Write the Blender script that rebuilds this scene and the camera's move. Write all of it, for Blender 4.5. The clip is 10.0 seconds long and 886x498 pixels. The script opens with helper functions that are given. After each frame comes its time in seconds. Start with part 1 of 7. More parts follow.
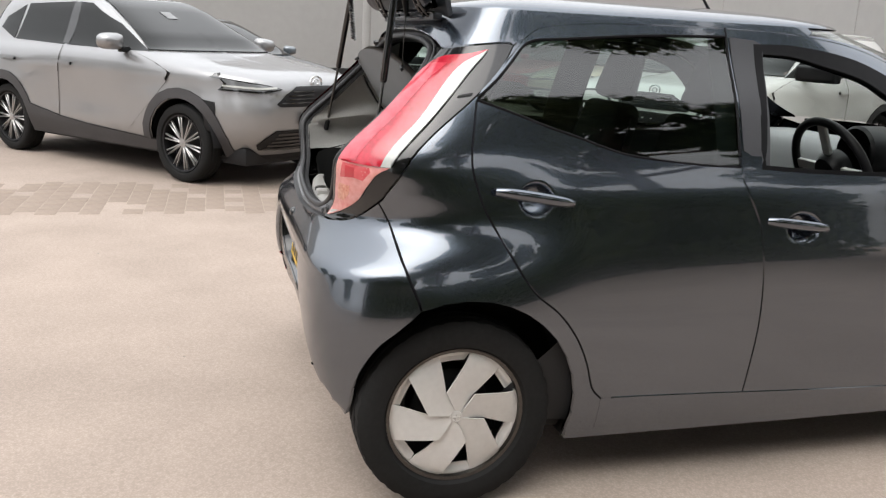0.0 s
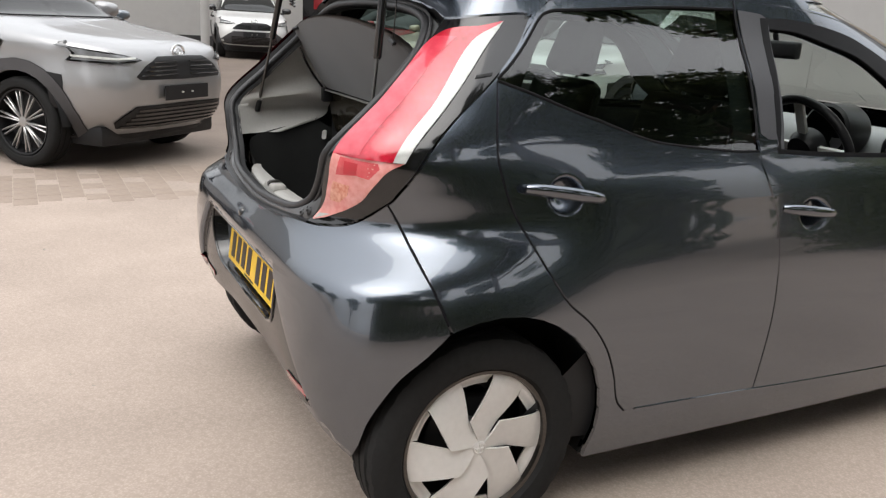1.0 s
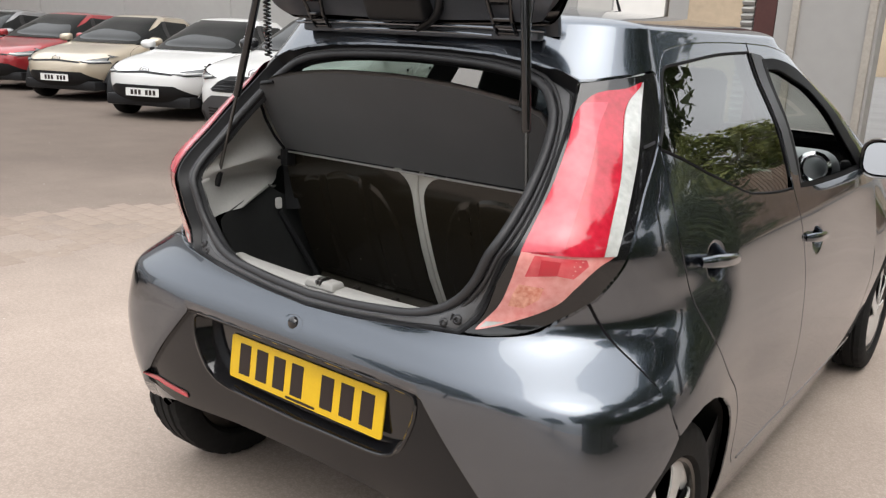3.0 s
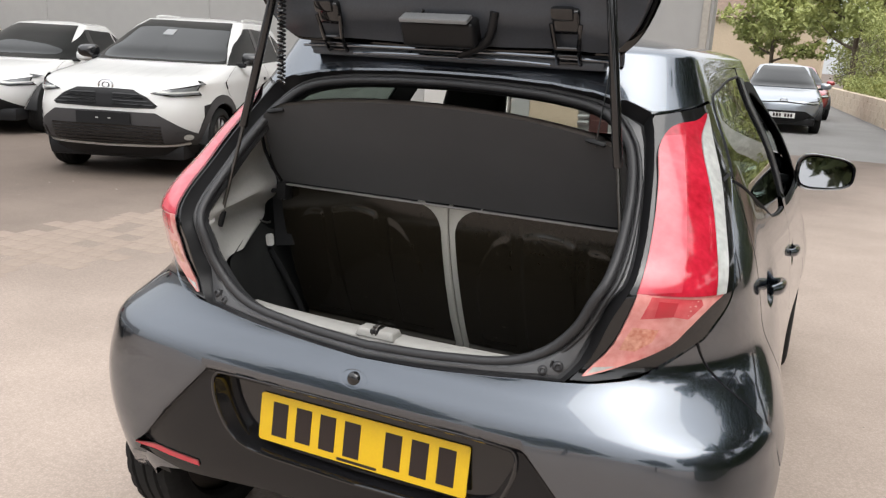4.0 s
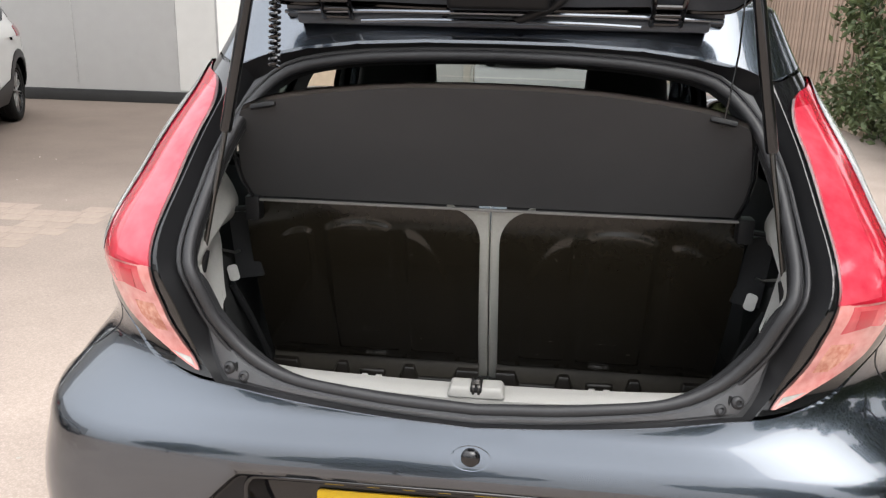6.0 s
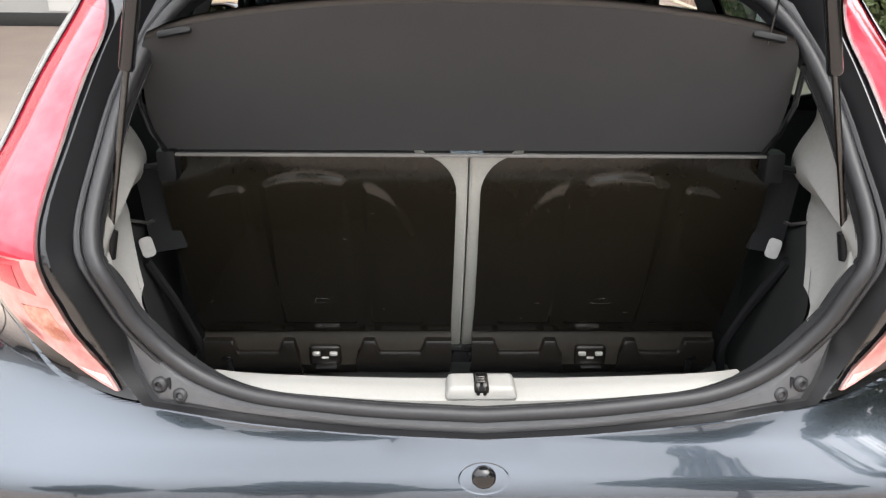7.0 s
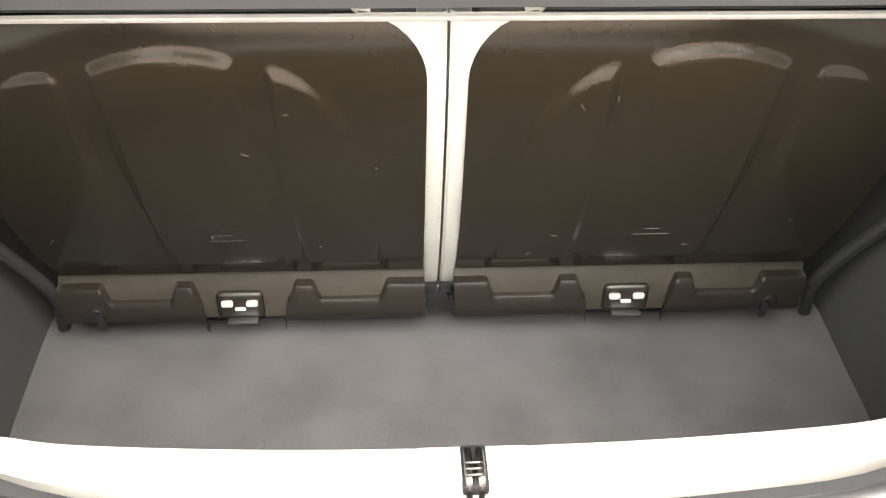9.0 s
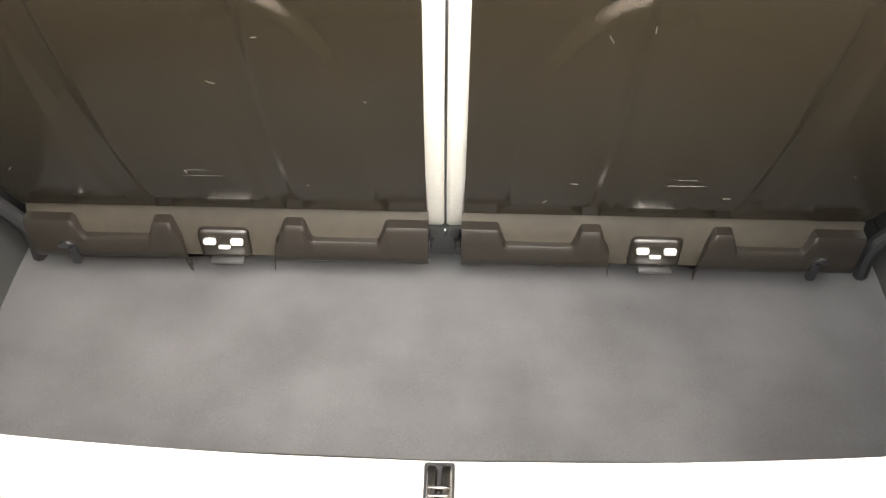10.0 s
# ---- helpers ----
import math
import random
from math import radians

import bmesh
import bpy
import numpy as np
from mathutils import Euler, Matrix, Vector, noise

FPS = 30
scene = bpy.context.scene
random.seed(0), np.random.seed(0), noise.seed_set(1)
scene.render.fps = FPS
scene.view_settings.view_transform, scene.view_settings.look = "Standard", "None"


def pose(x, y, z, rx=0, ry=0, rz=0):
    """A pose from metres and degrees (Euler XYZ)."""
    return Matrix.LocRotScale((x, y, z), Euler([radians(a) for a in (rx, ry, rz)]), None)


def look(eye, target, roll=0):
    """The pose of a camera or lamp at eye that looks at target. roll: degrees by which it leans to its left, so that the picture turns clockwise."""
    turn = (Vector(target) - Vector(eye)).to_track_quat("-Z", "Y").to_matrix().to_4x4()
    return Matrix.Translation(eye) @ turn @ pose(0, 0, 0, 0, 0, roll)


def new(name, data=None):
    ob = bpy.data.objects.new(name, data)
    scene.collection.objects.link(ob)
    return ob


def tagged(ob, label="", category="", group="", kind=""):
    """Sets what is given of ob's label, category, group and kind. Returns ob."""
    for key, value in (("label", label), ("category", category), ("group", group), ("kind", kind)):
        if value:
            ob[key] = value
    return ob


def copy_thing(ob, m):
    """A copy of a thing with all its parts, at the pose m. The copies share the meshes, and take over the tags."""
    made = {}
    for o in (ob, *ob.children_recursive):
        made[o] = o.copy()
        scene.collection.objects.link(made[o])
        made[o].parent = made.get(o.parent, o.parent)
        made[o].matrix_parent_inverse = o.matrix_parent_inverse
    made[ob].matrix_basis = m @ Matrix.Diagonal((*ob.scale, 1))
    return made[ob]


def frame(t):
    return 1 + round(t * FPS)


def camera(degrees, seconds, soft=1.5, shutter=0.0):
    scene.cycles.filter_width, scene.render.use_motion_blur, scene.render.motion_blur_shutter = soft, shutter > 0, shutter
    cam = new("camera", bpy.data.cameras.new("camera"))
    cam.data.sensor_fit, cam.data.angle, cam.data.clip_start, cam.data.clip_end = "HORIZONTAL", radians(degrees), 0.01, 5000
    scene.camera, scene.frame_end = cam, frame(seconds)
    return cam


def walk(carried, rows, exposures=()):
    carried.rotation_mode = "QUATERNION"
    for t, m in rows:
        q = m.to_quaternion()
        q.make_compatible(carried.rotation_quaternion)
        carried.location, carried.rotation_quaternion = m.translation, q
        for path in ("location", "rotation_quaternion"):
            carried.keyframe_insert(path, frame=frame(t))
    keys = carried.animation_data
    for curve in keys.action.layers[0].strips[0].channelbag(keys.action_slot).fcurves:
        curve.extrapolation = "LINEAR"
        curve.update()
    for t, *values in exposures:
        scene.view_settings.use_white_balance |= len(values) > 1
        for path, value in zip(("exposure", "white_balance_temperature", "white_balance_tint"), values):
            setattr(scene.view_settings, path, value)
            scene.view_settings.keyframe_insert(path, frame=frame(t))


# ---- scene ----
cam = camera(56.6, 10.0, soft=1.3)
PATH = [
    (0, (2.8, -0.632, 1.302), (0.935, -0.107, 0.81), 2.9),
    (0.5, (2.542, -0.767, 1.298), (0.726, -0.102, 0.787), 3.1),
    (1, (2.311, -0.941, 1.284), (0.608, -0.044, 0.741), 3.7),
    (1.5, (2.085, -1.139, 1.324), (0.51, -0.028, 0.791), 3.4),
    (2, (1.825, -1.294, 1.34), (0.356, -0.041, 0.818), 3.0),
    (2.5, (1.594, -1.443, 1.36), (0.257, -0.047, 0.849), 2.8),
    (2.7, (1.5, -1.51, 1.361), (0.225, -0.055, 0.853), 2.6),
    (3.8, (0.914, -1.755, 1.375), (0.039, -0.022, 0.895), 3.4),
    (4, (0.825, -1.773, 1.387), (0.014, -0.008, 0.914), 3.2),
    (4.5, (0.571, -1.845, 1.395), (-0.05, 0.0, 0.937), 3.0),
    (5, (0.359, -1.837, 1.392), (-0.078, 0.058, 0.925), 2.4),
    (5.2, (0.284, -1.798, 1.386), (-0.096, 0.108, 0.916), 2.4),
    (6.3, (0.001, -1.45, 1.401), (-0.121, 0.447, 0.778), 1.0),
    (6.5, (-0.045, -1.394, 1.4), (-0.102, 0.495, 0.747), 1.0),
    (7, (-0.073, -1.238, 1.37), (-0.033, 0.611, 0.61), 0.6),
    (7.5, (-0.041, -1.053, 1.361), (0.006, 0.754, 0.505), 0.4),
    (8, (-0.034, -0.899, 1.322), (-0.016, 0.853, 0.359), 0.6),
    (8.5, (-0.051, -0.776, 1.302), (-0.011, 0.919, 0.241), 0.7),
    (9, (-0.045, -0.682, 1.269), (0.039, 0.939, 0.101), 0.7),
    (9.5, (-0.006, -0.599, 1.246), (0.038, 0.936, -0.035), 0.4),
    (10, (0.004, -0.557, 1.231), (-0.016, 0.921, -0.116), 0.8),
]
walk(cam, [(t, look(eye, target, roll)) for t, eye, target, roll in PATH],
     exposures=[(0, 0.68, 6500, 10), (2.7, 0.66, 6500, 10), (5.2, 0.68, 6500, 10), (6.3, 1.10, 6400, 10), (7.0, 1.5, 6450, 10), (7.5, 2.08, 6850, 11), (8.0, 2.65, 7000, 11), (8.5, 2.95, 7100, 11), (9.0, 3.35, 7150, 11), (10.0, 3.75, 7150, 11)])

# ---- light: a bright, thinly clouded sky, soft sun from over the trees ----
SUN_UP, SUN_TURN = 62.0, 140.0
world = bpy.data.worlds.new("sky")
scene.world = world
world.use_nodes = True
wt = world.node_tree
sky = wt.nodes.new("ShaderNodeTexSky")
sky.sky_type = "NISHITA"
sky.sun_disc = False
sky.sun_elevation, sky.sun_rotation = radians(SUN_UP), radians(SUN_TURN)
sky.air_density, sky.dust_density, sky.ozone_density = 1.0, 6.0, 1.0
veil = wt.nodes.new("ShaderNodeHueSaturation")
veil.inputs["Saturation"].default_value = 0.25
back = wt.nodes["Background"]
back.inputs["Strength"].default_value = 0.15
wt.links.new(sky.outputs["Color"], veil.inputs["Color"])
cloud = wt.nodes.new("ShaderNodeMix")
cloud.data_type = "RGBA"
cloud.inputs["Factor"].default_value = 0.65
# an overcast layer, three times as bright overhead as at the horizon
over = wt.nodes.new("ShaderNodeTexCoord")
height = wt.nodes.new("ShaderNodeSeparateXYZ")
wt.links.new(over.outputs["Generated"], height.inputs[0])
layer = wt.nodes.new("ShaderNodeMapRange")
layer.inputs["To Min"].default_value, layer.inputs["To Max"].default_value = 4.6, 13.8
wt.links.new(height.outputs["Z"], layer.inputs["Value"])
haze = wt.nodes.new("ShaderNodeMix")
haze.data_type, haze.blend_type = "RGBA", "MULTIPLY"
haze.inputs["Factor"].default_value = 1.0
haze.inputs["A"].default_value = (0.985, 1.0, 1.02, 1)
wt.links.new(layer.outputs["Result"], haze.inputs["B"])
wt.links.new(haze.outputs["Result"], cloud.inputs["B"])
wt.links.new(veil.outputs["Color"], cloud.inputs["A"])
wt.links.new(cloud.outputs["Result"], back.inputs["Color"])
sun = new("sun", bpy.data.lights.new("sun", "SUN"))
sun.data.energy, sun.data.angle, sun.data.color = 0.75, radians(55), (1.0, 0.95, 0.88)
d = Vector((math.sin(radians(SUN_TURN)) * math.cos(radians(SUN_UP)), math.cos(radians(SUN_TURN)) * math.cos(radians(SUN_UP)), math.sin(radians(SUN_UP))))
sun.matrix_world = look(d * 30, (0, 0, 0))

# ---- materials ----
def material(name, colour, rough=0.5, metal=0.0, spread=0.15, grain=30.0, stain=3.0, bump=0.0, coat=0.0, spec=0.5, per_piece=0.0, sheen=0.0,
             transmission=0.0, ior=1.45, rough_spread=0.0, emit=0.0, second=None):
    """A procedural surface: a base colour varied at two scales, bump and roughness wear."""
    m = bpy.data.materials.new(name)
    m.use_nodes = True
    nt = m.node_tree
    b = nt.nodes["Principled BSDF"]
    b.inputs["Roughness"].default_value = rough
    b.inputs["Metallic"].default_value = metal
    b.inputs["Coat Weight"].default_value = coat
    b.inputs["Coat Roughness"].default_value = 0.03
    b.inputs["Specular IOR Level"].default_value = spec
    b.inputs["Sheen Weight"].default_value = sheen
    b.inputs["Transmission Weight"].default_value = transmission
    b.inputs["IOR"].default_value = ior
    if emit:
        b.inputs["Emission Color"].default_value = (*colour, 1)
        b.inputs["Emission Strength"].default_value = emit
    co = nt.nodes.new("ShaderNodeTexCoord")

    def noise_tex(scale, detail):
        n = nt.nodes.new("ShaderNodeTexNoise")
        n.inputs["Scale"].default_value = scale
        n.inputs["Detail"].default_value = detail
        nt.links.new(co.outputs["Object"], n.inputs["Vector"])
        return n
    fine, broad = noise_tex(grain, 6), noise_tex(stain, 3)
    mixed = nt.nodes.new("ShaderNodeMath")
    mixed.operation = "ADD"
    nt.links.new(fine.outputs["Fac"], mixed.inputs[0])
    nt.links.new(broad.outputs["Fac"], mixed.inputs[1])
    value = mixed.outputs[0]
    if per_piece:
        info = nt.nodes.new("ShaderNodeObjectInfo")
        mul = nt.nodes.new("ShaderNodeMath")
        mul.operation = "MULTIPLY_ADD"
        nt.links.new(info.outputs["Random"], mul.inputs[0])
        mul.inputs[1].default_value = per_piece
        nt.links.new(value, mul.inputs[2])
        value = mul.outputs[0]
    ramp = nt.nodes.new("ShaderNodeMapRange")
    ramp.inputs["From Min"].default_value, ramp.inputs["From Max"].default_value = 0.6, 1.4 + per_piece
    nt.links.new(value, ramp.inputs["Value"])
    mix = nt.nodes.new("ShaderNodeMix")
    mix.data_type = "RGBA"
    lo = second[0] if second else [c * (1 - spread) for c in colour]
    hi = second[1] if second else [min(1, c * (1 + spread)) for c in colour]
    mix.inputs["A"].default_value, mix.inputs["B"].default_value = (*lo, 1), (*hi, 1)
    nt.links.new(ramp.outputs["Result"], mix.inputs["Factor"])
    nt.links.new(mix.outputs["Result"], b.inputs["Base Color"])
    if rough_spread:
        rr = nt.nodes.new("ShaderNodeMapRange")
        rr.inputs["To Min"].default_value, rr.inputs["To Max"].default_value = max(0.02, rough - rough_spread), rough + rough_spread
        nt.links.new(broad.outputs["Fac"], rr.inputs["Value"])
        nt.links.new(rr.outputs["Result"], b.inputs["Roughness"])
    if bump:
        bn = nt.nodes.new("ShaderNodeBump")
        bn.inputs["Strength"].default_value = min(1.0, bump * 20)
        bn.inputs["Distance"].default_value = bump
        nt.links.new(fine.outputs["Fac"], bn.inputs["Height"])
        nt.links.new(bn.outputs["Normal"], b.inputs["Normal"])
    return m


def paint(name, colour, flake=0.5, rough=0.28):
    """Car paint: metallic flake under a clear coat."""
    m = material(name, colour, rough=rough, metal=flake, spread=0.06, grain=900, stain=2.0, coat=1.0)
    m.node_tree.nodes["Principled BSDF"].inputs["Coat IOR"].default_value = 1.6
    return m


GREY_PAINT = paint("grey_metallic_paint", (0.092, 0.108, 0.132), 1.0, 0.25)
GREY_PAINT.node_tree.nodes["Principled BSDF"].inputs["Coat IOR"].default_value = 1.8
GREY_PAINT.node_tree.nodes["Principled BSDF"].inputs["Specular Tint"].default_value = (0.6, 0.62, 0.65, 1)
SILVER_PAINT = paint("silver_paint", (0.29, 0.29, 0.295), 0.7, 0.42)
WHITE_PAINT = paint("white_paint", (0.64, 0.64, 0.63), 0.0, 0.35)
RED_PAINT = paint("red_paint", (0.30, 0.02, 0.025), 0.3)
BEIGE_PAINT = paint("beige_paint", (0.50, 0.43, 0.33), 0.4)
DARK_PAINT = paint("slate_paint", (0.13, 0.15, 0.17), 0.5)
BLUE_PAINT = paint("pale_blue_paint", (0.30, 0.33, 0.37), 0.6)
BLACK_GLOSS = material("gloss_black_plastic", (0.008, 0.008, 0.009), rough=0.08, spread=0.1, coat=0.6)
BLACK_PLASTIC = material("black_plastic", (0.012, 0.012, 0.013), rough=0.42, spread=0.15, grain=400, bump=0.0004, spec=0.3)
DARK_TRIM = material("dark_grey_trim", (0.024, 0.0245, 0.026), rough=0.6, spread=0.15, grain=300, bump=0.0005, spec=0.3)
SEAT_SHELL = material("black_seat_back_plastic", (0.0150, 0.0123, 0.0082), rough=0.17, spread=0.12, grain=60, stain=3, rough_spread=0.03, spec=0.5)
RAIL_PLASTIC = material("grey_rail_plastic", (0.17, 0.163, 0.155), rough=0.5, spread=0.2, grain=60, stain=8)
HINGE_LEDGE = material("faded_hinge_ledge", (0.026, 0.0222, 0.0165), rough=0.55, spread=0.3, grain=70, stain=9, bump=0.0005)
HINGE_PLASTIC = material("dull_black_hinge_plastic", (0.0115, 0.0095, 0.0075), rough=0.4, spread=0.25, grain=90, bump=0.0005)
LINER = material("wheel_arch_liner", (0.006, 0.006, 0.006), rough=0.8, spread=0.3)
RUBBER = material("rubber", (0.014, 0.014, 0.014), rough=0.8, spread=0.25, grain=80, bump=0.0006, spec=0.2)
WINDOW_RUBBER = material("window_rubber", (0.007, 0.007, 0.008), rough=0.6, spread=0.2, spec=0.15)
PILLAR_TRIM = material("satin_pillar_trim", (0.052, 0.053, 0.058), rough=0.42, spread=0.1, grain=300, spec=0.35)
FLANGE = material("satin_grey_door_flange", (0.075, 0.076, 0.080), rough=0.42, spread=0.12, grain=80, stain=6, coat=0.3)
SEAL = material("rubber_seal", (0.026, 0.026, 0.028), rough=0.45, spread=0.15, grain=200)
SIDE_LINING = material("grey_felt_side_lining", (0.028, 0.0292, 0.0290), rough=0.95, spread=0.35, grain=700, stain=6, bump=0.0015)
CARPET = material("dark_grey_boot_carpet", (0.0365, 0.0365, 0.0385), rough=0.95, spread=0.55, grain=900, stain=9, bump=0.0015, sheen=0.3)
SHELF_FELT = material("black_shelf_felt", (0.031, 0.0305, 0.032), rough=0.75, spread=0.3, grain=900, stain=5, bump=0.001, sheen=0.28)
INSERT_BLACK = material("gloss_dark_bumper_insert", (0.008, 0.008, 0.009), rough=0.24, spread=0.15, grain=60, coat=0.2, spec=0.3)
FABRIC = material("black_fabric", (0.012, 0.012, 0.013), rough=0.9, spread=0.3, grain=500, bump=0.001)
CREAM = material("pale_cream_plastic", (0.31, 0.303, 0.285), rough=0.5, spread=0.05, grain=300, bump=0.0002)
FOAM = material("pale_seat_foam", (0.40, 0.39, 0.355), rough=0.6, spread=0.1, grain=200, bump=0.0003)
GREY_METAL = material("light_grey_painted_metal", (0.46, 0.455, 0.435), rough=0.45, spread=0.08, grain=120)
DARK_GLASS = material("dark_window_glass", (0.010, 0.011, 0.011), rough=0.05, spread=0.1, spec=0.25)
CHROME = material("chrome", (0.75, 0.75, 0.76), rough=0.12, metal=1.0, spread=0.05)
STEEL = material("steel", (0.35, 0.35, 0.35), rough=0.3, metal=1.0, spread=0.1)
DARK_STEEL = material("oily_dark_steel", (0.10, 0.095, 0.09), rough=0.3, metal=1.0, spread=0.3, grain=200)
CLAD = material("dark_grey_cladding_plastic", (0.055, 0.053, 0.055), rough=0.55, spread=0.15, grain=200, bump=0.0005, spec=0.3)
SILVER_PLASTIC = material("silver_wheel_cover_plastic", (0.62, 0.61, 0.59), rough=0.38, metal=0.3, spread=0.06, grain=60, rough_spread=0.06)
ALLOY = material("machined_alloy", (0.40, 0.40, 0.40), rough=0.3, metal=0.8, spread=0.08)
RED_LENS = material("red_lamp_lens", (0.55, 0.02, 0.05), rough=0.14, grain=70, stain=14, coat=0.8, spec=0.5, second=((0.30, 0.004, 0.014), (0.60, 0.022, 0.05)))
RED_REFLECTION = material("red_lens_reflection", (0.72, 0.12, 0.15), rough=0.14, grain=40, stain=12, coat=0.8, second=((0.44, 0.016, 0.04), (0.66, 0.08, 0.11)))
DEEP_RED = material("deep_red_reflector", (0.50, 0.012, 0.03), rough=0.15, spread=0.1, coat=1.0)
BRAKE_LENS = material("brake_lamp_lens", (0.55, 0.05, 0.06), rough=0.12, spread=0.4, grain=50, stain=20, coat=1.0, second=((0.52, 0.025, 0.045), (0.70, 0.12, 0.13)))
PINK_LENS = material("clear_pinkish_lamp_lens", (0.62, 0.33, 0.28), rough=0.12, spread=0.2, grain=60, stain=14, coat=1.0, bump=0.0006, second=((0.58, 0.15, 0.14), (0.78, 0.38, 0.35)))
AMBER = material("pale_amber_lens", (0.62, 0.26, 0.16), rough=0.16, grain=120, stain=30, coat=0.9, second=((0.48, 0.12, 0.07), (0.78, 0.40, 0.30)))
WHITE_LENS = material("white_lamp_strip", (0.48, 0.49, 0.47), rough=0.12, spread=0.3, grain=60, coat=1.0)
YELLOW = material("yellow_reflective_plate", (0.74, 0.47, 0.015), rough=0.35, spread=0.05, grain=200)
WHITE_PLATE = material("white_plate", (0.7, 0.7, 0.68), rough=0.4, spread=0.05)
INK = material("black_ink", (0.02, 0.012, 0.01), rough=0.5, spread=0.1)
GATE_PLASTIC = material("tailgate_inner_plastic", (0.046, 0.051, 0.060), rough=0.36, spread=0.15, grain=200, bump=0.0003)
HEADLAMP = material("headlamp_lens", (0.13, 0.135, 0.14), rough=0.1, spread=0.3, grain=30, coat=1.0)
SCUFF = material("dull_scratch", (0.10, 0.092, 0.08), rough=0.6)
DASH = material("grey_dashboard_plastic", (0.22, 0.225, 0.23), rough=0.55, spread=0.1, grain=300, bump=0.0004)


def glass(name, tint, rough=0.0, keep=0.6):
    """Car glass: a thin tinted pane, see-through with a mirror-like face."""
    m = bpy.data.materials.new(name)
    m.use_nodes = True
    nt = m.node_tree
    nt.nodes.remove(nt.nodes["Principled BSDF"])
    clear = nt.nodes.new("ShaderNodeBsdfTransparent")
    clear.inputs["Color"].default_value = (*tint, 1)
    gloss = nt.nodes.new("ShaderNodeBsdfGlossy")
    gloss.inputs["Roughness"].default_value = rough
    face = nt.nodes.new("ShaderNodeLayerWeight")
    face.inputs["Blend"].default_value = 0.5
    power = nt.nodes.new("ShaderNodeMath")
    power.operation = "POWER"
    power.inputs[1].default_value = 3.0
    nt.links.new(face.outputs["Facing"], power.inputs[0])
    fres = nt.nodes.new("ShaderNodeMapRange")
    fres.inputs["To Min"].default_value, fres.inputs["To Max"].default_value = keep * 0.1, 0.9
    nt.links.new(power.outputs[0], fres.inputs["Value"])
    mix = nt.nodes.new("ShaderNodeMixShader")
    nt.links.new(fres.outputs["Result"], mix.inputs["Fac"])
    nt.links.new(clear.outputs[0], mix.inputs[1])
    nt.links.new(gloss.outputs[0], mix.inputs[2])
    nt.links.new(mix.outputs[0], nt.nodes["Material Output"].inputs["Surface"])
    return m


PRIVACY_GLASS = glass("privacy_glass", (0.33, 0.41, 0.37), keep=0.95)
CLEAR_GLASS = glass("clear_glass", (0.82, 0.88, 0.85), keep=0.5)
MIRROR = material("mirror", (0.50, 0.51, 0.53), rough=0.02, metal=1.0, spread=0.01)

# ---- smooth skins of cars: half-widths, rear and front lines by height, plan rounded like a superellipse ----
def curve1(knots):
    """A smooth curve through (z, value) knots, as a function."""
    zs = np.array([k[0] for k in knots], float)
    vs = np.array([k[1] for k in knots], float)
    d = np.diff(vs) / np.diff(zs)
    m = np.zeros(len(zs))
    m[0], m[-1] = d[0], d[-1]
    for i in range(1, len(zs) - 1):
        h0, h1 = zs[i] - zs[i - 1], zs[i + 1] - zs[i]
        m[i] = (d[i - 1] * h1 + d[i] * h0) / (h0 + h1)
    zl, vl, ml, last = zs.tolist(), vs.tolist(), m.tolist(), len(zs) - 1

    def f(z):
        if z <= zl[0]:
            return vl[0] + ml[0] * (z - zl[0])
        if z >= zl[last]:
            return vl[last] + ml[last] * (z - zl[last])
        i = 0
        while z > zl[i + 1]:
            i += 1
        h = zl[i + 1] - zl[i]
        s = (z - zl[i]) / h
        a, b = s * s * (3 - 2 * s), s * (1 - s)
        return vl[i] * (1 - a) + vl[i + 1] * a + h * b * (ml[i] * (1 - s) - ml[i + 1] * s)
    return f


def bell(v, mid, wide):
    return math.exp(-((v - mid) / wide) ** 2)


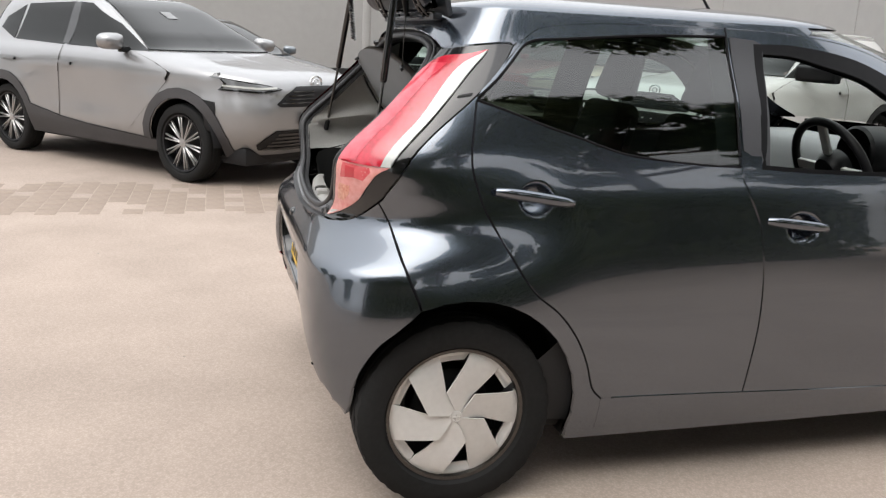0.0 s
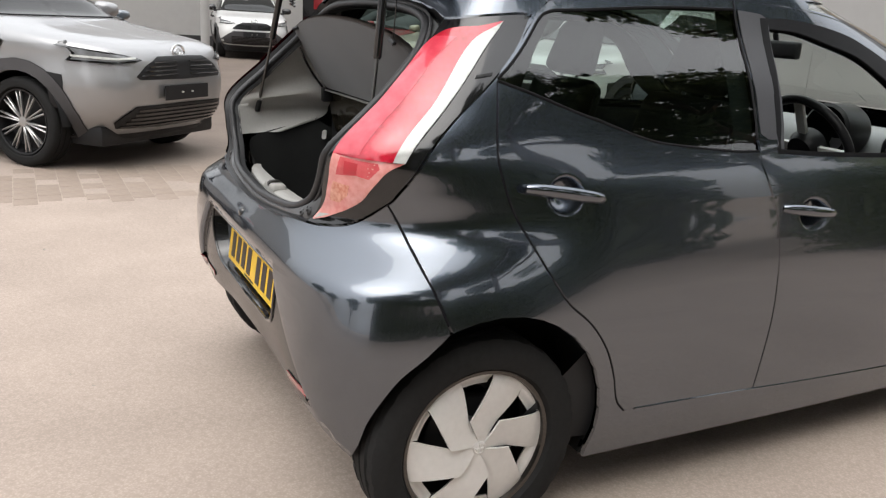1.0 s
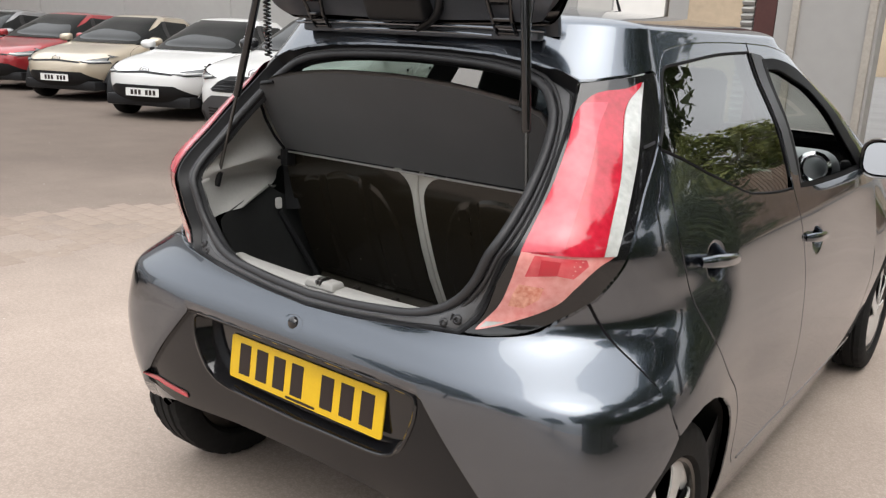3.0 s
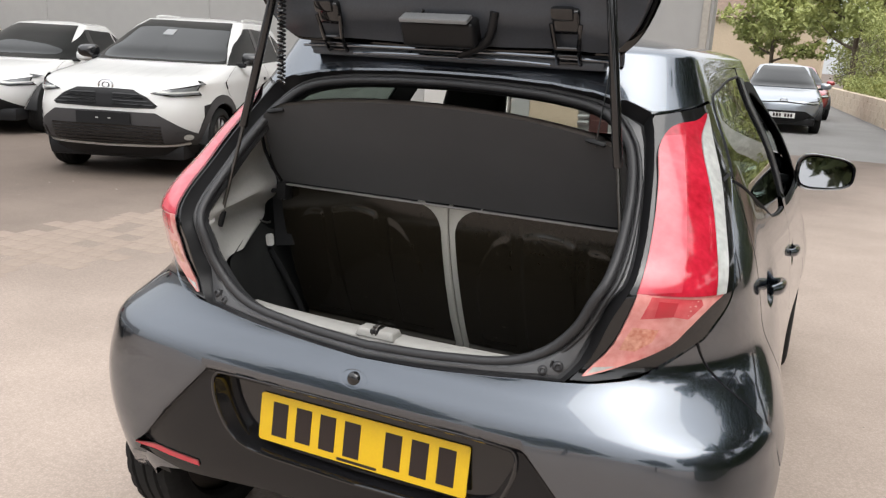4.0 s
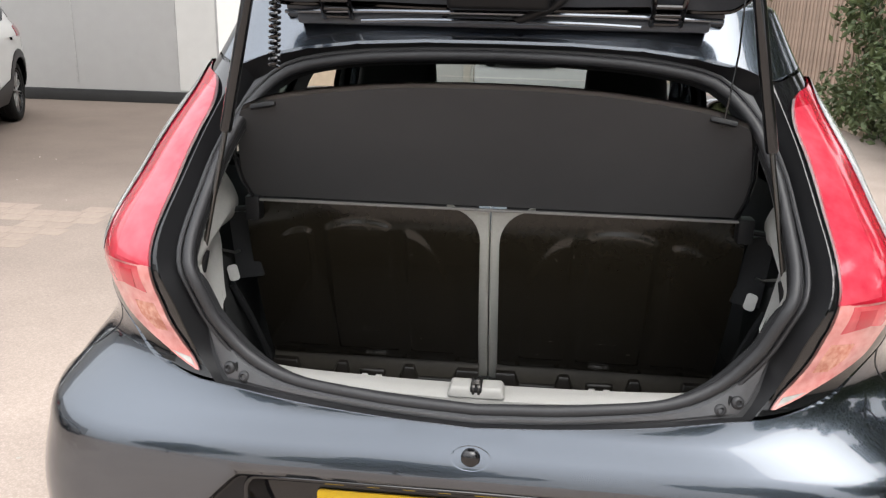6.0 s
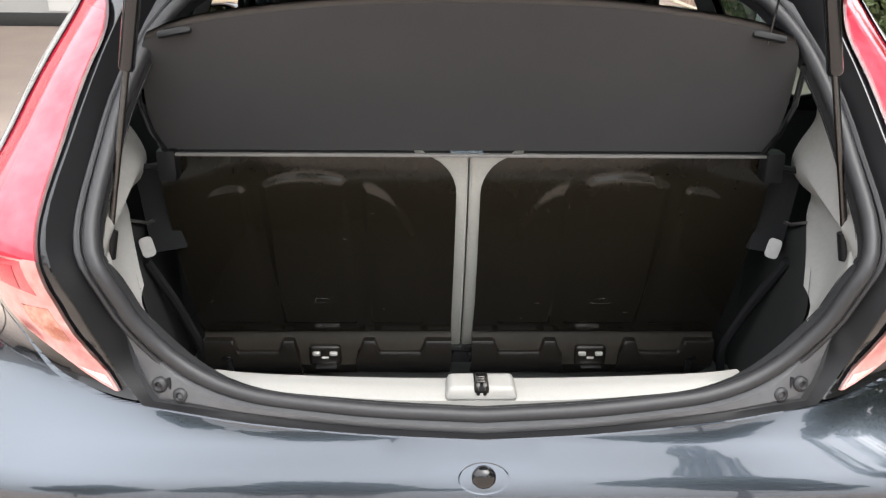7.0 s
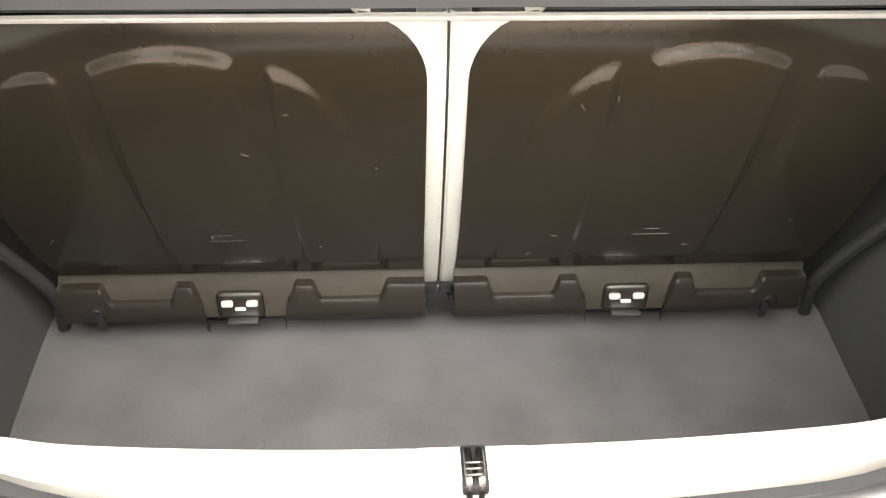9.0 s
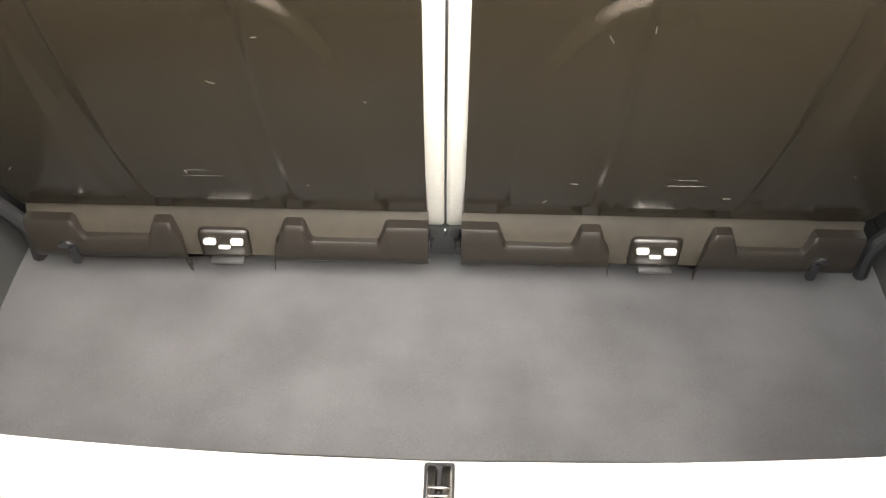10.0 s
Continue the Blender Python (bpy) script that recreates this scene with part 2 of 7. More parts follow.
class Skin:
    """p runs 0 (rear middle) to 1 (rear rounding), on by metres along the side, then 2 more to the front middle; minus p: the left side."""

    def __init__(self, half_width, rear, front, square, square_front, yc, yf, swell):
        self.w, self.rear, self.front = curve1(half_width), curve1(rear), curve1(front)
        self.n, self.nf = curve1(square), curve1(square_front)
        self.yc, self.yf, self.swell = yc, yf, swell
        self.side = 1 + yf - yc
        self.end = self.side + 2.0

    def at(self, p, z, off=0.0):
        a = abs(p)
        w = self.w(z)
        if a < 1:
            n, f = self.n(z), a * math.pi / 2
            s, c = math.sin(f), math.cos(f)
            r = (s ** n + c ** n) ** (-1 / n)
            x, y = w * s * r, self.yc - (self.yc - self.rear(z)) * c * r
            x += self.swell(y, z) * s ** 2
        elif a < self.side:
            y = self.yc + a - 1
            x = w + self.swell(y, z)
        else:
            n, f = self.nf(z), min(1.0, (a - self.side) / 2.0) * math.pi / 2
            s, c = math.sin(f), max(0.0, math.cos(f))
            r = (s ** n + c ** n) ** (-1 / n)
            x, y = w * c * r, self.yf + (self.front(z) - self.yf) * s * r
            x += self.swell(y, z) * c ** 2
        q = Vector((x if p >= 0 else -x, y, z))
        return q + self.normal(p, z) * off if off else q

    def normal(self, p, z):
        e = 0.003
        if abs(p) < 2 * e:
            p = 2 * e if p >= 0 else -2 * e
        if abs(p) > self.end - 2 * e:
            p = math.copysign(self.end - 2 * e, p)
        n = (self.at(p + e, z) - self.at(p - e, z)).cross(self.at(p, z + e) - self.at(p, z - e))
        n.normalize()
        return n

    def p(self, y, z):
        """The p at which the right side has that y."""
        lo, hi = 0.0, self.end
        for _ in range(36):
            mid = (lo + hi) / 2
            lo, hi = (mid, hi) if self.at(mid, z).y < y else (lo, mid)
        return (lo + hi) / 2


def hatch_swell(y, z):
    """How far the wings over the wheels stand out from the doors."""
    return 0.056 * bell(z, 0.58, 0.24) * (bell(y, -0.10, 0.33) + 0.8 * bell(y, 2.3, 0.42)) - 0.012 * bell(z, 0.5, 0.2) * bell(y, 1.15, 0.6) \
        - 0.02 * max(0.0, min(y, 2.0) - 1.0) ** 2


HATCH = Skin(
    half_width=[(0.15, 0.74), (0.25, 0.77), (0.38, 0.788), (0.55, 0.797), (0.7, 0.778), (0.82, 0.745), (0.92, 0.734),
                (1.0, 0.719), (1.08, 0.69), (1.15, 0.659), (1.29, 0.576), (1.40, 0.525)],
    rear=[(0.15, -0.32), (0.3, -0.383), (0.5, -0.410), (0.6, -0.411), (0.655, -0.406), (0.695, -0.394), (0.73, -0.376), (0.76, -0.362), (0.79, -0.358), (0.9, -0.355), (0.97, -0.348),
          (1.1, -0.236), (1.27, -0.076), (1.40, 0.03)],
    front=[(0.15, 2.8), (0.35, 2.93), (0.6, 2.95), (0.75, 2.90), (0.86, 2.76), (0.93, 2.60), (0.99, 2.40), (1.05, 2.24),
           (1.2, 1.98), (1.32, 1.70), (1.40, 1.42)],
    square=[(0.15, 4.5), (0.35, 6.5), (0.5, 7.3), (0.62, 7.0), (0.7, 6.2), (0.79, 3.6), (0.9, 3.9), (0.97, 4.5), (1.1, 4.1), (1.27, 3.8), (1.40, 3.6)],
    square_front=[(0.15, 5.0), (0.6, 5.5), (0.9, 5.0), (1.05, 5.0), (1.25, 3.6), (1.40, 2.8)],
    yc=0.25, yf=1.05, swell=hatch_swell)

# ---- tools ----
from mathutils.geometry import delaunay_2d_cdt


def part(name, bm, mat, parent=None, label="", smooth=True):
    """One mesh object from a bmesh, under a thing or a part."""
    me = bpy.data.meshes.new(name)
    bm.normal_update()
    bm.to_mesh(me)
    bm.free()
    me.materials.append(mat)
    if smooth:
        me.shade_smooth()
        me.set_sharp_from_angle(angle=radians(38))
    ob = new(name, me)
    if parent:
        ob.parent = parent
    if label:
        ob["label"] = label
    return ob


def thing(name, label, category, m=None, group="", kind=""):
    ob = new(name)
    ob.empty_display_size = 0.1
    if m is not None:
        ob.matrix_basis = m
    return tagged(ob, label, category, group, kind)


def spline(pts, steps=6, closed=False):
    """Points along a Catmull-Rom curve through pts (tuples of any length)."""
    P = [np.array(p, float) for p in pts]
    n = len(P)
    out = []
    for i in range(n if closed else n - 1):
        p0 = P[(i - 1) % n] if closed or i > 0 else 2 * P[0] - P[1]
        p1, p2 = P[i], P[(i + 1) % n]
        p3 = P[(i + 2) % n] if closed or i < n - 2 else 2 * P[-1] - P[-2]
        for k in range(steps):
            t = k / steps
            out.append(tuple(0.5 * (2 * p1 + (p2 - p0) * t + (2 * p0 - 5 * p1 + 4 * p2 - p3) * t * t + (3 * p1 - p0 - 3 * p2 + p3) * t ** 3)))
    if not closed:
        out.append(tuple(P[-1]))
    return out


def in_poly(x, y, poly):
    c, j = False, len(poly) - 1
    for i in range(len(poly)):
        xi, yi = poly[i]
        xj, yj = poly[j]
        if (yi > y) != (yj > y) and x < (xj - xi) * (y - yi) / (yj - yi) + xi:
            c = not c
        j = i
    return c


def thin_out(poly, gap):
    """Leave out points of a closed outline that lie closer than gap."""
    out = []
    for q in poly:
        if not out or math.dist(q, out[-1]) > gap:
            out.append(tuple(float(v) for v in q))
    while len(out) > 3 and math.dist(out[0], out[-1]) < gap:
        out.pop()
    return out


def inset(poly, d):
    """A closed outline moved inwards by d."""
    n = len(poly)
    area = sum(poly[i][0] * poly[(i + 1) % n][1] - poly[(i + 1) % n][0] * poly[i][1] for i in range(n))
    s = 1 if area > 0 else -1
    out = []
    for i in range(n):
        a, b, c = poly[i - 1], poly[i], poly[(i + 1) % n]
        e1, e2 = Vector((b[0] - a[0], b[1] - a[1])), Vector((c[0] - b[0], c[1] - b[1]))
        if e1.length < 1e-9 or e2.length < 1e-9:
            out.append(b)
            continue
        e1.normalize(), e2.normalize()
        n1, n2 = Vector((-e1.y, e1.x)) * s, Vector((-e2.y, e2.x)) * s
        m = n1 + n2
        if m.length < 1e-6:
            m = n1
        m.normalize()
        k = d / max(0.45, m.dot(n1))
        out.append((b[0] + m.x * k, b[1] + m.y * k))
    return out


def finer(loop, gap):
    """A closed line with points set in along its long edges."""
    out = []
    for a, b in zip(loop, loop[1:] + loop[:1]):
        n = max(1, math.ceil(math.dist(a, b) / gap))
        out += [(a[0] + (b[0] - a[0]) * i / n, a[1] + (b[1] - a[1]) * i / n) for i in range(n)]
    return out


def panel(name, skin, outline, mat, parent, holes=(), res=0.03, off=0.0, depth=0.010, gap=0.003, left=False, label="", relief=None, extra=()):
    """A pressed sheet cut out of a skin along a closed outline in (p, z), its edges turned in by depth."""
    outline = thin_out(inset(thin_out(outline, 0.004), gap) if gap else outline, 0.004)
    loops = [finer(q, 1.5 * res) for q in [outline] + [thin_out(h, 0.004) for h in holes]]
    outline = loops[0]
    verts, edges = [], []
    for loop in loops:
        s = len(verts)
        verts += [Vector(q) for q in loop]
        edges += [(s + i, s + (i + 1) % len(loop)) for i in range(len(loop))]
    verts += [Vector(q) for q in extra if in_poly(q[0], q[1], outline)]
    x0, x1 = min(q[0] for q in outline), max(q[0] for q in outline)
    z0, z1 = min(q[1] for q in outline), max(q[1] for q in outline)
    edge_pts = np.array([q for loop in loops for q in loop])
    row = 0
    z = z0 + res / 2
    while z < z1:
        x = x0 + res * (0.5 if row % 2 else 1.0) * 0.6
        while x < x1:
            if in_poly(x, z, outline) and not any(in_poly(x, z, h) for h in loops[1:]):
                if np.min(np.hypot(edge_pts[:, 0] - x, edge_pts[:, 1] - z)) > res * 0.45:
                    verts.append(Vector((x, z)))
            x += res
        z += res * 0.87
        row += 1
    vs, _, fs, _, _, _ = delaunay_2d_cdt(verts, edges, [], 0, 1e-5)
    sg = -1 if left else 1
    tris = []
    for f in fs:
        cx, cz = sum(vs[i][0] for i in f) / 3, sum(vs[i][1] for i in f) / 3
        if in_poly(cx, cz, outline) and not any(in_poly(cx, cz, h) for h in loops[1:]):
            a, b, c = (vs[i] for i in f)
            ccw = (b[0] - a[0]) * (c[1] - a[1]) - (c[0] - a[0]) * (b[1] - a[1]) > 0
            tris.append(f if ccw != left else f[::-1])
    def surf(p, z):
        return skin.at(p, z, off + (relief(p, z) if relief else 0.0))

    pos, nor = [], []
    for v in vs:
        p, z = v[0], v[1]
        q = surf(p, z)
        if relief:
            e = 0.0025
            n = (surf(p + e, z) - surf(p - e, z)).cross(surf(p, z + e) - surf(p, z - e)).normalized()
        else:
            n = skin.normal(p, z)
        pos.append(Vector((sg * q.x, q.y, q.z)))
        nor.append(Vector((sg * n.x, n.y, n.z)))
    # turned-in rim along boundary edges
    count = {}
    for f in tris:
        for i in range(3):
            e = (f[i], f[(i + 1) % 3])
            count[tuple(sorted(e))] = None if tuple(sorted(e)) in count else e
    faces = [tuple(f) for f in tris]
    if depth:
        for e in count.values():
            if e:
                a, b = e
                s = len(pos)
                pos += [pos[b], pos[a], pos[a] - nor[a] * depth, pos[b] - nor[b] * depth]
                t = (pos[a] - pos[b]).cross(nor[a]).normalized()
                nor += [(nor[b] + t).normalized(), (nor[a] + t).normalized(), t, t]
                faces.append((s, s + 1, s + 2, s + 3))
    me = bpy.data.meshes.new(name)
    me.from_pydata([tuple(q) for q in pos], [], faces)
    me.materials.append(mat)
    me.shade_smooth()
    me.normals_split_custom_set_from_vertices([tuple(n) for n in nor])
    ob = new(name, me)
    if parent:
        ob.parent = parent
    if label:
        ob["label"] = label
    return ob


def box_bm(size, at=(0, 0, 0), bevel=0.01, seg=2, m=None, taper=None):
    bm = bmesh.new()
    bmesh.ops.create_cube(bm, size=1)
    for v in bm.verts:
        v.co = Vector((v.co.x * size[0], v.co.y * size[1], v.co.z * size[2]))
        if taper and v.co.z > 0:
            v.co.x *= taper[0]
            v.co.y *= taper[1]
    if bevel:
        bmesh.ops.bevel(bm, geom=bm.edges[:], offset=bevel, segments=seg, affect="EDGES", profile=0.6)
    bm.transform(Matrix.Translation(at) @ (m or Matrix()))
    return bm


def tube_bm(pts, r, sides=10, closed=False, caps=True):
    """A round bar along points; r a number or one a point."""
    P = [Vector(q) for q in pts]
    n = len(P)
    bm = bmesh.new()
    rings, up = [], None
    for i, q in enumerate(P):
        a = P[i - 1] if closed or i > 0 else P[0]
        b = P[(i + 1) % n] if closed or i < n - 1 else P[-1]
        t = (b - a).normalized()
        if up is None:
            up = t.orthogonal().normalized()
        up = (up - t * up.dot(t)).normalized()
        s = t.cross(up)
        rr = r[i] if isinstance(r, (list, tuple)) else r
        rings.append([bm.verts.new(q + (up * math.cos(k * 2 * math.pi / sides) + s * math.sin(k * 2 * math.pi / sides)) * rr) for k in range(sides)])
    for i in range(n if closed else n - 1):
        A, B = rings[i], rings[(i + 1) % n]
        for k in range(sides):
            bm.faces.new((A[k], A[(k + 1) % sides], B[(k + 1) % sides], B[k]))
    if caps and not closed:
        bm.faces.new(rings[0][::-1])
        bm.faces.new(rings[-1])
    return bm


def lathe_bm(profile, sides=48, closed=False):
    """A turned shape about the x axis from (x, radius) pairs."""
    bm = bmesh.new()
    rings = [[bm.verts.new((x, r * math.cos(k * 2 * math.pi / sides), r * math.sin(k * 2 * math.pi / sides))) for k in range(sides)] for x, r in profile]
    n = len(rings)
    for i in range(n if closed else n - 1):
        A, B = rings[i], rings[(i + 1) % n]
        for k in range(sides):
            bm.faces.new((A[k], B[k], B[(k + 1) % sides], A[(k + 1) % sides]))
    return bm


def loft_bm(rings, closed=True):
    bm = bmesh.new()
    R = [[bm.verts.new(q) for q in ring] for ring in rings]
    n = len(R[0])
    for A, B in zip(R, R[1:]):
        for k in range(n if closed else n - 1):
            bm.faces.new((A[k], A[(k + 1) % n], B[(k + 1) % n], B[k]))
    return bm


def plate_bm(outline, thick, m=None, bevel=0.0):
    """A flat plate in its own xy plane, extruded by thick along z, from a closed outline."""
    bm = bmesh.new()
    outline = [tuple(q) for q in outline]
    n = len(outline)
    area = sum(outline[i][0] * outline[(i + 1) % n][1] - outline[(i + 1) % n][0] * outline[i][1] for i in range(n))
    if area < 0:
        outline = outline[::-1]
    lo = [bm.verts.new((x, y, 0)) for x, y in outline]
    hi = [bm.verts.new((x, y, thick)) for x, y in outline]
    bm.faces.new(lo[::-1])
    top = bm.faces.new(hi)
    for i in range(n):
        bm.faces.new((lo[i], lo[(i + 1) % n], hi[(i + 1) % n], hi[i]))
    if bevel:
        bmesh.ops.bevel(bm, geom=list(top.edges), offset=bevel, segments=2, affect="EDGES", profile=0.6)
    if m is not None:
        bm.transform(m)
    return bm


def rounded(w, h, r, n=5):
    out = []
    for cx, cy, a0 in ((w / 2 - r, h / 2 - r, 0), (-w / 2 + r, h / 2 - r, 90), (-w / 2 + r, -h / 2 + r, 180), (w / 2 - r, -h / 2 + r, 270)):
        for k in range(n + 1):
            a = radians(a0 + 90 * k / n)
            out.append((cx + r * math.cos(a), cy + r * math.sin(a)))
    return out


def join_bm(*bms):
    """One bmesh out of several."""
    out = bmesh.new()
    for b in bms:
        me = bpy.data.meshes.new("tmp")
        b.to_mesh(me)
        b.free()
        out.from_mesh(me)
        bpy.data.meshes.remove(me)
    return out


def circle_arch(skin, cy, cz, r, zlow, n=20):
    """The wheel arch's line in (p, z), front foot to rear foot."""
    pts = []
    a0 = math.asin(max(-1, min(1, (zlow - cz) / r)))
    for k in range(n + 1):
        a = a0 + (math.pi - 2 * a0) * k / n
        y, z = cy + r * math.cos(a), cz + r * math.sin(a)
        pts.append((skin.p(y, z), z))
    return pts


class Flat:
    """A plane, or a dome on it, as a skin: p and z are its own axes."""

    def __init__(self, m, rise=None):
        self.m, self.rise = m, rise

    def at(self, p, z, off=0.0):
        return self.m @ Vector((p, z, (self.rise(p, z) if self.rise else 0.0) + off))

    def normal(self, p, z):
        e = 0.001
        return (self.at(p + e, z) - self.at(p - e, z)).cross(self.at(p, z + e) - self.at(p, z - e)).normalized()


def step(v, a, b):
    s = min(1.0, max(0.0, (v - a) / (b - a)))
    return s * s * (3 - 2 * s)


def ellipse(cx, cy, a, b, n=28):
    return [(cx + a * math.cos(k * 2 * math.pi / n), cy + b * math.sin(k * 2 * math.pi / n)) for k in range(n)]


def dense(cx, cy, a, b, gap):
    """A close grid of points over an ellipse, for pressed dishes."""
    out = []
    for i in range(int(2 * a / gap) + 1):
        for j in range(int(2 * b / gap) + 1):
            x, y = -a + i * gap, -b + j * gap
            if (x / a) ** 2 + (y / b) ** 2 < 1:
                out.append((cx + x, cy + y))
    return out


def mirror(pts):
    return [(-q[0], q[1]) for q in pts]

# ---- ground and building ----
def ground_material():
    m = material("beige_tarmac", (0.36, 0.30, 0.26), rough=0.92, spread=0.30, grain=55, stain=0.6, bump=0.004, spec=0.25,
                 second=((0.325, 0.266, 0.226), (0.435, 0.358, 0.306)))
    nt = m.node_tree
    b = nt.nodes["Principled BSDF"]
    src = b.inputs["Base Color"].links[0].from_socket
    co = nt.nodes["Texture Coordinate"]
    chips = nt.nodes.new("ShaderNodeTexVoronoi")
    chips.inputs["Scale"].default_value = 130
    nt.links.new(co.outputs["Object"], chips.inputs["Vector"])
    mr = nt.nodes.new("ShaderNodeMapRange")
    mr.inputs["From Max"].default_value = 0.6
    mr.inputs["To Min"].default_value, mr.inputs["To Max"].default_value = 1.10, 0.86
    nt.links.new(chips.outputs["Distance"], mr.inputs["Value"])
    mul = nt.nodes.new("ShaderNodeMix")
    mul.data_type, mul.blend_type = "RGBA", "MULTIPLY"
    mul.inputs["Factor"].default_value = 1.0
    nt.links.new(src, mul.inputs["A"])
    nt.links.new(mr.outputs["Result"], mul.inputs["B"])
    # dusty and trodden patches
    dust = nt.nodes.new("ShaderNodeTexNoise")
    dust.inputs["Scale"].default_value, dust.inputs["Detail"].default_value, dust.inputs["Roughness"].default_value = 1.7, 7, 0.62
    nt.links.new(co.outputs["Object"], dust.inputs["Vector"])
    tone = nt.nodes.new("ShaderNodeMapRange")
    tone.inputs["From Min"].default_value, tone.inputs["From Max"].default_value = 0.36, 0.64
    tone.inputs["To Min"].default_value, tone.inputs["To Max"].default_value = 0.91, 1.04
    nt.links.new(dust.outputs["Fac"], tone.inputs["Value"])
    trod = nt.nodes.new("ShaderNodeMix")
    trod.data_type, trod.blend_type = "RGBA", "MULTIPLY"
    trod.inputs["Factor"].default_value = 1.0
    nt.links.new(mul.outputs["Result"], trod.inputs["A"])
    nt.links.new(tone.outputs["Result"], trod.inputs["B"])
    # darker, slightly browner tone towards the building, broken up by noise
    sep = nt.nodes.new("ShaderNodeSeparateXYZ")
    nt.links.new(co.outputs["Object"], sep.inputs[0])
    run = nt.nodes.new("ShaderNodeMath")
    run.operation = "SUBTRACT"
    nt.links.new(sep.outputs["Y"], run.inputs[0])
    east = nt.nodes.new("ShaderNodeMath")
    east.operation = "MAXIMUM"
    east.inputs[1].default_value = 0.0
    nt.links.new(sep.outputs["X"], east.inputs[0])
    side = nt.nodes.new("ShaderNodeMath")
    side.operation = "MULTIPLY_ADD"
    side.inputs[1].default_value = 1.5
    nt.links.new(east.outputs[0], side.inputs[0])
    nt.links.new(sep.outputs["X"], side.inputs[2])
    nt.links.new(side.outputs[0], run.inputs[1])
    patch = nt.nodes.new("ShaderNodeTexNoise")
    patch.inputs["Scale"].default_value, patch.inputs["Detail"].default_value = 0.35, 5
    nt.links.new(co.outputs["Object"], patch.inputs["Vector"])
    wob = nt.nodes.new("ShaderNodeMath")
    wob.operation = "MULTIPLY_ADD"
    wob.inputs[1].default_value = 4.0
    nt.links.new(patch.outputs["Fac"], wob.inputs[0])
    nt.links.new(run.outputs[0], wob.inputs[2])
    fade_in = nt.nodes.new("ShaderNodeMapRange")
    fade_in.interpolation_type = "SMOOTHSTEP"
    fade_in.inputs["From Min"].default_value, fade_in.inputs["From Max"].default_value = 3.6, 11.5
    nt.links.new(wob.outputs[0], fade_in.inputs["Value"])
    deepen = nt.nodes.new("ShaderNodeMix")
    deepen.data_type, deepen.blend_type = "RGBA", "MULTIPLY"
    deepen.inputs["B"].default_value = (0.40, 0.39, 0.385, 1)
    nt.links.new(fade_in.outputs["Result"], deepen.inputs["Factor"])
    nt.links.new(trod.outputs["Result"], deepen.inputs["A"])
    nt.links.new(deepen.outputs["Result"], b.inputs["Base Color"])
    return m


GROUND = ground_material()
bm = bmesh.new()
bmesh.ops.create_grid(bm, x_segments=60, y_segments=60, size=300)
ground = part("ground", bm, GROUND)
tagged(ground, "worn beige tarmac yard with loose grit", "ground", kind="structure")

ROAD = material("grey_asphalt", (0.16, 0.155, 0.15), rough=0.9, spread=0.2, grain=60, stain=0.8, bump=0.003)
bm = bmesh.new()
pts = [(-6, 12.6), (2.0, 12.9), (2.5, 12.6), (2.78, 13.3), (2.88, 14.0), (2.66, 15.1), (2.37, 17.4), (2.06, 22.2), (0.85, 33.0), (-1.5, 48), (-16, 90), (-40, 90), (-12, 30)]
bm.faces.new([bm.verts.new((x, y, 0.004)) for x, y in pts])
tagged(part("road", bm, ROAD, smooth=False), "grey asphalt lane leading out of the yard", "road", kind="structure")

WALL_MAT = material("light_grey_cladding", (0.325, 0.317, 0.305), rough=0.55, spread=0.05, grain=6, stain=0.4)
BEIGE_WALL = material("beige_render", (0.50, 0.40, 0.29), rough=0.85, spread=0.12, grain=12, stain=0.7, bump=0.002)
SKIRT = material("black_skirting", (0.02, 0.02, 0.02), rough=0.6, spread=0.2)
wall = part("wall_north", box_bm((23.0, 0.3, 6), (-14.9, 9.51, 3), bevel=0.0), WALL_MAT)
tagged(wall, "plain light grey clad building wall", "wall", kind="structure")
for x in (-24.0, -20.2, -16.4, -12.6, -8.8, -6.2, -4.75, -4.18):
    part("panel_joint", box_bm((0.022, 0.012, 5.7), (x, 9.356, 3.1), 0.0), material("joint_grey", (0.33, 0.322, 0.31), rough=0.6) if x == -24.0 else bpy.data.materials["joint_grey"], wall)
part("pale_panel", box_bm((0.54, 0.02, 5.8), (-4.465, 9.364, 3.08), 0.0), material("off_white_cladding", (0.50, 0.487, 0.462), rough=0.5, spread=0.05, grain=6, stain=0.5), wall)
part("white_panel", box_bm((0.755, 0.02, 5.8), (-3.785, 9.362, 3.08), 0.0), material("white_cladding", (0.80, 0.78, 0.745), rough=0.5, spread=0.05, grain=6, stain=0.5), wall)
tagged(part("skirting", box_bm((23.0, 0.05, 0.16), (-14.9, 9.345, 0.08), 0.01), SKIRT), "black skirting along the wall's foot", "skirting", kind="structure")
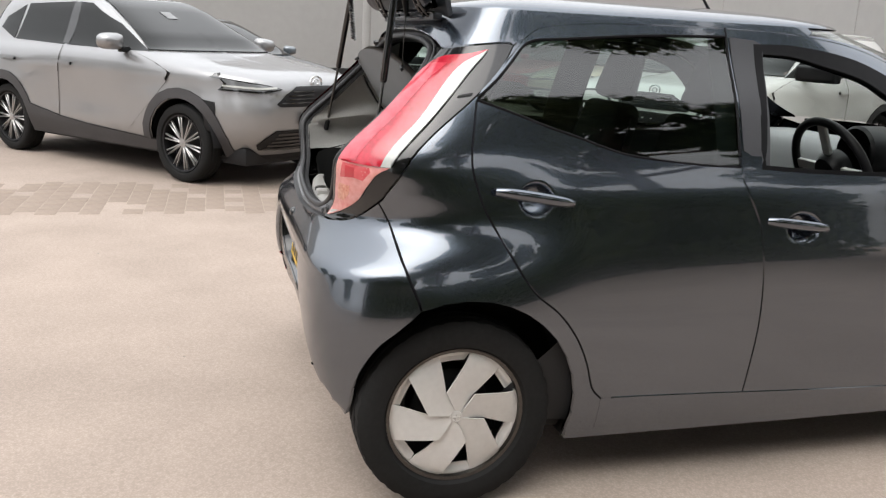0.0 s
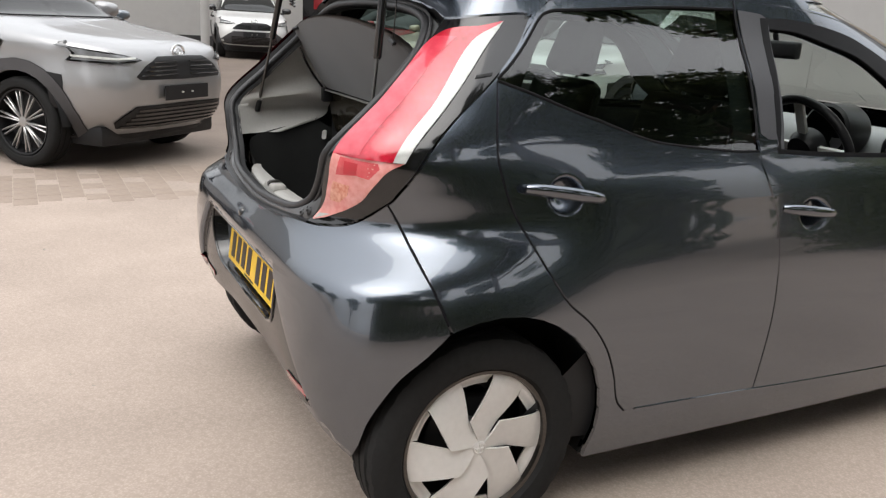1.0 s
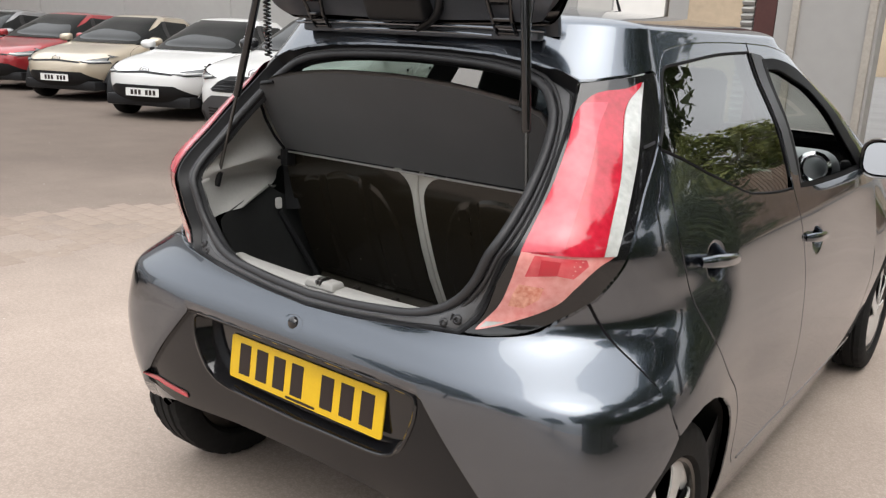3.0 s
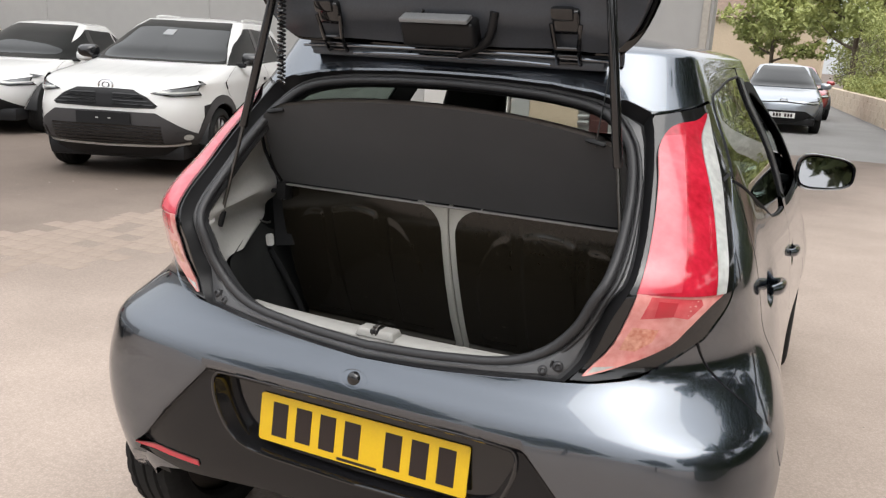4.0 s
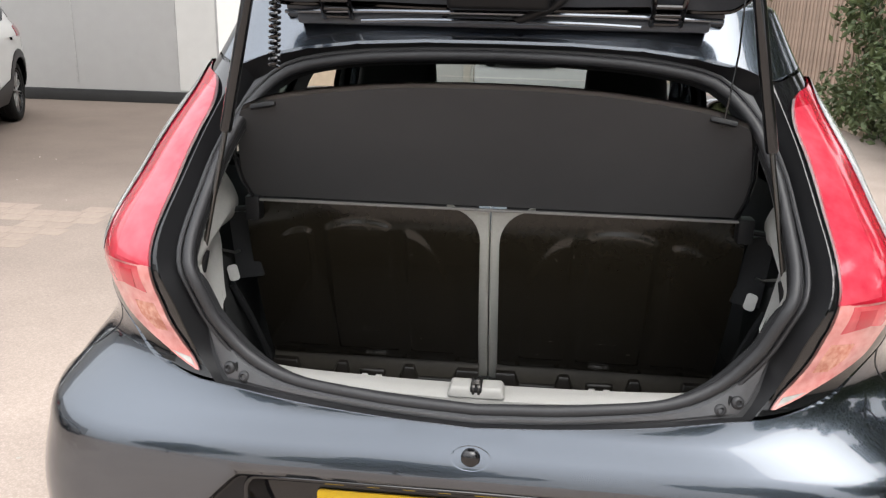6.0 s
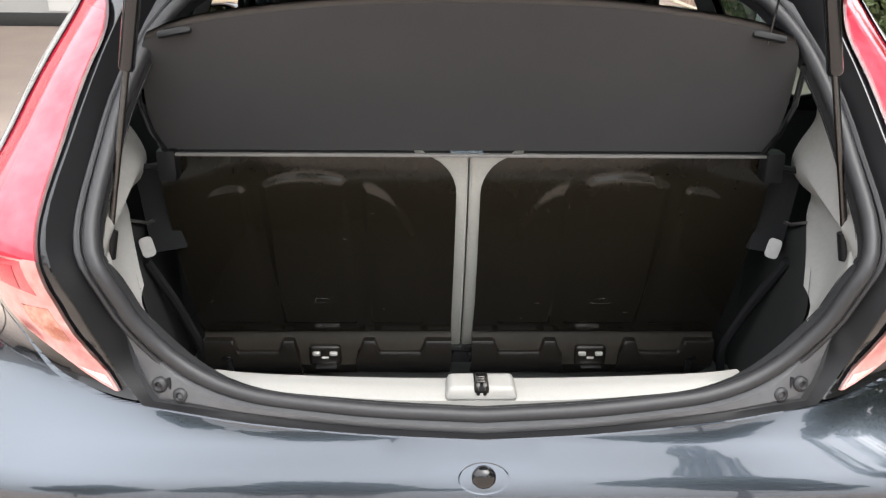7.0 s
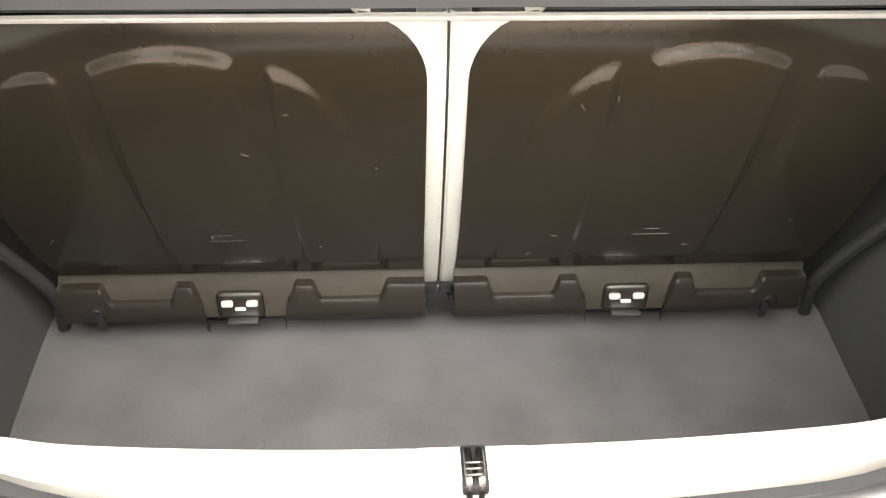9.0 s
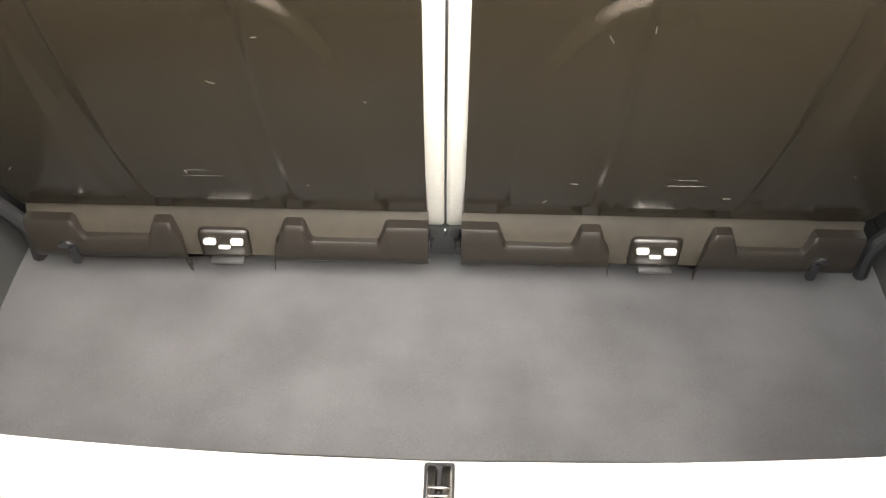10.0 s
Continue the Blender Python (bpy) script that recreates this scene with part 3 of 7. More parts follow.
# end of the building: rendered pier, louvred column, dark post, pale panels
wall2 = part("wall_pier", box_bm((1.0, 0.3, 6), (-2.87, 9.55, 3), bevel=0.01), BEIGE_WALL)
tagged(wall2, "beige rendered wall pier", "wall", kind="structure")
part("pier_edge", box_bm((0.27, 0.02, 5.9), (-3.225, 9.402, 2.98), 0.0), WALL_MAT, wall2)
louvre = thing("louvre_column", "white louvred vent column on the building", "vent", kind="structure")
part("backing", box_bm((0.16, 0.1, 5.6), (-2.30, 9.50, 2.8), 0.0), WALL_MAT, louvre)
slat = None
for k in range(60):
    if slat is None:
        slat = part("slat", box_bm((0.16, 0.07, 0.055), (0, 0, 0), 0.006, 1, m=Matrix.Rotation(radians(35), 4, "X")), WALL_MAT, louvre)
        slat.location = (-2.30, 9.42, 0.5)
    else:
        o = new("slat", slat.data)
        o.parent = louvre
        o.location = (-2.30, 9.42, 0.5 + 0.085 * k)
tagged(part("post_dark", box_bm((0.26, 0.2, 6), (-2.07, 9.47, 3), 0.01), material("dark_red_brown_paint", (0.07, 0.025, 0.022), rough=0.5)), "dark red-brown corner post", "post", kind="structure")
wall3 = part("wall_east", box_bm((1.18, 0.3, 6), (-1.34, 9.51, 3), bevel=0.0), WALL_MAT)
tagged(wall3, "pale grey panelled end of the building", "wall", kind="structure")
for x in (-1.70, -0.83):
    part("panel_frame", box_bm((0.09, 0.05, 5.8), (x, 9.345, 3.0), 0.01), material("pale_frame", (0.38, 0.35, 0.31), rough=0.5) if x == -1.70 else bpy.data.materials["pale_frame"], wall3)
# west wing with a glazed showroom front
wall4 = part("wall_west", box_bm((0.3, 19.0, 6), (-23.4, -2.4, 3), bevel=0.0), WALL_MAT)
tagged(wall4, "pale wall of the west wing", "wall", kind="structure")
tagged(part("skirting", box_bm((0.05, 19.0, 0.3), (-23.23, -2.4, 0.15), 0.0), SKIRT), "black skirting along the west wall", "skirting", kind="structure")
glazed = thing("showroom_front", "dark glazed showroom front with red display inside", "shop front", kind="structure")
part("glass", box_bm((0.06, 2.2, 3.2), (-23.3, 8.2, 1.6), 0.0), BLACK_GLOSS, glazed)
part("header", box_bm((0.3, 2.3, 2.8), (-23.4, 8.2, 4.6), 0.0), WALL_MAT, glazed)
part("display", box_bm((0.03, 1.5, 0.9), (-23.25, 8.2, 1.7), 0.01), RED_PAINT, glazed)
tagged(part("pole", join_bm(tube_bm([(-13.5, 2.2, 0), (-13.5, 2.2, 4.5)], 0.08, 12)), WALL_MAT), "pale steel pole before the west wing", "pole")

# ---- the grey hatchback ----
hatch = thing("hatchback", "dark grey metallic five-door hatchback with open tailgate", "car")
S = HATCH
SEAM_REAR = spline([(0.722, 1.147), (0.748, 1.05), (0.775, 0.95), (0.803, 0.868), (0.85, 0.785), (0.90, 0.71), (0.953, 0.642), (1.025, 0.582), (1.085, 0.507), (1.127, 0.424), (1.155, 0.345), (1.19, 0.306)])
SEAM_MID = spline([(1.605, 1.379), (1.602, 1.22), (1.592, 0.985), (1.612, 0.915), (1.655, 0.82), (1.68, 0.68), (1.685, 0.5), (1.672, 0.29)])
WIN_LOW = spline([(0.722, 1.149), (0.855, 1.12), (1.044, 1.07), (1.2, 1.021), (1.30, 1.004), (1.48, 0.988), (1.592, 0.984)])
WIN_TOP = spline([(0.722, 1.155), (0.815, 1.238), (0.885, 1.292), (0.95, 1.312), (1.076, 1.322), (1.347, 1.344), (1.601, 1.353)])


def fp(y, z):
    return (S.p(y, z), z)


RAIL = spline([(0.715, 1.158), (0.806, 1.252), (0.90, 1.318), (1.0, 1.348), (1.08, 1.361), (1.25, 1.373), (1.603, 1.378), (1.975, 1.369), (2.30, 1.352), (2.45, 1.325), (2.53, 1.28), (2.575, 1.21), (2.60, 1.12), (2.64, 1.03)])
split = min(range(len(RAIL)), key=lambda i: abs(RAIL[i][0] - 1.605))
DOOR_FRONT = spline([fp(2.02, 1.02), fp(1.99, 0.9), fp(1.95, 0.7), fp(1.92, 0.5), fp(1.87, 0.27)])
SILL = spline([(1.19, 0.306), (1.40, 0.300), (1.672, 0.290), fp(1.45, 0.272), fp(1.87, 0.262)])
m1 = min(range(len(SEAM_MID)), key=lambda i: abs(SEAM_MID[i][1] - 0.984))
m0 = min(range(len(SEAM_MID)), key=lambda i: abs(SEAM_MID[i][1] - 1.353))
s1 = min(range(len(SILL)), key=lambda i: abs(SILL[i][0] - 1.672))
FWIN_LOW = spline([(1.66, 0.978), fp(1.1, 0.967), fp(1.55, 0.955), fp(1.88, 0.955)])
FWIN_TOP = spline([(1.697, 1.331), (1.84, 1.333), (2.06, 1.323), (2.22, 1.306), (2.31, 1.284), (2.375, 1.245), (2.41, 1.19), (2.44, 1.12), (2.47, 1.03)])
FWIN_HOLE = spline([(1.676, 0.99), fp(1.1, 0.98), fp(1.5, 0.969), fp(1.72, 0.969)]) + spline([(2.33, 1.06), (2.30, 1.125), (2.265, 1.19), (2.20, 1.243), (2.04, 1.276), (1.87, 1.300), (1.72, 1.306)])

rear_door_low = WIN_LOW + SEAM_MID[m1:] + SILL[:s1][::-1] + SEAM_REAR[::-1][1:]
rear_door_frame = RAIL[:split + 1] + SEAM_MID[1:m0 + 1] + WIN_TOP[::-1]
front_door = SEAM_MID[m1:] + SILL[s1 + 1:] + DOOR_FRONT[::-1][1:] + RAIL[split + 1:][::-1] + [(1.605, 1.378)] + SEAM_MID[1:m1]
front_hole = FWIN_LOW + FWIN_TOP[::-1]
LAMP_OUT = spline([(0.835, 1.296), (0.776, 1.222), (0.712, 1.155), (0.655, 1.085), (0.628, 1.03), (0.603, 0.955), (0.566, 0.90), (0.541, 0.868), (0.463, 0.811), (0.392, 0.791), (0.340, 0.784)])
LAMP_IN = spline([(0.340, 0.784), (0.378, 0.83), (0.398, 0.905), (0.413, 0.95), (0.428, 0.995), (0.447, 1.07), (0.463, 1.15), (0.484, 1.23), (0.497, 1.278)])
LAMP_TOP = spline([(0.497, 1.278), (0.60, 1.290), (0.72, 1.299), (0.80, 1.303), (0.835, 1.296)])
BQ = spline([(0.541, 0.868), (0.578, 0.79), (0.625, 0.72), (0.65, 0.672), (0.666, 0.632)])
ARCH = circle_arch(S, 0.0, 0.283, 0.352, 0.20)
k_bq = min(range(len(ARCH)), key=lambda i: math.dist(ARCH[i], (0.666, 0.632)))
k_lo = min(range(len(LAMP_OUT)), key=lambda i: math.dist(LAMP_OUT[i], (0.541, 0.868)))
ARCH_REAR = spline([(0.671, 0.612), (0.632, 0.562), (0.590, 0.506), (0.552, 0.410), (0.528, 0.322), (0.500, 0.257)], 4)
FARCH = circle_arch(S, 2.34, 0.283, 0.345, 0.20)
APER_LOW = spline([(0.0, 0.751), (0.113, 0.757), (0.22, 0.768), (0.30, 0.780), (0.340, 0.784)])
quarter = LAMP_OUT[:k_lo + 1] + BQ[1:-1] + ARCH[:k_bq + 1][::-1] + [(ARCH[0][0] + 0.004, 0.20), (1.19, 0.20), (1.19, 0.306)] + SEAM_REAR[::-1][1:] + RAIL[1:8] + [(0.90, 1.318), (0.85, 1.303)]
bumper = APER_LOW + LAMP_OUT[k_lo:][::-1][1:] + BQ[1:-1] + ARCH_REAR + [(0.488, 0.244), (0.472, 0.246), (0.447, 0.285), (0.41, 0.318), (0.36, 0.338), (0.2, 0.352), (0.0, 0.357)]
sill_panel = [(1.10, 0.16), (1.10, 0.20)] + [(1.19, 0.20), (1.19, 0.306)] + SILL[1:] + [fp(1.90, 0.16)]
fender = DOOR_FRONT + [fp(1.87, 0.17)] + FARCH[::-1][1:-1] + [fp(2.74, 0.2), fp(2.83, 0.5), fp(2.80, 0.75), fp(2.45, 0.905), fp(2.15, 0.985)]


def crease_p(z):
    """Where the rear bumper's middle part begins, set in from its corners."""
    return 0.292 + (0.648 - z) * 0.55


def bumper_press(p, z):
    a = abs(p)
    inside = step(crease_p(z) - a, -0.003, 0.010) * step(0.662 - z, 0.0, 0.02)
    press = -inside * (0.020 + 0.07 * max(0.0, 0.64 - z) * step(crease_p(z) - a, 0.0, 0.30))
    press += 0.008 * bell(z, 0.695, 0.03) * step(a, 0.25, 0.5)
    return press


def dish(cx, cz, a, b, deep):
    def f(p, z):
        d = ((p - cx) / a) ** 2 + ((z - cz) / b) ** 2
        return -deep * (1 - d) ** 1.5 if d < 1 else 0.0
    return f


bowl_r, bowl_f = dish(0.950, 0.894, 0.056, 0.049, 0.020), dish(1.800, 0.807, 0.054, 0.049, 0.020)
hip = curve1([(0.45, 0.0), (0.6, 0.0), (0.7, 0.006), (0.82, 0.020), (0.92, 0.015), (1.0, 0.004), (1.06, 0.0), (1.4, 0.0)])


def shoulder(p, z):
    """The doors swell out below the windows and roll over into their upright part."""
    return max(0.0, hip(z)) * step(abs(p), 0.80, 1.10)


RECESS = spline([(0.0, 0.654), (0.16, 0.653), (0.245, 0.651), (0.273, 0.640), (0.275, 0.60), (0.262, 0.545), (0.243, 0.499), (0.212, 0.472), (0.15, 0.462), (0.0, 0.457)], 4)
REFLECTOR = [(0.432, 0.386), (0.430, 0.401), (0.318, 0.392), (0.318, 0.376)]
bumper_hole = RECESS + mirror(RECESS)[::-1][1:-1]
bumper_full = bumper + mirror(bumper)[::-1][1:-1]
for left in (False, True):
    panel("rear_quarter", S, quarter, GREY_PAINT, hatch, left=left, res=0.022, depth=0.02, relief=shoulder)
    rear_door = panel("rear_door", S, rear_door_low, GREY_PAINT, hatch, left=left, res=0.02, depth=0.02,
                      relief=lambda p, z: bowl_r(p, z) + shoulder(p, z), extra=dense(0.950, 0.894, 0.066, 0.058, 0.005))
    panel("rear_door_frame", S, rear_door_frame, GREY_PAINT, rear_door, left=left, res=0.03)
    panel("window", S, WIN_LOW + SEAM_MID[m0:m1][::-1] + WIN_TOP[::-1], PRIVACY_GLASS, rear_door, left=left, off=-0.003, depth=0.004,
          label="dark tinted privacy glass")
    fdoor = panel("front_door", S, front_door, GREY_PAINT, hatch, holes=[front_hole], left=left, res=0.02, depth=0.02,
                  relief=lambda p, z: bowl_f(p, z) + shoulder(p, z), extra=dense(1.800, 0.807, 0.064, 0.058, 0.005))
    # satin black pillar trim and window gasket
    panel("pillar_trim", S, [(1.611, 1.354), (1.70, 1.348), (1.728, 1.335), (1.712, 1.20), (1.692, 0.978), (1.600, 0.984)], PILLAR_TRIM, fdoor, left=left, off=0.003, depth=0.006, res=0.05)
    ring = FWIN_LOW + FWIN_TOP[::-1]
    panel("window_gasket", S, inset(ring, -0.003), WINDOW_RUBBER, fdoor, left=left, holes=[FWIN_HOLE], off=0.0035, depth=0.02, gap=0.0, res=0.05)
    flip = -1 if left else 1
    for nm, seam, r_, o_ in (("seam_rubber", SEAM_REAR, 0.0036, -0.0035), ("seam_rubber", BQ, 0.0040, -0.0042), ("seam_rubber", SEAM_MID[m1:], 0.0036, -0.0035), ("window_rubber", WIN_LOW, 0.0042, -0.001), ("window_rubber", WIN_TOP, 0.0042, -0.001), ("seam_rubber", SEAM_MID[:m1], 0.0036, -0.002)):
        pts = [S.at(p, z, o_) for p, z in seam]
        part(nm, tube_bm([Vector((flip * q.x, q.y, q.z)) for q in pts], r_, 6), WINDOW_RUBBER, rear_door)
    panel("sill", S, sill_panel, GREY_PAINT, hatch, left=left, res=0.03, off=-0.006, depth=0.03)
    rim_line = [S.at(p, z + 0.002, -0.002) for p, z in SILL[1:]]
    part("sill_edge", tube_bm([Vector((q.x if not left else -q.x, q.y, q.z)) for q in rim_line], 0.0045, 8), GREY_PAINT, hatch)
    panel("arch_liner", S, [(0.40, 0.30), (0.47, 0.27), (0.505, 0.30), (0.53, 0.40), (0.575, 0.51), (0.60, 0.60), (0.45, 0.60)], LINER, hatch, left=left, off=-0.03, depth=0.0, res=0.06, gap=0.0)
    panel("front_wing", S, fender, GREY_PAINT, hatch, left=left, res=0.05, depth=0.02)
    # dark inner skins behind the gaps and doors
    inner_outline = [(0.80, 0.25), (1.2, 0.2), (1.9, 0.2), fp(1.9, 0.2), fp(2.0, 0.9), fp(1.9, 0.94), (1.7, 0.95), (1.3, 0.98), (0.95, 1.06), (0.76, 1.11), (0.80, 0.9), (0.90, 0.66), (1.06, 0.5)]
    panel("door_lining", S, inner_outline, DARK_TRIM, hatch, left=left, off=-0.035, depth=0.0, res=0.06, gap=0.0)
    panel("pillar_lining", S, [(1.56, 1.37), (1.72, 1.35), (1.70, 0.93), (1.53, 0.95)], DARK_TRIM, hatch, left=left, off=-0.03, depth=0.0, res=0.06, gap=0.0)
    panel("pillar_lining", S, [(0.60, 1.30), (0.88, 1.31), (0.79, 1.20), (0.72, 1.10), (0.62, 1.0)], DARK_TRIM, hatch, left=left, off=-0.035, depth=0.0, res=0.05, gap=0.0)
    # rear lamp
    lamp = panel("rear_lamp", S, LAMP_OUT + LAMP_IN[1:] + LAMP_TOP[1:-1], BLACK_GLOSS, hatch, left=left, res=0.022, depth=0.03,
                 label="tall red rear lamp in a gloss black surround")
    lens_in = spline([(0.366, 0.797), (0.402, 0.85), (0.420, 0.91), (0.433, 0.97), (0.448, 1.033), (0.463, 1.096), (0.476, 1.16), (0.488, 1.21), (0.518, 1.242), (0.56, 1.258), (0.63, 1.266), (0.705, 1.280)], 5)
    strip_in = spline([(0.696, 1.271), (0.626, 1.238), (0.598, 1.19), (0.584, 1.10), (0.567, 1.03), (0.556, 0.968)], 5)
    strip_out = spline([(0.705, 1.277), (0.655, 1.21), (0.617, 1.11), (0.595, 1.04), (0.576, 0.968)], 5)
    k = min(range(len(lens_in)), key=lambda i: abs(lens_in[i][1] - 0.972))

    def swell_red(p, z):
        return 0.006 * bell(p, 0.51, 0.05)
    red = panel("red_lens", S, lens_in[k:] + strip_in, RED_LENS, lamp, left=left, off=0.004, depth=0.012, gap=-0.001, res=0.015, relief=swell_red, label="red lens")
    inner_mid = spline([(0.492, 0.975), (0.506, 1.05), (0.520, 1.12), (0.536, 1.19), (0.565, 1.238)], 4)
    # paler inner band: a reflection on the red lens, put into its colour
    panel("inner_lens", S, [q for q in lens_in[k:] if q[1] < 1.236] + inner_mid[::-1], RED_REFLECTION, red, left=left, off=0.0048, depth=0.002, gap=0.0, res=0.012, relief=swell_red, label="paler red band for the reflection on the lens's inner half")
    panel("white_strip", S, strip_out + strip_in[::-1], WHITE_LENS, lamp, left=left, off=0.008, depth=0.014, gap=-0.001, res=0.012, label="clear white light strip")
    low_out = spline([(0.575, 0.966), (0.546, 0.946), (0.514, 0.904), (0.492, 0.872), (0.455, 0.842), (0.404, 0.812), (0.370, 0.797)], 4)
    whole = lens_in[:k + 1] + low_out

    def band(z0, z1):
        """The lower lens between two heights."""
        return [q for q in inset(whole, 0.003) if z0 <= q[1] <= z1]

    def ribs(p, z):
        return 0.0003 * math.sin(z * 700 + p * 90)
    lower = panel("lower_lens", S, whole, PINK_LENS, lamp, left=left, off=0.005, depth=0.012, gap=0.0, res=0.010, relief=ribs, label="ribbed pinkish lens")
    panel("brake_lens", S, [(0.440, 0.924), (0.486, 0.930), (0.510, 0.925), (0.532, 0.951), (0.528, 0.962), (0.452, 0.966)], BRAKE_LENS, lower, left=left, off=0.0056, depth=0.001, gap=0.0, res=0.010, relief=ribs, label="red brake light lens")
    panel("bulb_window", S, [(0.459, 0.929), (0.486, 0.932), (0.490, 0.957), (0.462, 0.959)], DEEP_RED, lower, left=left, off=0.0062, depth=0.001, gap=0.0, res=0.010, label="deep red bulb window")
    panel("indicator_lens", S, [(0.418, 0.858), (0.440, 0.856), (0.462, 0.878), (0.468, 0.902), (0.432, 0.906), (0.424, 0.884)], AMBER, lower, left=left, off=0.0056, depth=0.001, gap=0.0, res=0.010, relief=ribs, label="pale amber indicator lens")
    panel("reversing_lens", S, band(0.78, 0.826), WHITE_LENS, lower, left=left, off=0.0056, depth=0.001, gap=0.0, res=0.010, relief=ribs, label="clear white lens tip")
    panel("reflector", S, [(0.487, 1.12), (0.512, 1.13), (0.537, 1.19), (0.522, 1.228), (0.500, 1.19)], DEEP_RED, red, left=left, off=0.0075, depth=0.004, res=0.02)
    # a short trim clip on the black surround
    panel("clip", S, [(0.655, 1.152), (0.70, 1.160), (0.70, 1.166), (0.655, 1.158)], DARK_TRIM, lamp, left=left, off=0.003, depth=0.004, res=0.03, gap=0)
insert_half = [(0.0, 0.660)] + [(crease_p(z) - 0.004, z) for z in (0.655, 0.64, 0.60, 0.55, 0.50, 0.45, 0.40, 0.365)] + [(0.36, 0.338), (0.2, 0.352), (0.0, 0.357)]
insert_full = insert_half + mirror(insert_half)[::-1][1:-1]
fold = [(s * (crease_p(z) + d), z) for s in (1, -1) for d in (-0.013, -0.008, 0.004) for z in [0.36 + 0.007 * i for i in range(43)]]
body_rear = panel("rear_bumper", S, bumper_full, GREY_PAINT, hatch, holes=[insert_full], res=0.02, relief=bumper_press, depth=0.03, extra=dense(0, 0.709, 0.05, 0.024, 0.005) + [q for q in fold if not in_poly(q[0], q[1], insert_full)])
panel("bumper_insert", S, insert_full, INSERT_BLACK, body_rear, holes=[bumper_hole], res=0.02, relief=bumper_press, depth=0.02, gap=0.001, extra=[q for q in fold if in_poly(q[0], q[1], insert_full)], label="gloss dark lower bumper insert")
panel("plate_recess", S, inset(bumper_hole, -0.004), BLACK_GLOSS, body_rear, off=-0.062, depth=0.0, gap=0.0, res=0.04, label="gloss black number plate recess")
# walls of the recess
ring = thin_out(bumper_hole, 0.004)
ring = ring[len(ring) // 2:] + ring[:len(ring) // 2]
part("recess_wall", loft_bm([[S.at(p, z, bumper_press(p, z) + 0.002) for p, z in ring], [S.at(p, z, -0.063) for p, z in inset(ring, 0.012)]]), BLACK_GLOSS, body_rear)
lip = [S.at(p, z, bumper_press(p, z) + 0.001) for p, z in ring]
part("recess_trim", tube_bm(lip, 0.0046, 8, closed=True), BLACK_GLOSS, body_rear)
panel("button_bezel", S, ellipse(0.0, 0.707, 0.027, 0.018, 36), GREY_PAINT, body_rear, off=0.0006, depth=0.004, gap=0.0, res=0.008, relief=lambda p, z: -0.006 * max(0.0, 1 - (p / 0.027) ** 2 - ((z - 0.707) / 0.018) ** 2), label="dished button surround")
dome = lathe_bm([(-0.004, 0.0168), (0.001, 0.0165), (0.006, 0.0145), (0.009, 0.010), (0.0102, 0.005), (0.0105, 0.0004)], 24)
dome.transform(Matrix.Translation(S.at(0.0, 0.707, -0.004)) @ Matrix.Rotation(radians(-90), 4, "Z"))
part("release_button", dome, BLACK_GLOSS, body_rear, "black tailgate release button")
for sg in (1, -1):
    panel("bumper_reflector", S, REFLECTOR, DEEP_RED, body_rear, left=sg < 0, off=0.004, relief=bumper_press, depth=0.01, gap=0, res=0.02, label="slim red reflector")

# number plate with its writing as plain bars
pm = Matrix.Translation((0.0, -0.357, 0.550)) @ Matrix.Rotation(radians(90 - 7), 4, "X")
plate = part("number_plate", plate_bm(rounded(0.520, 0.111, 0.006), 0.004, pm, 0.0015), YELLOW, hatch, "yellow number plate with dark bars")
for cx in (-0.205, -0.142, -0.079, -0.016, 0.085, 0.148, 0.211):
    part("plate_bar", plate_bm([(cx - 0.025 + x, y) for x, y in ((0.005, -0.0395), (0.045, -0.0395), (0.045, 0.0395), (0.005, 0.0395))], 0.0012, pm @ Matrix.Translation((0, 0, 0.004))), INK, plate)

part("plate_bar", plate_bm(rounded(0.10, 0.006, 0.002), 0.0012, pm @ Matrix.Translation((0.0, -0.049, 0.004))), INK, plate)

# roof, with the strip over the tailgate opening
aper_top = [(0.0, 1.336), (0.15, 1.335), (0.28, 1.329), (0.37, 1.318), (0.44, 1.303), (0.497, 1.283)]
roof_line = aper_top + [(q[0], q[1] + 0.003) for q in LAMP_TOP[2:]] + [(0.85, 1.305)] + [q for q in RAIL[9:split + 8]]
roof_end = roof_line[-1]
top = 1.394
roof_half = roof_line + [(roof_end[0] + 0.10, roof_end[1] + 0.012), (roof_end[0] + 0.10, top)] + [(1.0, top), (0.0, top)]
roof = None
for left in (False, True):
    r_ = panel("roof" if roof is None else "roof_side", S, roof_half, GREY_PAINT, hatch if roof is None else roof, left=left, res=0.025, gap=0.0, depth=0.015)
    roof = roof or r_
ps = [S.end * k / 90 for k in range(91)]
contour = [S.at(p, top) for p in ps] + [S.at(-p, top) for p in ps[::-1][1:-1]]
rings = []
for f in (1.0, 0.995, 0.985, 0.97, 0.945, 0.91, 0.86, 0.78, 0.68, 0.55, 0.4, 0.2, 0.03):
    rings.append([Vector((q.x * f, 0.62 + (q.y - 0.62) * f, top + 0.062 * (1 - f * f) ** 0.55)) for q in contour])
capbm = loft_bm(rings)
part("roof_skin", capbm, GREY_PAINT, roof)
part("roof_lining", loft_bm([[q - Vector((0, 0, 0.035)) for q in r] for r in rings[1:]]), DARK_TRIM, hatch, "dark grey roof lining")
part("aerial", tube_bm([(0.0, 1.13, 1.455), (0.0, 1.06, 1.54), (0.0, 1.0, 1.60)], [0.006, 0.003, 0.0015], 8), BLACK_PLASTIC, roof)

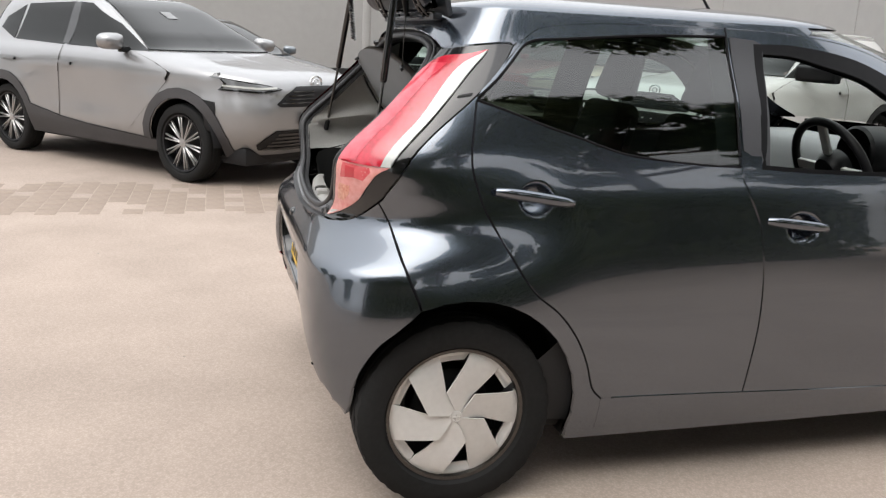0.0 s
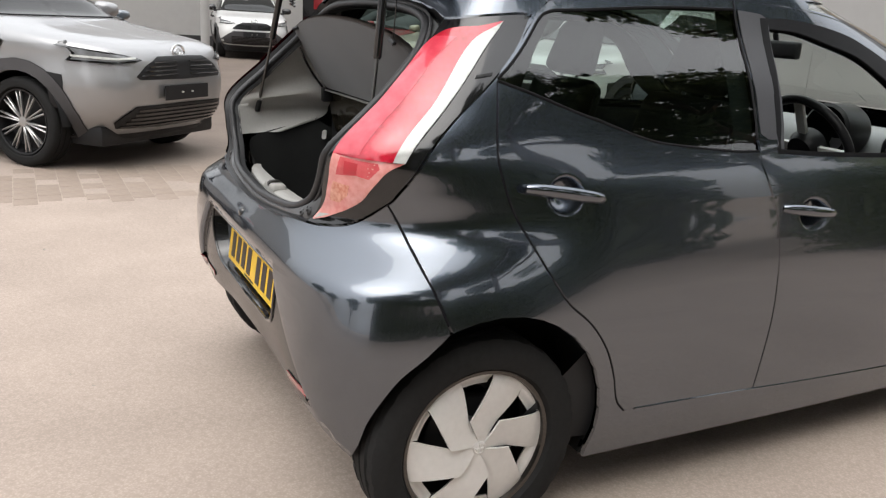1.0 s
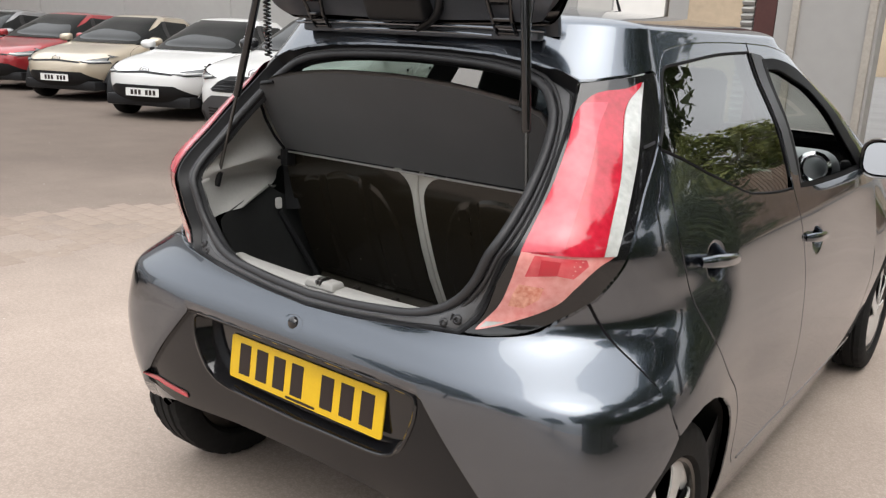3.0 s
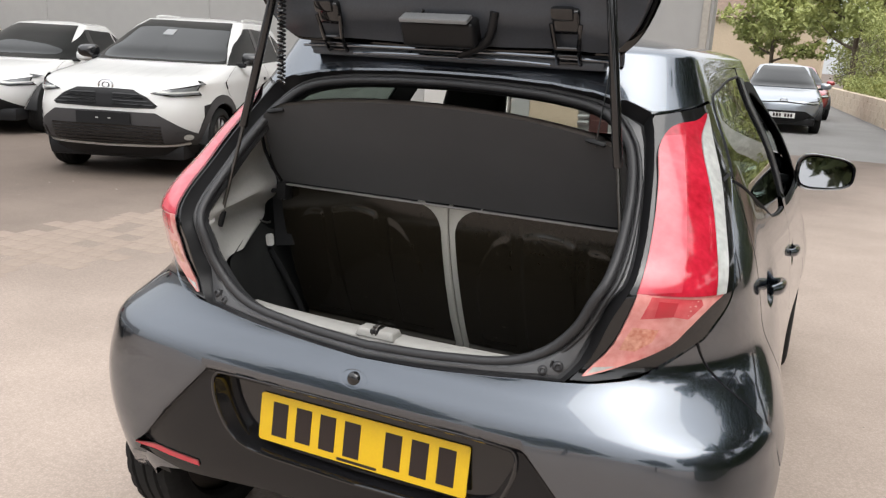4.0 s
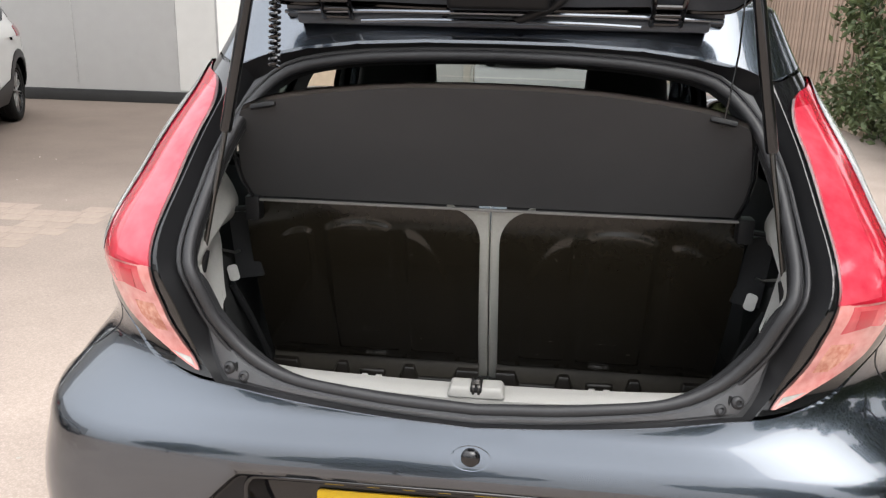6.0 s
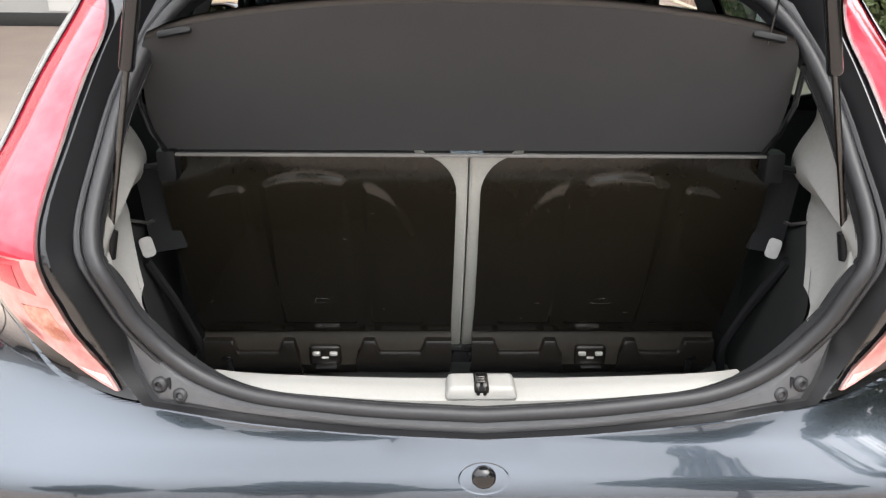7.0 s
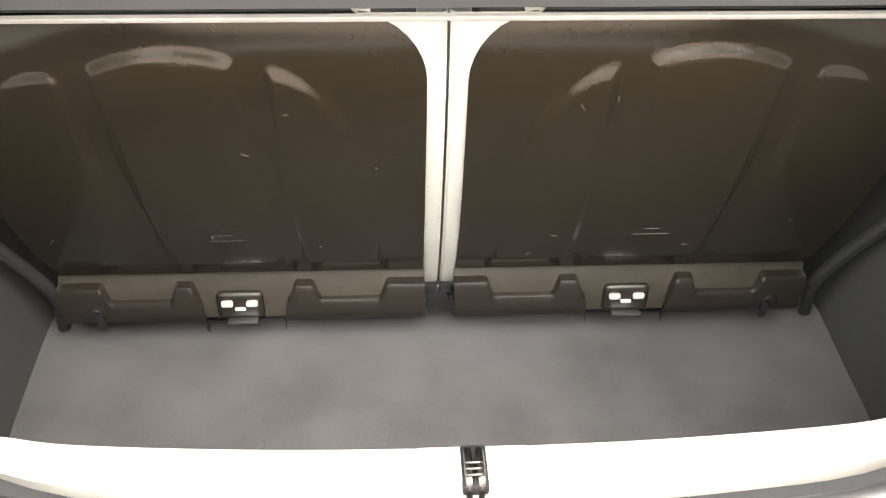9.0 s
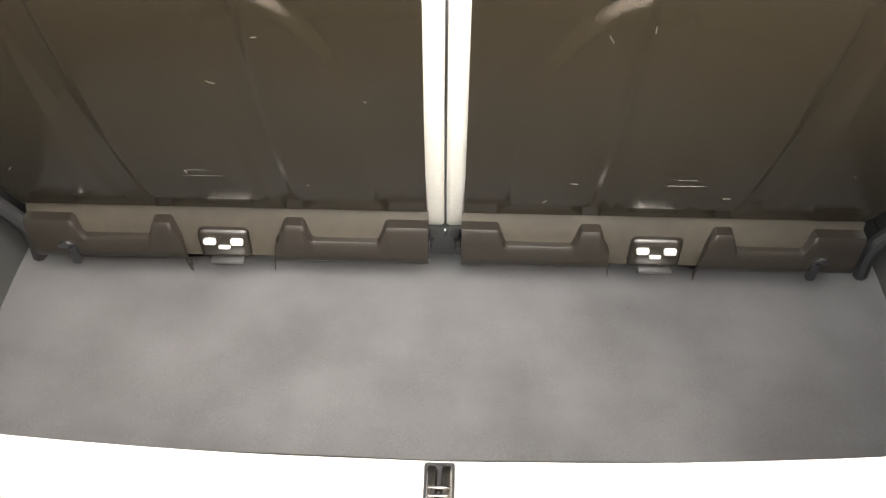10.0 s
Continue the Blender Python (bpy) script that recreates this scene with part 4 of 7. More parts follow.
# windscreen, A pillars, bonnet, nose
tail = RAIL[split + 6:]
screen = [(q[0] + 0.10, q[1] + 0.004) for q in tail] + [(S.end, 1.03), (S.end, top - 0.004)] + [(tail[0][0] + 0.10, top - 0.004)]
pillar = [(q[0] + 0.004, q[1]) for q in tail] + [(q[0] + 0.097, q[1] + 0.002) for q in tail[::-1]]
for left in (False, True):
    panel("a_pillar", S, pillar, GREY_PAINT, hatch, left=left, res=0.05, gap=0)
    panel("windscreen", S, screen, CLEAR_GLASS, hatch, left=left, res=0.06, gap=0, depth=0.0, off=-0.004)
    panel("bonnet", S, [fp(2.14, 0.99), fp(2.45, 0.909), fp(2.72, 0.83), (S.end, 0.83), (S.end, 1.02), fp(2.12, 1.02)], GREY_PAINT, hatch, left=left, res=0.05, gap=0.0)
    panel("front_bumper", S, [fp(2.73, 0.2), fp(2.835, 0.5), fp(2.81, 0.74), fp(2.74, 0.825), (S.end, 0.825), (S.end, 0.2)], GREY_PAINT, hatch, left=left, res=0.06, gap=0.0)
    panel("headlamp", S, [(S.end - 0.95, 0.70), (S.end - 0.55, 0.68), (S.end - 0.62, 0.76), (S.end - 1.0, 0.84)], WHITE_LENS, hatch, left=left, res=0.05, off=0.004)

# underside and wheel housings
part("floor_pan", box_bm((1.36, 2.6, 0.05), (0, 1.45, 0.20), 0.02), BLACK_PLASTIC, hatch)
for sx in (1, -1):
    for wy in (0.0, 2.34):
        prof = [(0.565 * sx, 0.02), (0.57 * sx, 0.30), (0.60 * sx, 0.365), (0.70 * sx, 0.37), (0.765 * sx, 0.365), (0.79 * sx, 0.358)]
        bm = lathe_bm(prof, 40)
        bmesh.ops.delete(bm, geom=[v for v in bm.verts if v.co.z < -0.14 or (v.co.y < -0.12 and v.co.z < 0.02)], context="VERTS")
        bm.transform(Matrix.Translation((0, wy, 0.283)))
        for v in bm.verts:
            y = max(v.co.y, S.rear(max(0.16, v.co.z)) + 0.06)
            lim = S.at(S.p(y, max(0.16, v.co.z)), max(0.16, v.co.z)).x - 0.02
            v.co.y, v.co.x = y, math.copysign(min(abs(v.co.x), lim), v.co.x)
        part("wheel_housing", bm, LINER, hatch)


# ---- wheels ----
def tyre_bm(r, width, rim, blocks=64):
    h = width / 2
    prof = [(-h * 0.72, rim), (-h * 0.95, rim + 0.012), (-h, rim + (r - rim) * 0.45), (-h * 0.93, r - 0.018), (-h * 0.80, r - 0.004), (-h * 0.55, r),
            (-h * 0.50, r - 0.007), (-h * 0.42, r - 0.007), (-h * 0.38, r), (-h * 0.06, r), (-h * 0.03, r - 0.007), (h * 0.03, r - 0.007), (h * 0.06, r),
            (h * 0.38, r), (h * 0.42, r - 0.007), (h * 0.50, r - 0.007), (h * 0.55, r), (h * 0.80, r - 0.004), (h * 0.93, r - 0.018),
            (h, rim + (r - rim) * 0.45), (h * 0.95, rim + 0.012), (h * 0.72, rim)]
    bm = lathe_bm(prof, blocks * 2)
    # shoulder blocks: sink every other strip a little
    bm.verts.ensure_lookup_table()
    n = blocks * 2
    for i, (x, rr) in enumerate(prof):
        if abs(x) > h * 0.5 and rr > r - 0.02:
            for k in range(n):
                if k % 4 == 0:
                    v = bm.verts[i * n + k]
                    v.co.y *= 1 - 0.0035 / rr
                    v.co.z *= 1 - 0.0035 / rr
    return bm


def hub_cover(parent):
    """A pressed wheel cover: six straight-edged blades in a pinwheel, windows between them, scooped rim."""
    R = 0.193
    hub, tip, lead, lead_rim = (-0.02, 0.085), (-0.165, 0.395), (0.112, 0.83), (0.20, 0.98)
    trail, trail_rim = (-0.245, 0.80), (-0.30, 0.954)

    def line(a, b, n):
        return [(a[0] + (b[0] - a[0]) * i / n, a[1] + (b[1] - a[1]) * i / n) for i in range(n)]

    def turned(q, k):
        a = radians(60 * k)
        return (q[0] * math.cos(a) + q[1] * math.sin(a), q[1] * math.cos(a) - q[0] * math.sin(a))

    def sheet(bm, left, right, n, k, lift):
        rows = []
        for i, (p, q) in enumerate(zip(left, right)):
            row = []
            for j in range(n + 1):
                x, z = p[0] + (q[0] - p[0]) * j / n, p[1] + (q[1] - p[1]) * j / n
                r = math.hypot(x, z)
                if i == len(left) - 1:
                    x, z, r = x / r, z / r, 1.0
                x, z = turned((x, z), k)
                row.append(bm.verts.new((0.012 - 0.020 * r ** 4 + lift(i / (len(left) - 1), j / n, r), R * x, R * z)))
            rows.append(row)
        for p, q in zip(rows, rows[1:]):
            for j in range(n):
                bm.faces.new((p[j], p[j + 1], q[j + 1], q[j]))
    for k in range(6):
        left = line(hub, tip, 4) + line(tip, lead, 5) + line(lead, lead_rim, 4) + [lead_rim]
        right = [turned(q, 1) for q in line(hub, tip, 4) + line(tip, trail, 5) + line(trail, trail_rim, 4) + [trail_rim]]
        bm = bmesh.new()
        sheet(bm, left, right, 6, k, lambda i, j, r: (0.5 - j) * 0.012 * step(r, 0.05, 0.3) * (1 - step(r, 0.9, 1.0)))
        sheet(bm, line(trail, trail_rim, 6) + [trail_rim], line(lead, lead_rim, 6) + [lead_rim], 6, k, lambda i, j, r: -0.018 * (1 - step(i, 0.0, 0.85)) * (0.7 + 0.3 * math.sin(math.pi * j)) - 0.003)
        bmesh.ops.remove_doubles(bm, verts=bm.verts, dist=0.0035)
        bmesh.ops.recalc_face_normals(bm, faces=bm.faces)
        bmesh.ops.solidify(bm, geom=bm.faces[:], thickness=0.005)
        bm.transform(Matrix.Translation((0.062, 0, 0)))
        part("cover_blade", bm, SILVER_PLASTIC, parent)
    disc = lathe_bm([(0.002, 0.0185), (0.0125, 0.0180), (0.0138, 0.015), (0.014, 0.0005)], 24)
    edge = lathe_bm([(-0.022, R * 0.992), (-0.012, R * 1.006), (-0.0065, R * 1.004), (-0.0062, R * 0.985)], 96)
    part("cover_cap", disc, SILVER_PLASTIC, parent).data.transform(Matrix.Translation((0.062, 0, 0)))
    return part("cover_rim", edge, SILVER_PLASTIC, parent, "silver plastic wheel cover with six blades")


def hatch_wheel():
    w = thing("wheel", "", "")
    w.parent = hatch
    part("tyre", tyre_bm(0.283, 0.165, 0.196), RUBBER, w, "black rubber tyre")
    part("rim", lathe_bm([(-0.06, 0.15), (-0.05, 0.197), (0.0, 0.19), (0.055, 0.199), (0.068, 0.199), (0.066, 0.190), (0.045, 0.185)], 48), DARK_STEEL, w)
    part("brake_drum", lathe_bm([(-0.02, 0.0), (-0.02, 0.001), (0.015, 0.05), (0.012, 0.10), (0.0, 0.115), (-0.05, 0.12), (-0.05, 0.19)], 40), BLACK_PLASTIC, w)
    for a in [k * math.pi / 2 for k in range(4)]:
        part("wheel_bolt", tube_bm([(0.0, 0.05 * math.cos(a), 0.05 * math.sin(a)), (0.045, 0.05 * math.cos(a), 0.05 * math.sin(a))], 0.009, 6), STEEL, w)
    c = hub_cover(w)
    c.data.transform(Matrix.Translation((0.062, 0, 0)))
    e = join_bm(lathe_bm([(0.0, 0.017), (0.004, 0.017), (0.005, 0.013), (0.002, 0.011), (0.0, 0.011)], 24), tube_bm([(0.003, -0.012, 0), (0.003, 0.012, 0)], 0.003, 6), tube_bm([(0.003, 0, -0.012), (0.003, 0, 0.012)], 0.003, 6))
    e.transform(Matrix.Translation((0.072, 0, 0)))
    part("emblem", e, SILVER_PLASTIC, w)
    return w


w0 = hatch_wheel()
w0.matrix_basis = pose(0.706, 0.0, 0.283)
for x, y, turn in ((0.706, 2.34, 20), (-0.706, 0.0, 40), (-0.706, 2.34, 10)):
    copy_thing(w0, Matrix.Translation((x, y, 0.283)) @ (Matrix.Rotation(math.pi, 4, "Z") if x < 0 else Matrix()) @ Matrix.Rotation(radians(turn), 4, "X"))

# ---- door handles and mirror ----
def door_handle(p0, z0, p1, z1, left, parent):
    sg = -1 if left else 1
    pts, rad = [], []
    for k in range(13):
        t = k / 12
        q = S.at(p0 + (p1 - p0) * t, z0 + (z1 - z0) * t, 0.012 + 0.026 * (math.sin(math.pi * t) ** 0.35))
        pts.append(Vector((sg * q.x, q.y, q.z)))
        rad.append(0.011 + 0.0045 * math.sin(math.pi * t) ** 0.5)
    bm = tube_bm(pts, rad, 12)
    mid = sum((q for q in pts), Vector()) / 13
    for v in bm.verts:
        v.co.x = mid.x + (v.co.x - mid.x) * 0.72
    return part("door_handle", bm, GREY_PAINT, parent)


doors = [o for o in hatch.children if o.name.split(".")[0] in ("rear_door", "front_door")]
for o in doors:
    left = sum(v.co.x for v in o.data.vertices) < 0
    if o.name.startswith("rear_door"):
        door_handle(0.832, 0.914, 1.054, 0.884, left, o)
    else:
        door_handle(1.688, 0.828, 1.866, 0.803, left, o)


def side_mirror(left):
    sg = -1 if left else 1
    mt = thing("door_mirror", "", "")
    mt.parent = hatch
    rings = []
    for dy, k in ((-0.060, 0.90), (-0.064, 0.97), (-0.055, 1.0), (-0.02, 1.0), (0.03, 0.88), (0.06, 0.62), (0.075, 0.25)):
        ring = []
        for i in range(28):
            a = 2 * math.pi * i / 28
            c, s = math.cos(a), math.sin(a)
            x, z = 0.108 * math.copysign(abs(c) ** 0.62, c), 0.069 * math.copysign(abs(s) ** 0.62, s)
            z *= 1.0 - 0.16 * (x / 0.108)
            ring.append(Vector((sg * x * k, dy, z * k)))
        rings.append(ring)
    shell = loft_bm(rings)
    shell.verts.ensure_lookup_table()
    shell.faces.new(shell.verts[-28:])
    bmesh.ops.recalc_face_normals(shell, faces=shell.faces)
    part("shell", shell, BLACK_GLOSS, mt, "gloss black mirror shell")
    glass_line = [(sg * 0.093 * math.copysign(abs(math.cos(a)) ** 0.62, math.cos(a)), 0.057 * math.copysign(abs(math.sin(a)) ** 0.62, math.sin(a)) * (1 - 0.16 * math.cos(a))) for a in [2 * math.pi * i / 28 for i in range(28)]]
    part("glass", plate_bm(glass_line if sg > 0 else glass_line[::-1], 0.003, pose(0.0, -0.052, 0.0, 84, 0, 0)), MIRROR, mt)
    part("arm", box_bm((0.12, 0.05, 0.035), (-0.115 * sg, 0.02, -0.045), 0.012), BLACK_PLASTIC, mt)
    mt.matrix_basis = pose(0.818 * sg, 1.80, 0.997, 0, 0, 6 * sg)


side_mirror(False)
side_mirror(True)

# ---- tailgate opening: flange, seal, sill ----
def polar(path, n, centre=(0.0, 1.03)):
    """A closed outline resampled by angle round a centre."""
    full = path + mirror(path)[::-1][1:-1]
    out = []
    for k in range(n):
        a = 2 * math.pi * k / n
        dx, dz = math.cos(a), math.sin(a)
        best = 0.0
        for i in range(len(full)):
            x1, z1 = full[i][0] - centre[0], full[i][1] - centre[1]
            x2, z2 = full[(i + 1) % len(full)][0] - centre[0], full[(i + 1) % len(full)][1] - centre[1]
            den = dx * (z2 - z1) - dz * (x2 - x1)
            if abs(den) < 1e-12:
                continue
            r = (x1 * (z2 - z1) - z1 * (x2 - x1)) / den
            s = (x1 * dz - z1 * dx) / den
            if r > 0 and -1e-6 <= s <= 1 + 1e-6:
                best = max(best, r)
        out.append((centre[0] + best * dx, centre[1] + best * dz))
    return out


EDGE = APER_LOW + LAMP_IN[1:] + aper_top[::-1][1:]
SEAL_PATH = spline([(0.0, 0.769), (0.112, 0.775), (0.20, 0.787), (0.25, 0.797), (0.293, 0.813), (0.328, 0.836), (0.352, 0.869), (0.369, 0.913), (0.387, 0.972), (0.404, 1.03), (0.422, 1.10), (0.435, 1.17), (0.437, 1.235), (0.398, 1.289), (0.29, 1.313), (0.15, 1.322), (0.0, 1.325)])
N = 120
edge_n, seal_n = polar(EDGE, N), polar(SEAL_PATH, N)
mid_n = [((a[0] * 0.80 + b[0] * 0.20), (a[1] * 0.80 + b[1] * 0.20)) for a, b in zip(edge_n, seal_n)]


def shrink(path, k):
    return [(q[0] * (1 - k), 1.03 + (q[1] - 1.03) * (1 - k)) for q in path]


frame_ = thing("tailgate_frame", "", "")
frame_.parent = hatch


def trough(q, k=1.0, extra=0.0):
    """A point of the gutter: shallow along the sill, deep beside the lamps."""
    return S.at(*q, -k * (0.013 + 0.029 * step(q[1], 0.79, 0.87)) - extra)


part("gutter", loft_bm([[S.at(*q, -0.001) for q in shrink(edge_n, -0.004)], [trough(q, 0.95) for q in shrink(edge_n, 0.012)], [trough(q) for q in mid_n]]), BLACK_PLASTIC, frame_)
part("flange", loft_bm([[trough(q) for q in mid_n], [trough(q, 0.75) for q in shrink(mid_n, 0.012)], [trough(q, 0.75) for q in shrink(seal_n, -0.030)], [S.at(*q, -0.042) for q in seal_n]]), FLANGE, frame_)
part("seal", join_bm(tube_bm([S.at(*q, -0.026) for q in seal_n], 0.0105, 10, closed=True), tube_bm([S.at(*q, -0.024) for q in shrink(seal_n, -0.036)], 0.0045, 8, closed=True)), SEAL, frame_, "black rubber tailgate seal")
part("inner_lip", loft_bm([[S.at(*q, -0.030) for q in shrink(seal_n, 0.006)], [S.at(*q, -0.040) for q in shrink(seal_n, 0.010)], [S.at(*q, -0.050) for q in shrink(seal_n, 0.006)]]), DARK_TRIM, frame_)
for sx in (1, -1):
    for p, z, r in ((0.333, 0.806, 0.0100), (0.310, 0.796, 0.0095)):
        q, n = S.at(p * sx, z, -0.013), S.normal(p * sx, z)
        rings = [(-0.006, r * 1.15), (0.002, r * 1.1), (0.005, r * 0.85), (0.006, r * 0.55), (0.004, r * 0.38), (0.002, r * 0.34), (0.002, 0.0005)]
        stop = lathe_bm(rings, 18)
        stop.transform(Matrix.Translation(q) @ n.to_track_quat("X", "Z").to_matrix().to_4x4())
        part("rubber_stop", stop, SEAL, frame_, "grey rubber buffer")
    rib = [S.at((0.321 + d) * sx, z, -0.014) for d, z in ((-0.004, 0.790), (0.0, 0.801), (0.005, 0.815))]
    part("stop_rib", tube_bm(rib, 0.003, 6), BLACK_PLASTIC, frame_)


def plan(pts, n=40):
    """A right half plan line, mirrored into a whole one from right front round the rear to left front."""
    h = spline(pts, 8)
    return h + [(-q[0], q[1], *q[2:]) for q in h[::-1][1:]]


def cream_sill():
    far = plan([(0.366, -0.232), (0.30, -0.243), (0.15, -0.252), (0.0, -0.255)])
    rings = []
    for dy, z in ((0.0, 0.72), (0.0, 0.768), (-0.004, 0.775), (-0.025, 0.777), (-0.044, 0.776), (-0.054, 0.770), (-0.056, 0.755)):
        rings.append([Vector((x, y + dy * (1 - 0.45 * abs(x / 0.366) ** 2), z)) for x, y in far])
    return loft_bm(rings, closed=False)


sill_cover = part("sill_cover", cream_sill(), CREAM, frame_, "pale cream plastic sill cover")
lump = box_bm((0.098, 0.046, 0.020), (0.0, -0.288, 0.781), 0.007, 3, taper=(0.88, 0.85))
part("striker_cover", lump, CREAM, sill_cover)
slot_ = part("striker_slot", box_bm((0.020, 0.040, 0.010), (0, -0.290, 0.7875), 0.003), BLACK_PLASTIC, sill_cover)
part("striker", join_bm(*[tube_bm(spline([(d, -0.307, 0.780), (d, -0.307, 0.790), (d, -0.300, 0.794), (d, -0.282, 0.794), (d, -0.275, 0.790), (d, -0.275, 0.780)], 3), 0.0032, 8) for d in (-0.0045, 0.0045)], *[box_bm((0.014, 0.0025, 0.003), (0, -0.302 + 0.0055 * k, 0.7965), 0.0008, 1) for k in range(3)]), DARK_STEEL, slot_, "dark steel latch striker")

# ---- boot space ----
boot = thing("boot_lining", "", "")
boot.parent = hatch
low = plan([(0.560, 0.26), (0.545, 0.10), (0.525, -0.04), (0.47, -0.15), (0.37, -0.210), (0.20, -0.228), (0.0, -0.233)])
high = plan([(0.565, 0.26, 0.86), (0.56, 0.10, 0.86), (0.555, 0.01, 0.90), (0.520, -0.08, 0.885), (0.482, -0.165, 0.872), (0.448, -0.235, 0.858), (0.426, -0.256, 0.842), (0.406, -0.260, 0.820), (0.390, -0.254, 0.795), (0.374, -0.244, 0.770), (0.30, -0.246, 0.766), (0.0, -0.252, 0.766)])


def along(path, t):
    f = t * (len(path) - 1)
    i = min(int(f), len(path) - 2)
    return [a + (b - a) * (f - i) for a, b in zip(path[i], path[i + 1])]


rings = []
for s in (0.0, 0.04, 0.12, 0.3, 0.55, 0.8, 1.0):
    ring = []
    for k in range(81):
        a, b = along(low, k / 80), along(high, k / 80)
        bulge = 0.006 * math.sin(math.pi * s) * bell(abs(k / 80 - 0.5), 0.36, 0.10)
        x = a[0] + (b[0] - a[0]) * s
        ring.append(Vector((x - math.copysign(bulge, x), a[1] + (b[1] - a[1]) * s, 0.487 + (b[2] - 0.487) * s)))
    rings.append(ring)
part("side_carpet", loft_bm(rings, closed=False), SIDE_LINING, boot, "grey felt side lining")


def floor_rise(x, y):
    return 0.003 * noise.noise((x * 5, y * 5, 0)) + 0.0015 * noise.noise((x * 14, y * 14, 3)) + 0.004 * bell(y, 0.23, 0.03) * math.sin(x * 23)


floor_out = [(q[0], q[1]) for q in low[::3]] + [(low[-1][0], low[-1][1])]
panel("floor_carpet", Flat(Matrix.Translation((0, 0, 0.490)), floor_rise), floor_out, CARPET, boot, res=0.02, depth=0.0, gap=-0.004, label="worn dark grey carpet mat")

SEAL_RIGHT = [q for q in SEAL_PATH]


def seal_at(z):
    c = [q for q in SEAL_RIGHT if q[0] > 0.2]
    return min(c, key=lambda q: abs(q[1] - z))[0]


bx = curve1([(0.83, 0.452), (0.85, 0.468), (0.875, 0.508), (0.90, 0.545), (0.945, 0.555), (0.96, 0.535), (0.99, 0.520), (1.02, 0.528), (1.05, 0.545), (1.15, 0.515), (1.28, 0.45)])
by = curve1([(0.83, -0.225), (0.85, -0.18), (0.875, -0.09), (0.90, 0.0), (0.945, 0.03), (0.99, 0.02), (1.05, 0.03), (1.15, 0.05), (1.28, 0.06)])
for sx in (1, -1):
    rows = []
    for k in range(40):
        z = 0.860 + 0.415 * k / 39
        a = S.at(seal_at(z) - 0.004, z, -0.046)
        b = Vector((bx(z), by(z), z + 0.004))
        row = []
        for t in (0.0, 0.12, 0.3, 0.5, 0.7, 0.88, 1.0, 1.12):
            q = a.lerp(b, t)
            out = (0.016 + 0.016 * bell(z, 0.93, 0.05) - 0.020 * bell(z, 1.0, 0.022)) * math.sin(math.pi * min(1, t)) * step(z, 0.832, 0.88)
            row.append(Vector((sx * (q.x + out), q.y, q.z)))
        rows.append(row)
    part("pillar_panel", loft_bm(rows, closed=False), GREY_METAL, boot, "pale painted metal pillar panel")
    # shelf pivot, tag loop, latch cover, wire hook
    part("shelf_pivot", join_bm(tube_bm([(0.545 * sx, 0.03, 0.985), (0.49 * sx, 0.03, 0.992)], 0.006, 8), box_bm((0.03, 0.035, 0.05), (0.482 * sx, 0.030, 0.995), 0.006)), BLACK_PLASTIC, boot)
    part("wire_hook", tube_bm([(0.56 * sx, 0.015, 0.905), (0.52 * sx, 0.005, 0.903), (0.508 * sx, 0.004, 0.908)], 0.003, 6), STEEL, boot)
    tag = plate_bm(rounded(0.022, 0.034, 0.007), 0.003, pose(0.528 * sx - 0.012, 0.045, 0.845, 75, 10 * sx, -25 * sx), 0.001)
    part("release_tag", tag, GREY_METAL, boot, "pale fabric seat release loop")
    latch = plate_bm([(0.012, 0.022), (0.070, 0.032), (0.052, 0.150), (0.044, 0.166), (0.030, 0.172), (0.0, 0.165)], 0.03, Matrix.Translation((0.555 * sx, 0.075, 0.80)) @ Matrix.Rotation(radians(90), 4, "X") @ Matrix.Diagonal((-sx, 1, -1, 1)), 0.008)
    bmesh.ops.recalc_face_normals(latch, faces=latch.faces)
    part("latch_cover", latch, DARK_TRIM, boot, "dark grey seat latch cover")
    part("carpet_edge", tube_bm(spline([(0.552 * sx, 0.06, 0.815), (0.534 * sx, 0.115, 0.72), (0.522 * sx, 0.165, 0.63), (0.516 * sx, 0.195, 0.565), (0.530 * sx, 0.215, 0.50)], 4), 0.009, 8), DARK_TRIM, boot)

# ---- rear seat backs ----
SEAT = Flat(Matrix(((1, 0, 0, 0), (0, -0.387, -0.9326, 0.426), (0, 1, -0.361, 0), (0, 0, 0, 1))), lambda x, z: 0.018 * (1 - ((z - 0.80) / 0.20) ** 2) - 0.008 * max(0.0, (z - 0.92) / 0.08) ** 2)


def seat_press(mid):
    """Soft pressed panels of a seat back's plastic shell about its middle."""
    def f(x, z):
        d = x - mid
        inner = -d if mid < 0 else d      # towards the car's side
        foot = step(z, 0.638, 0.646)
        # broad middle panel with an arched head
        head = 0.978 - 2.6 * d * d
        r = 0.0048 * step(inner + 0.062, 0, 0.011) * step(0.082 - inner, 0, 0.011) * step(head - z, 0, 0.014) * foot
        # panel towards the middle of the car under a quarter-round ridge
        e = -inner - 0.084
        ring = (1 - math.hypot(max(0.0, e) / 0.104, max(0.0, z - 0.765) / 0.196)) * 0.12
        r += 0.0044 * step(e, 0, 0.011) * step(ring, 0, 0.011) * foot
        # outer panel, fading out
        e = inner - 0.102
        top_ = 0.956 - 7.0 * (e - 0.02) ** 2
        r += 0.0042 * step(e, 0, 0.012) * step(0.13 - e, 0, 0.11) * step(top_ - z, 0, 0.014) * foot
        return r
    return f


rng_boot = random.Random(5)


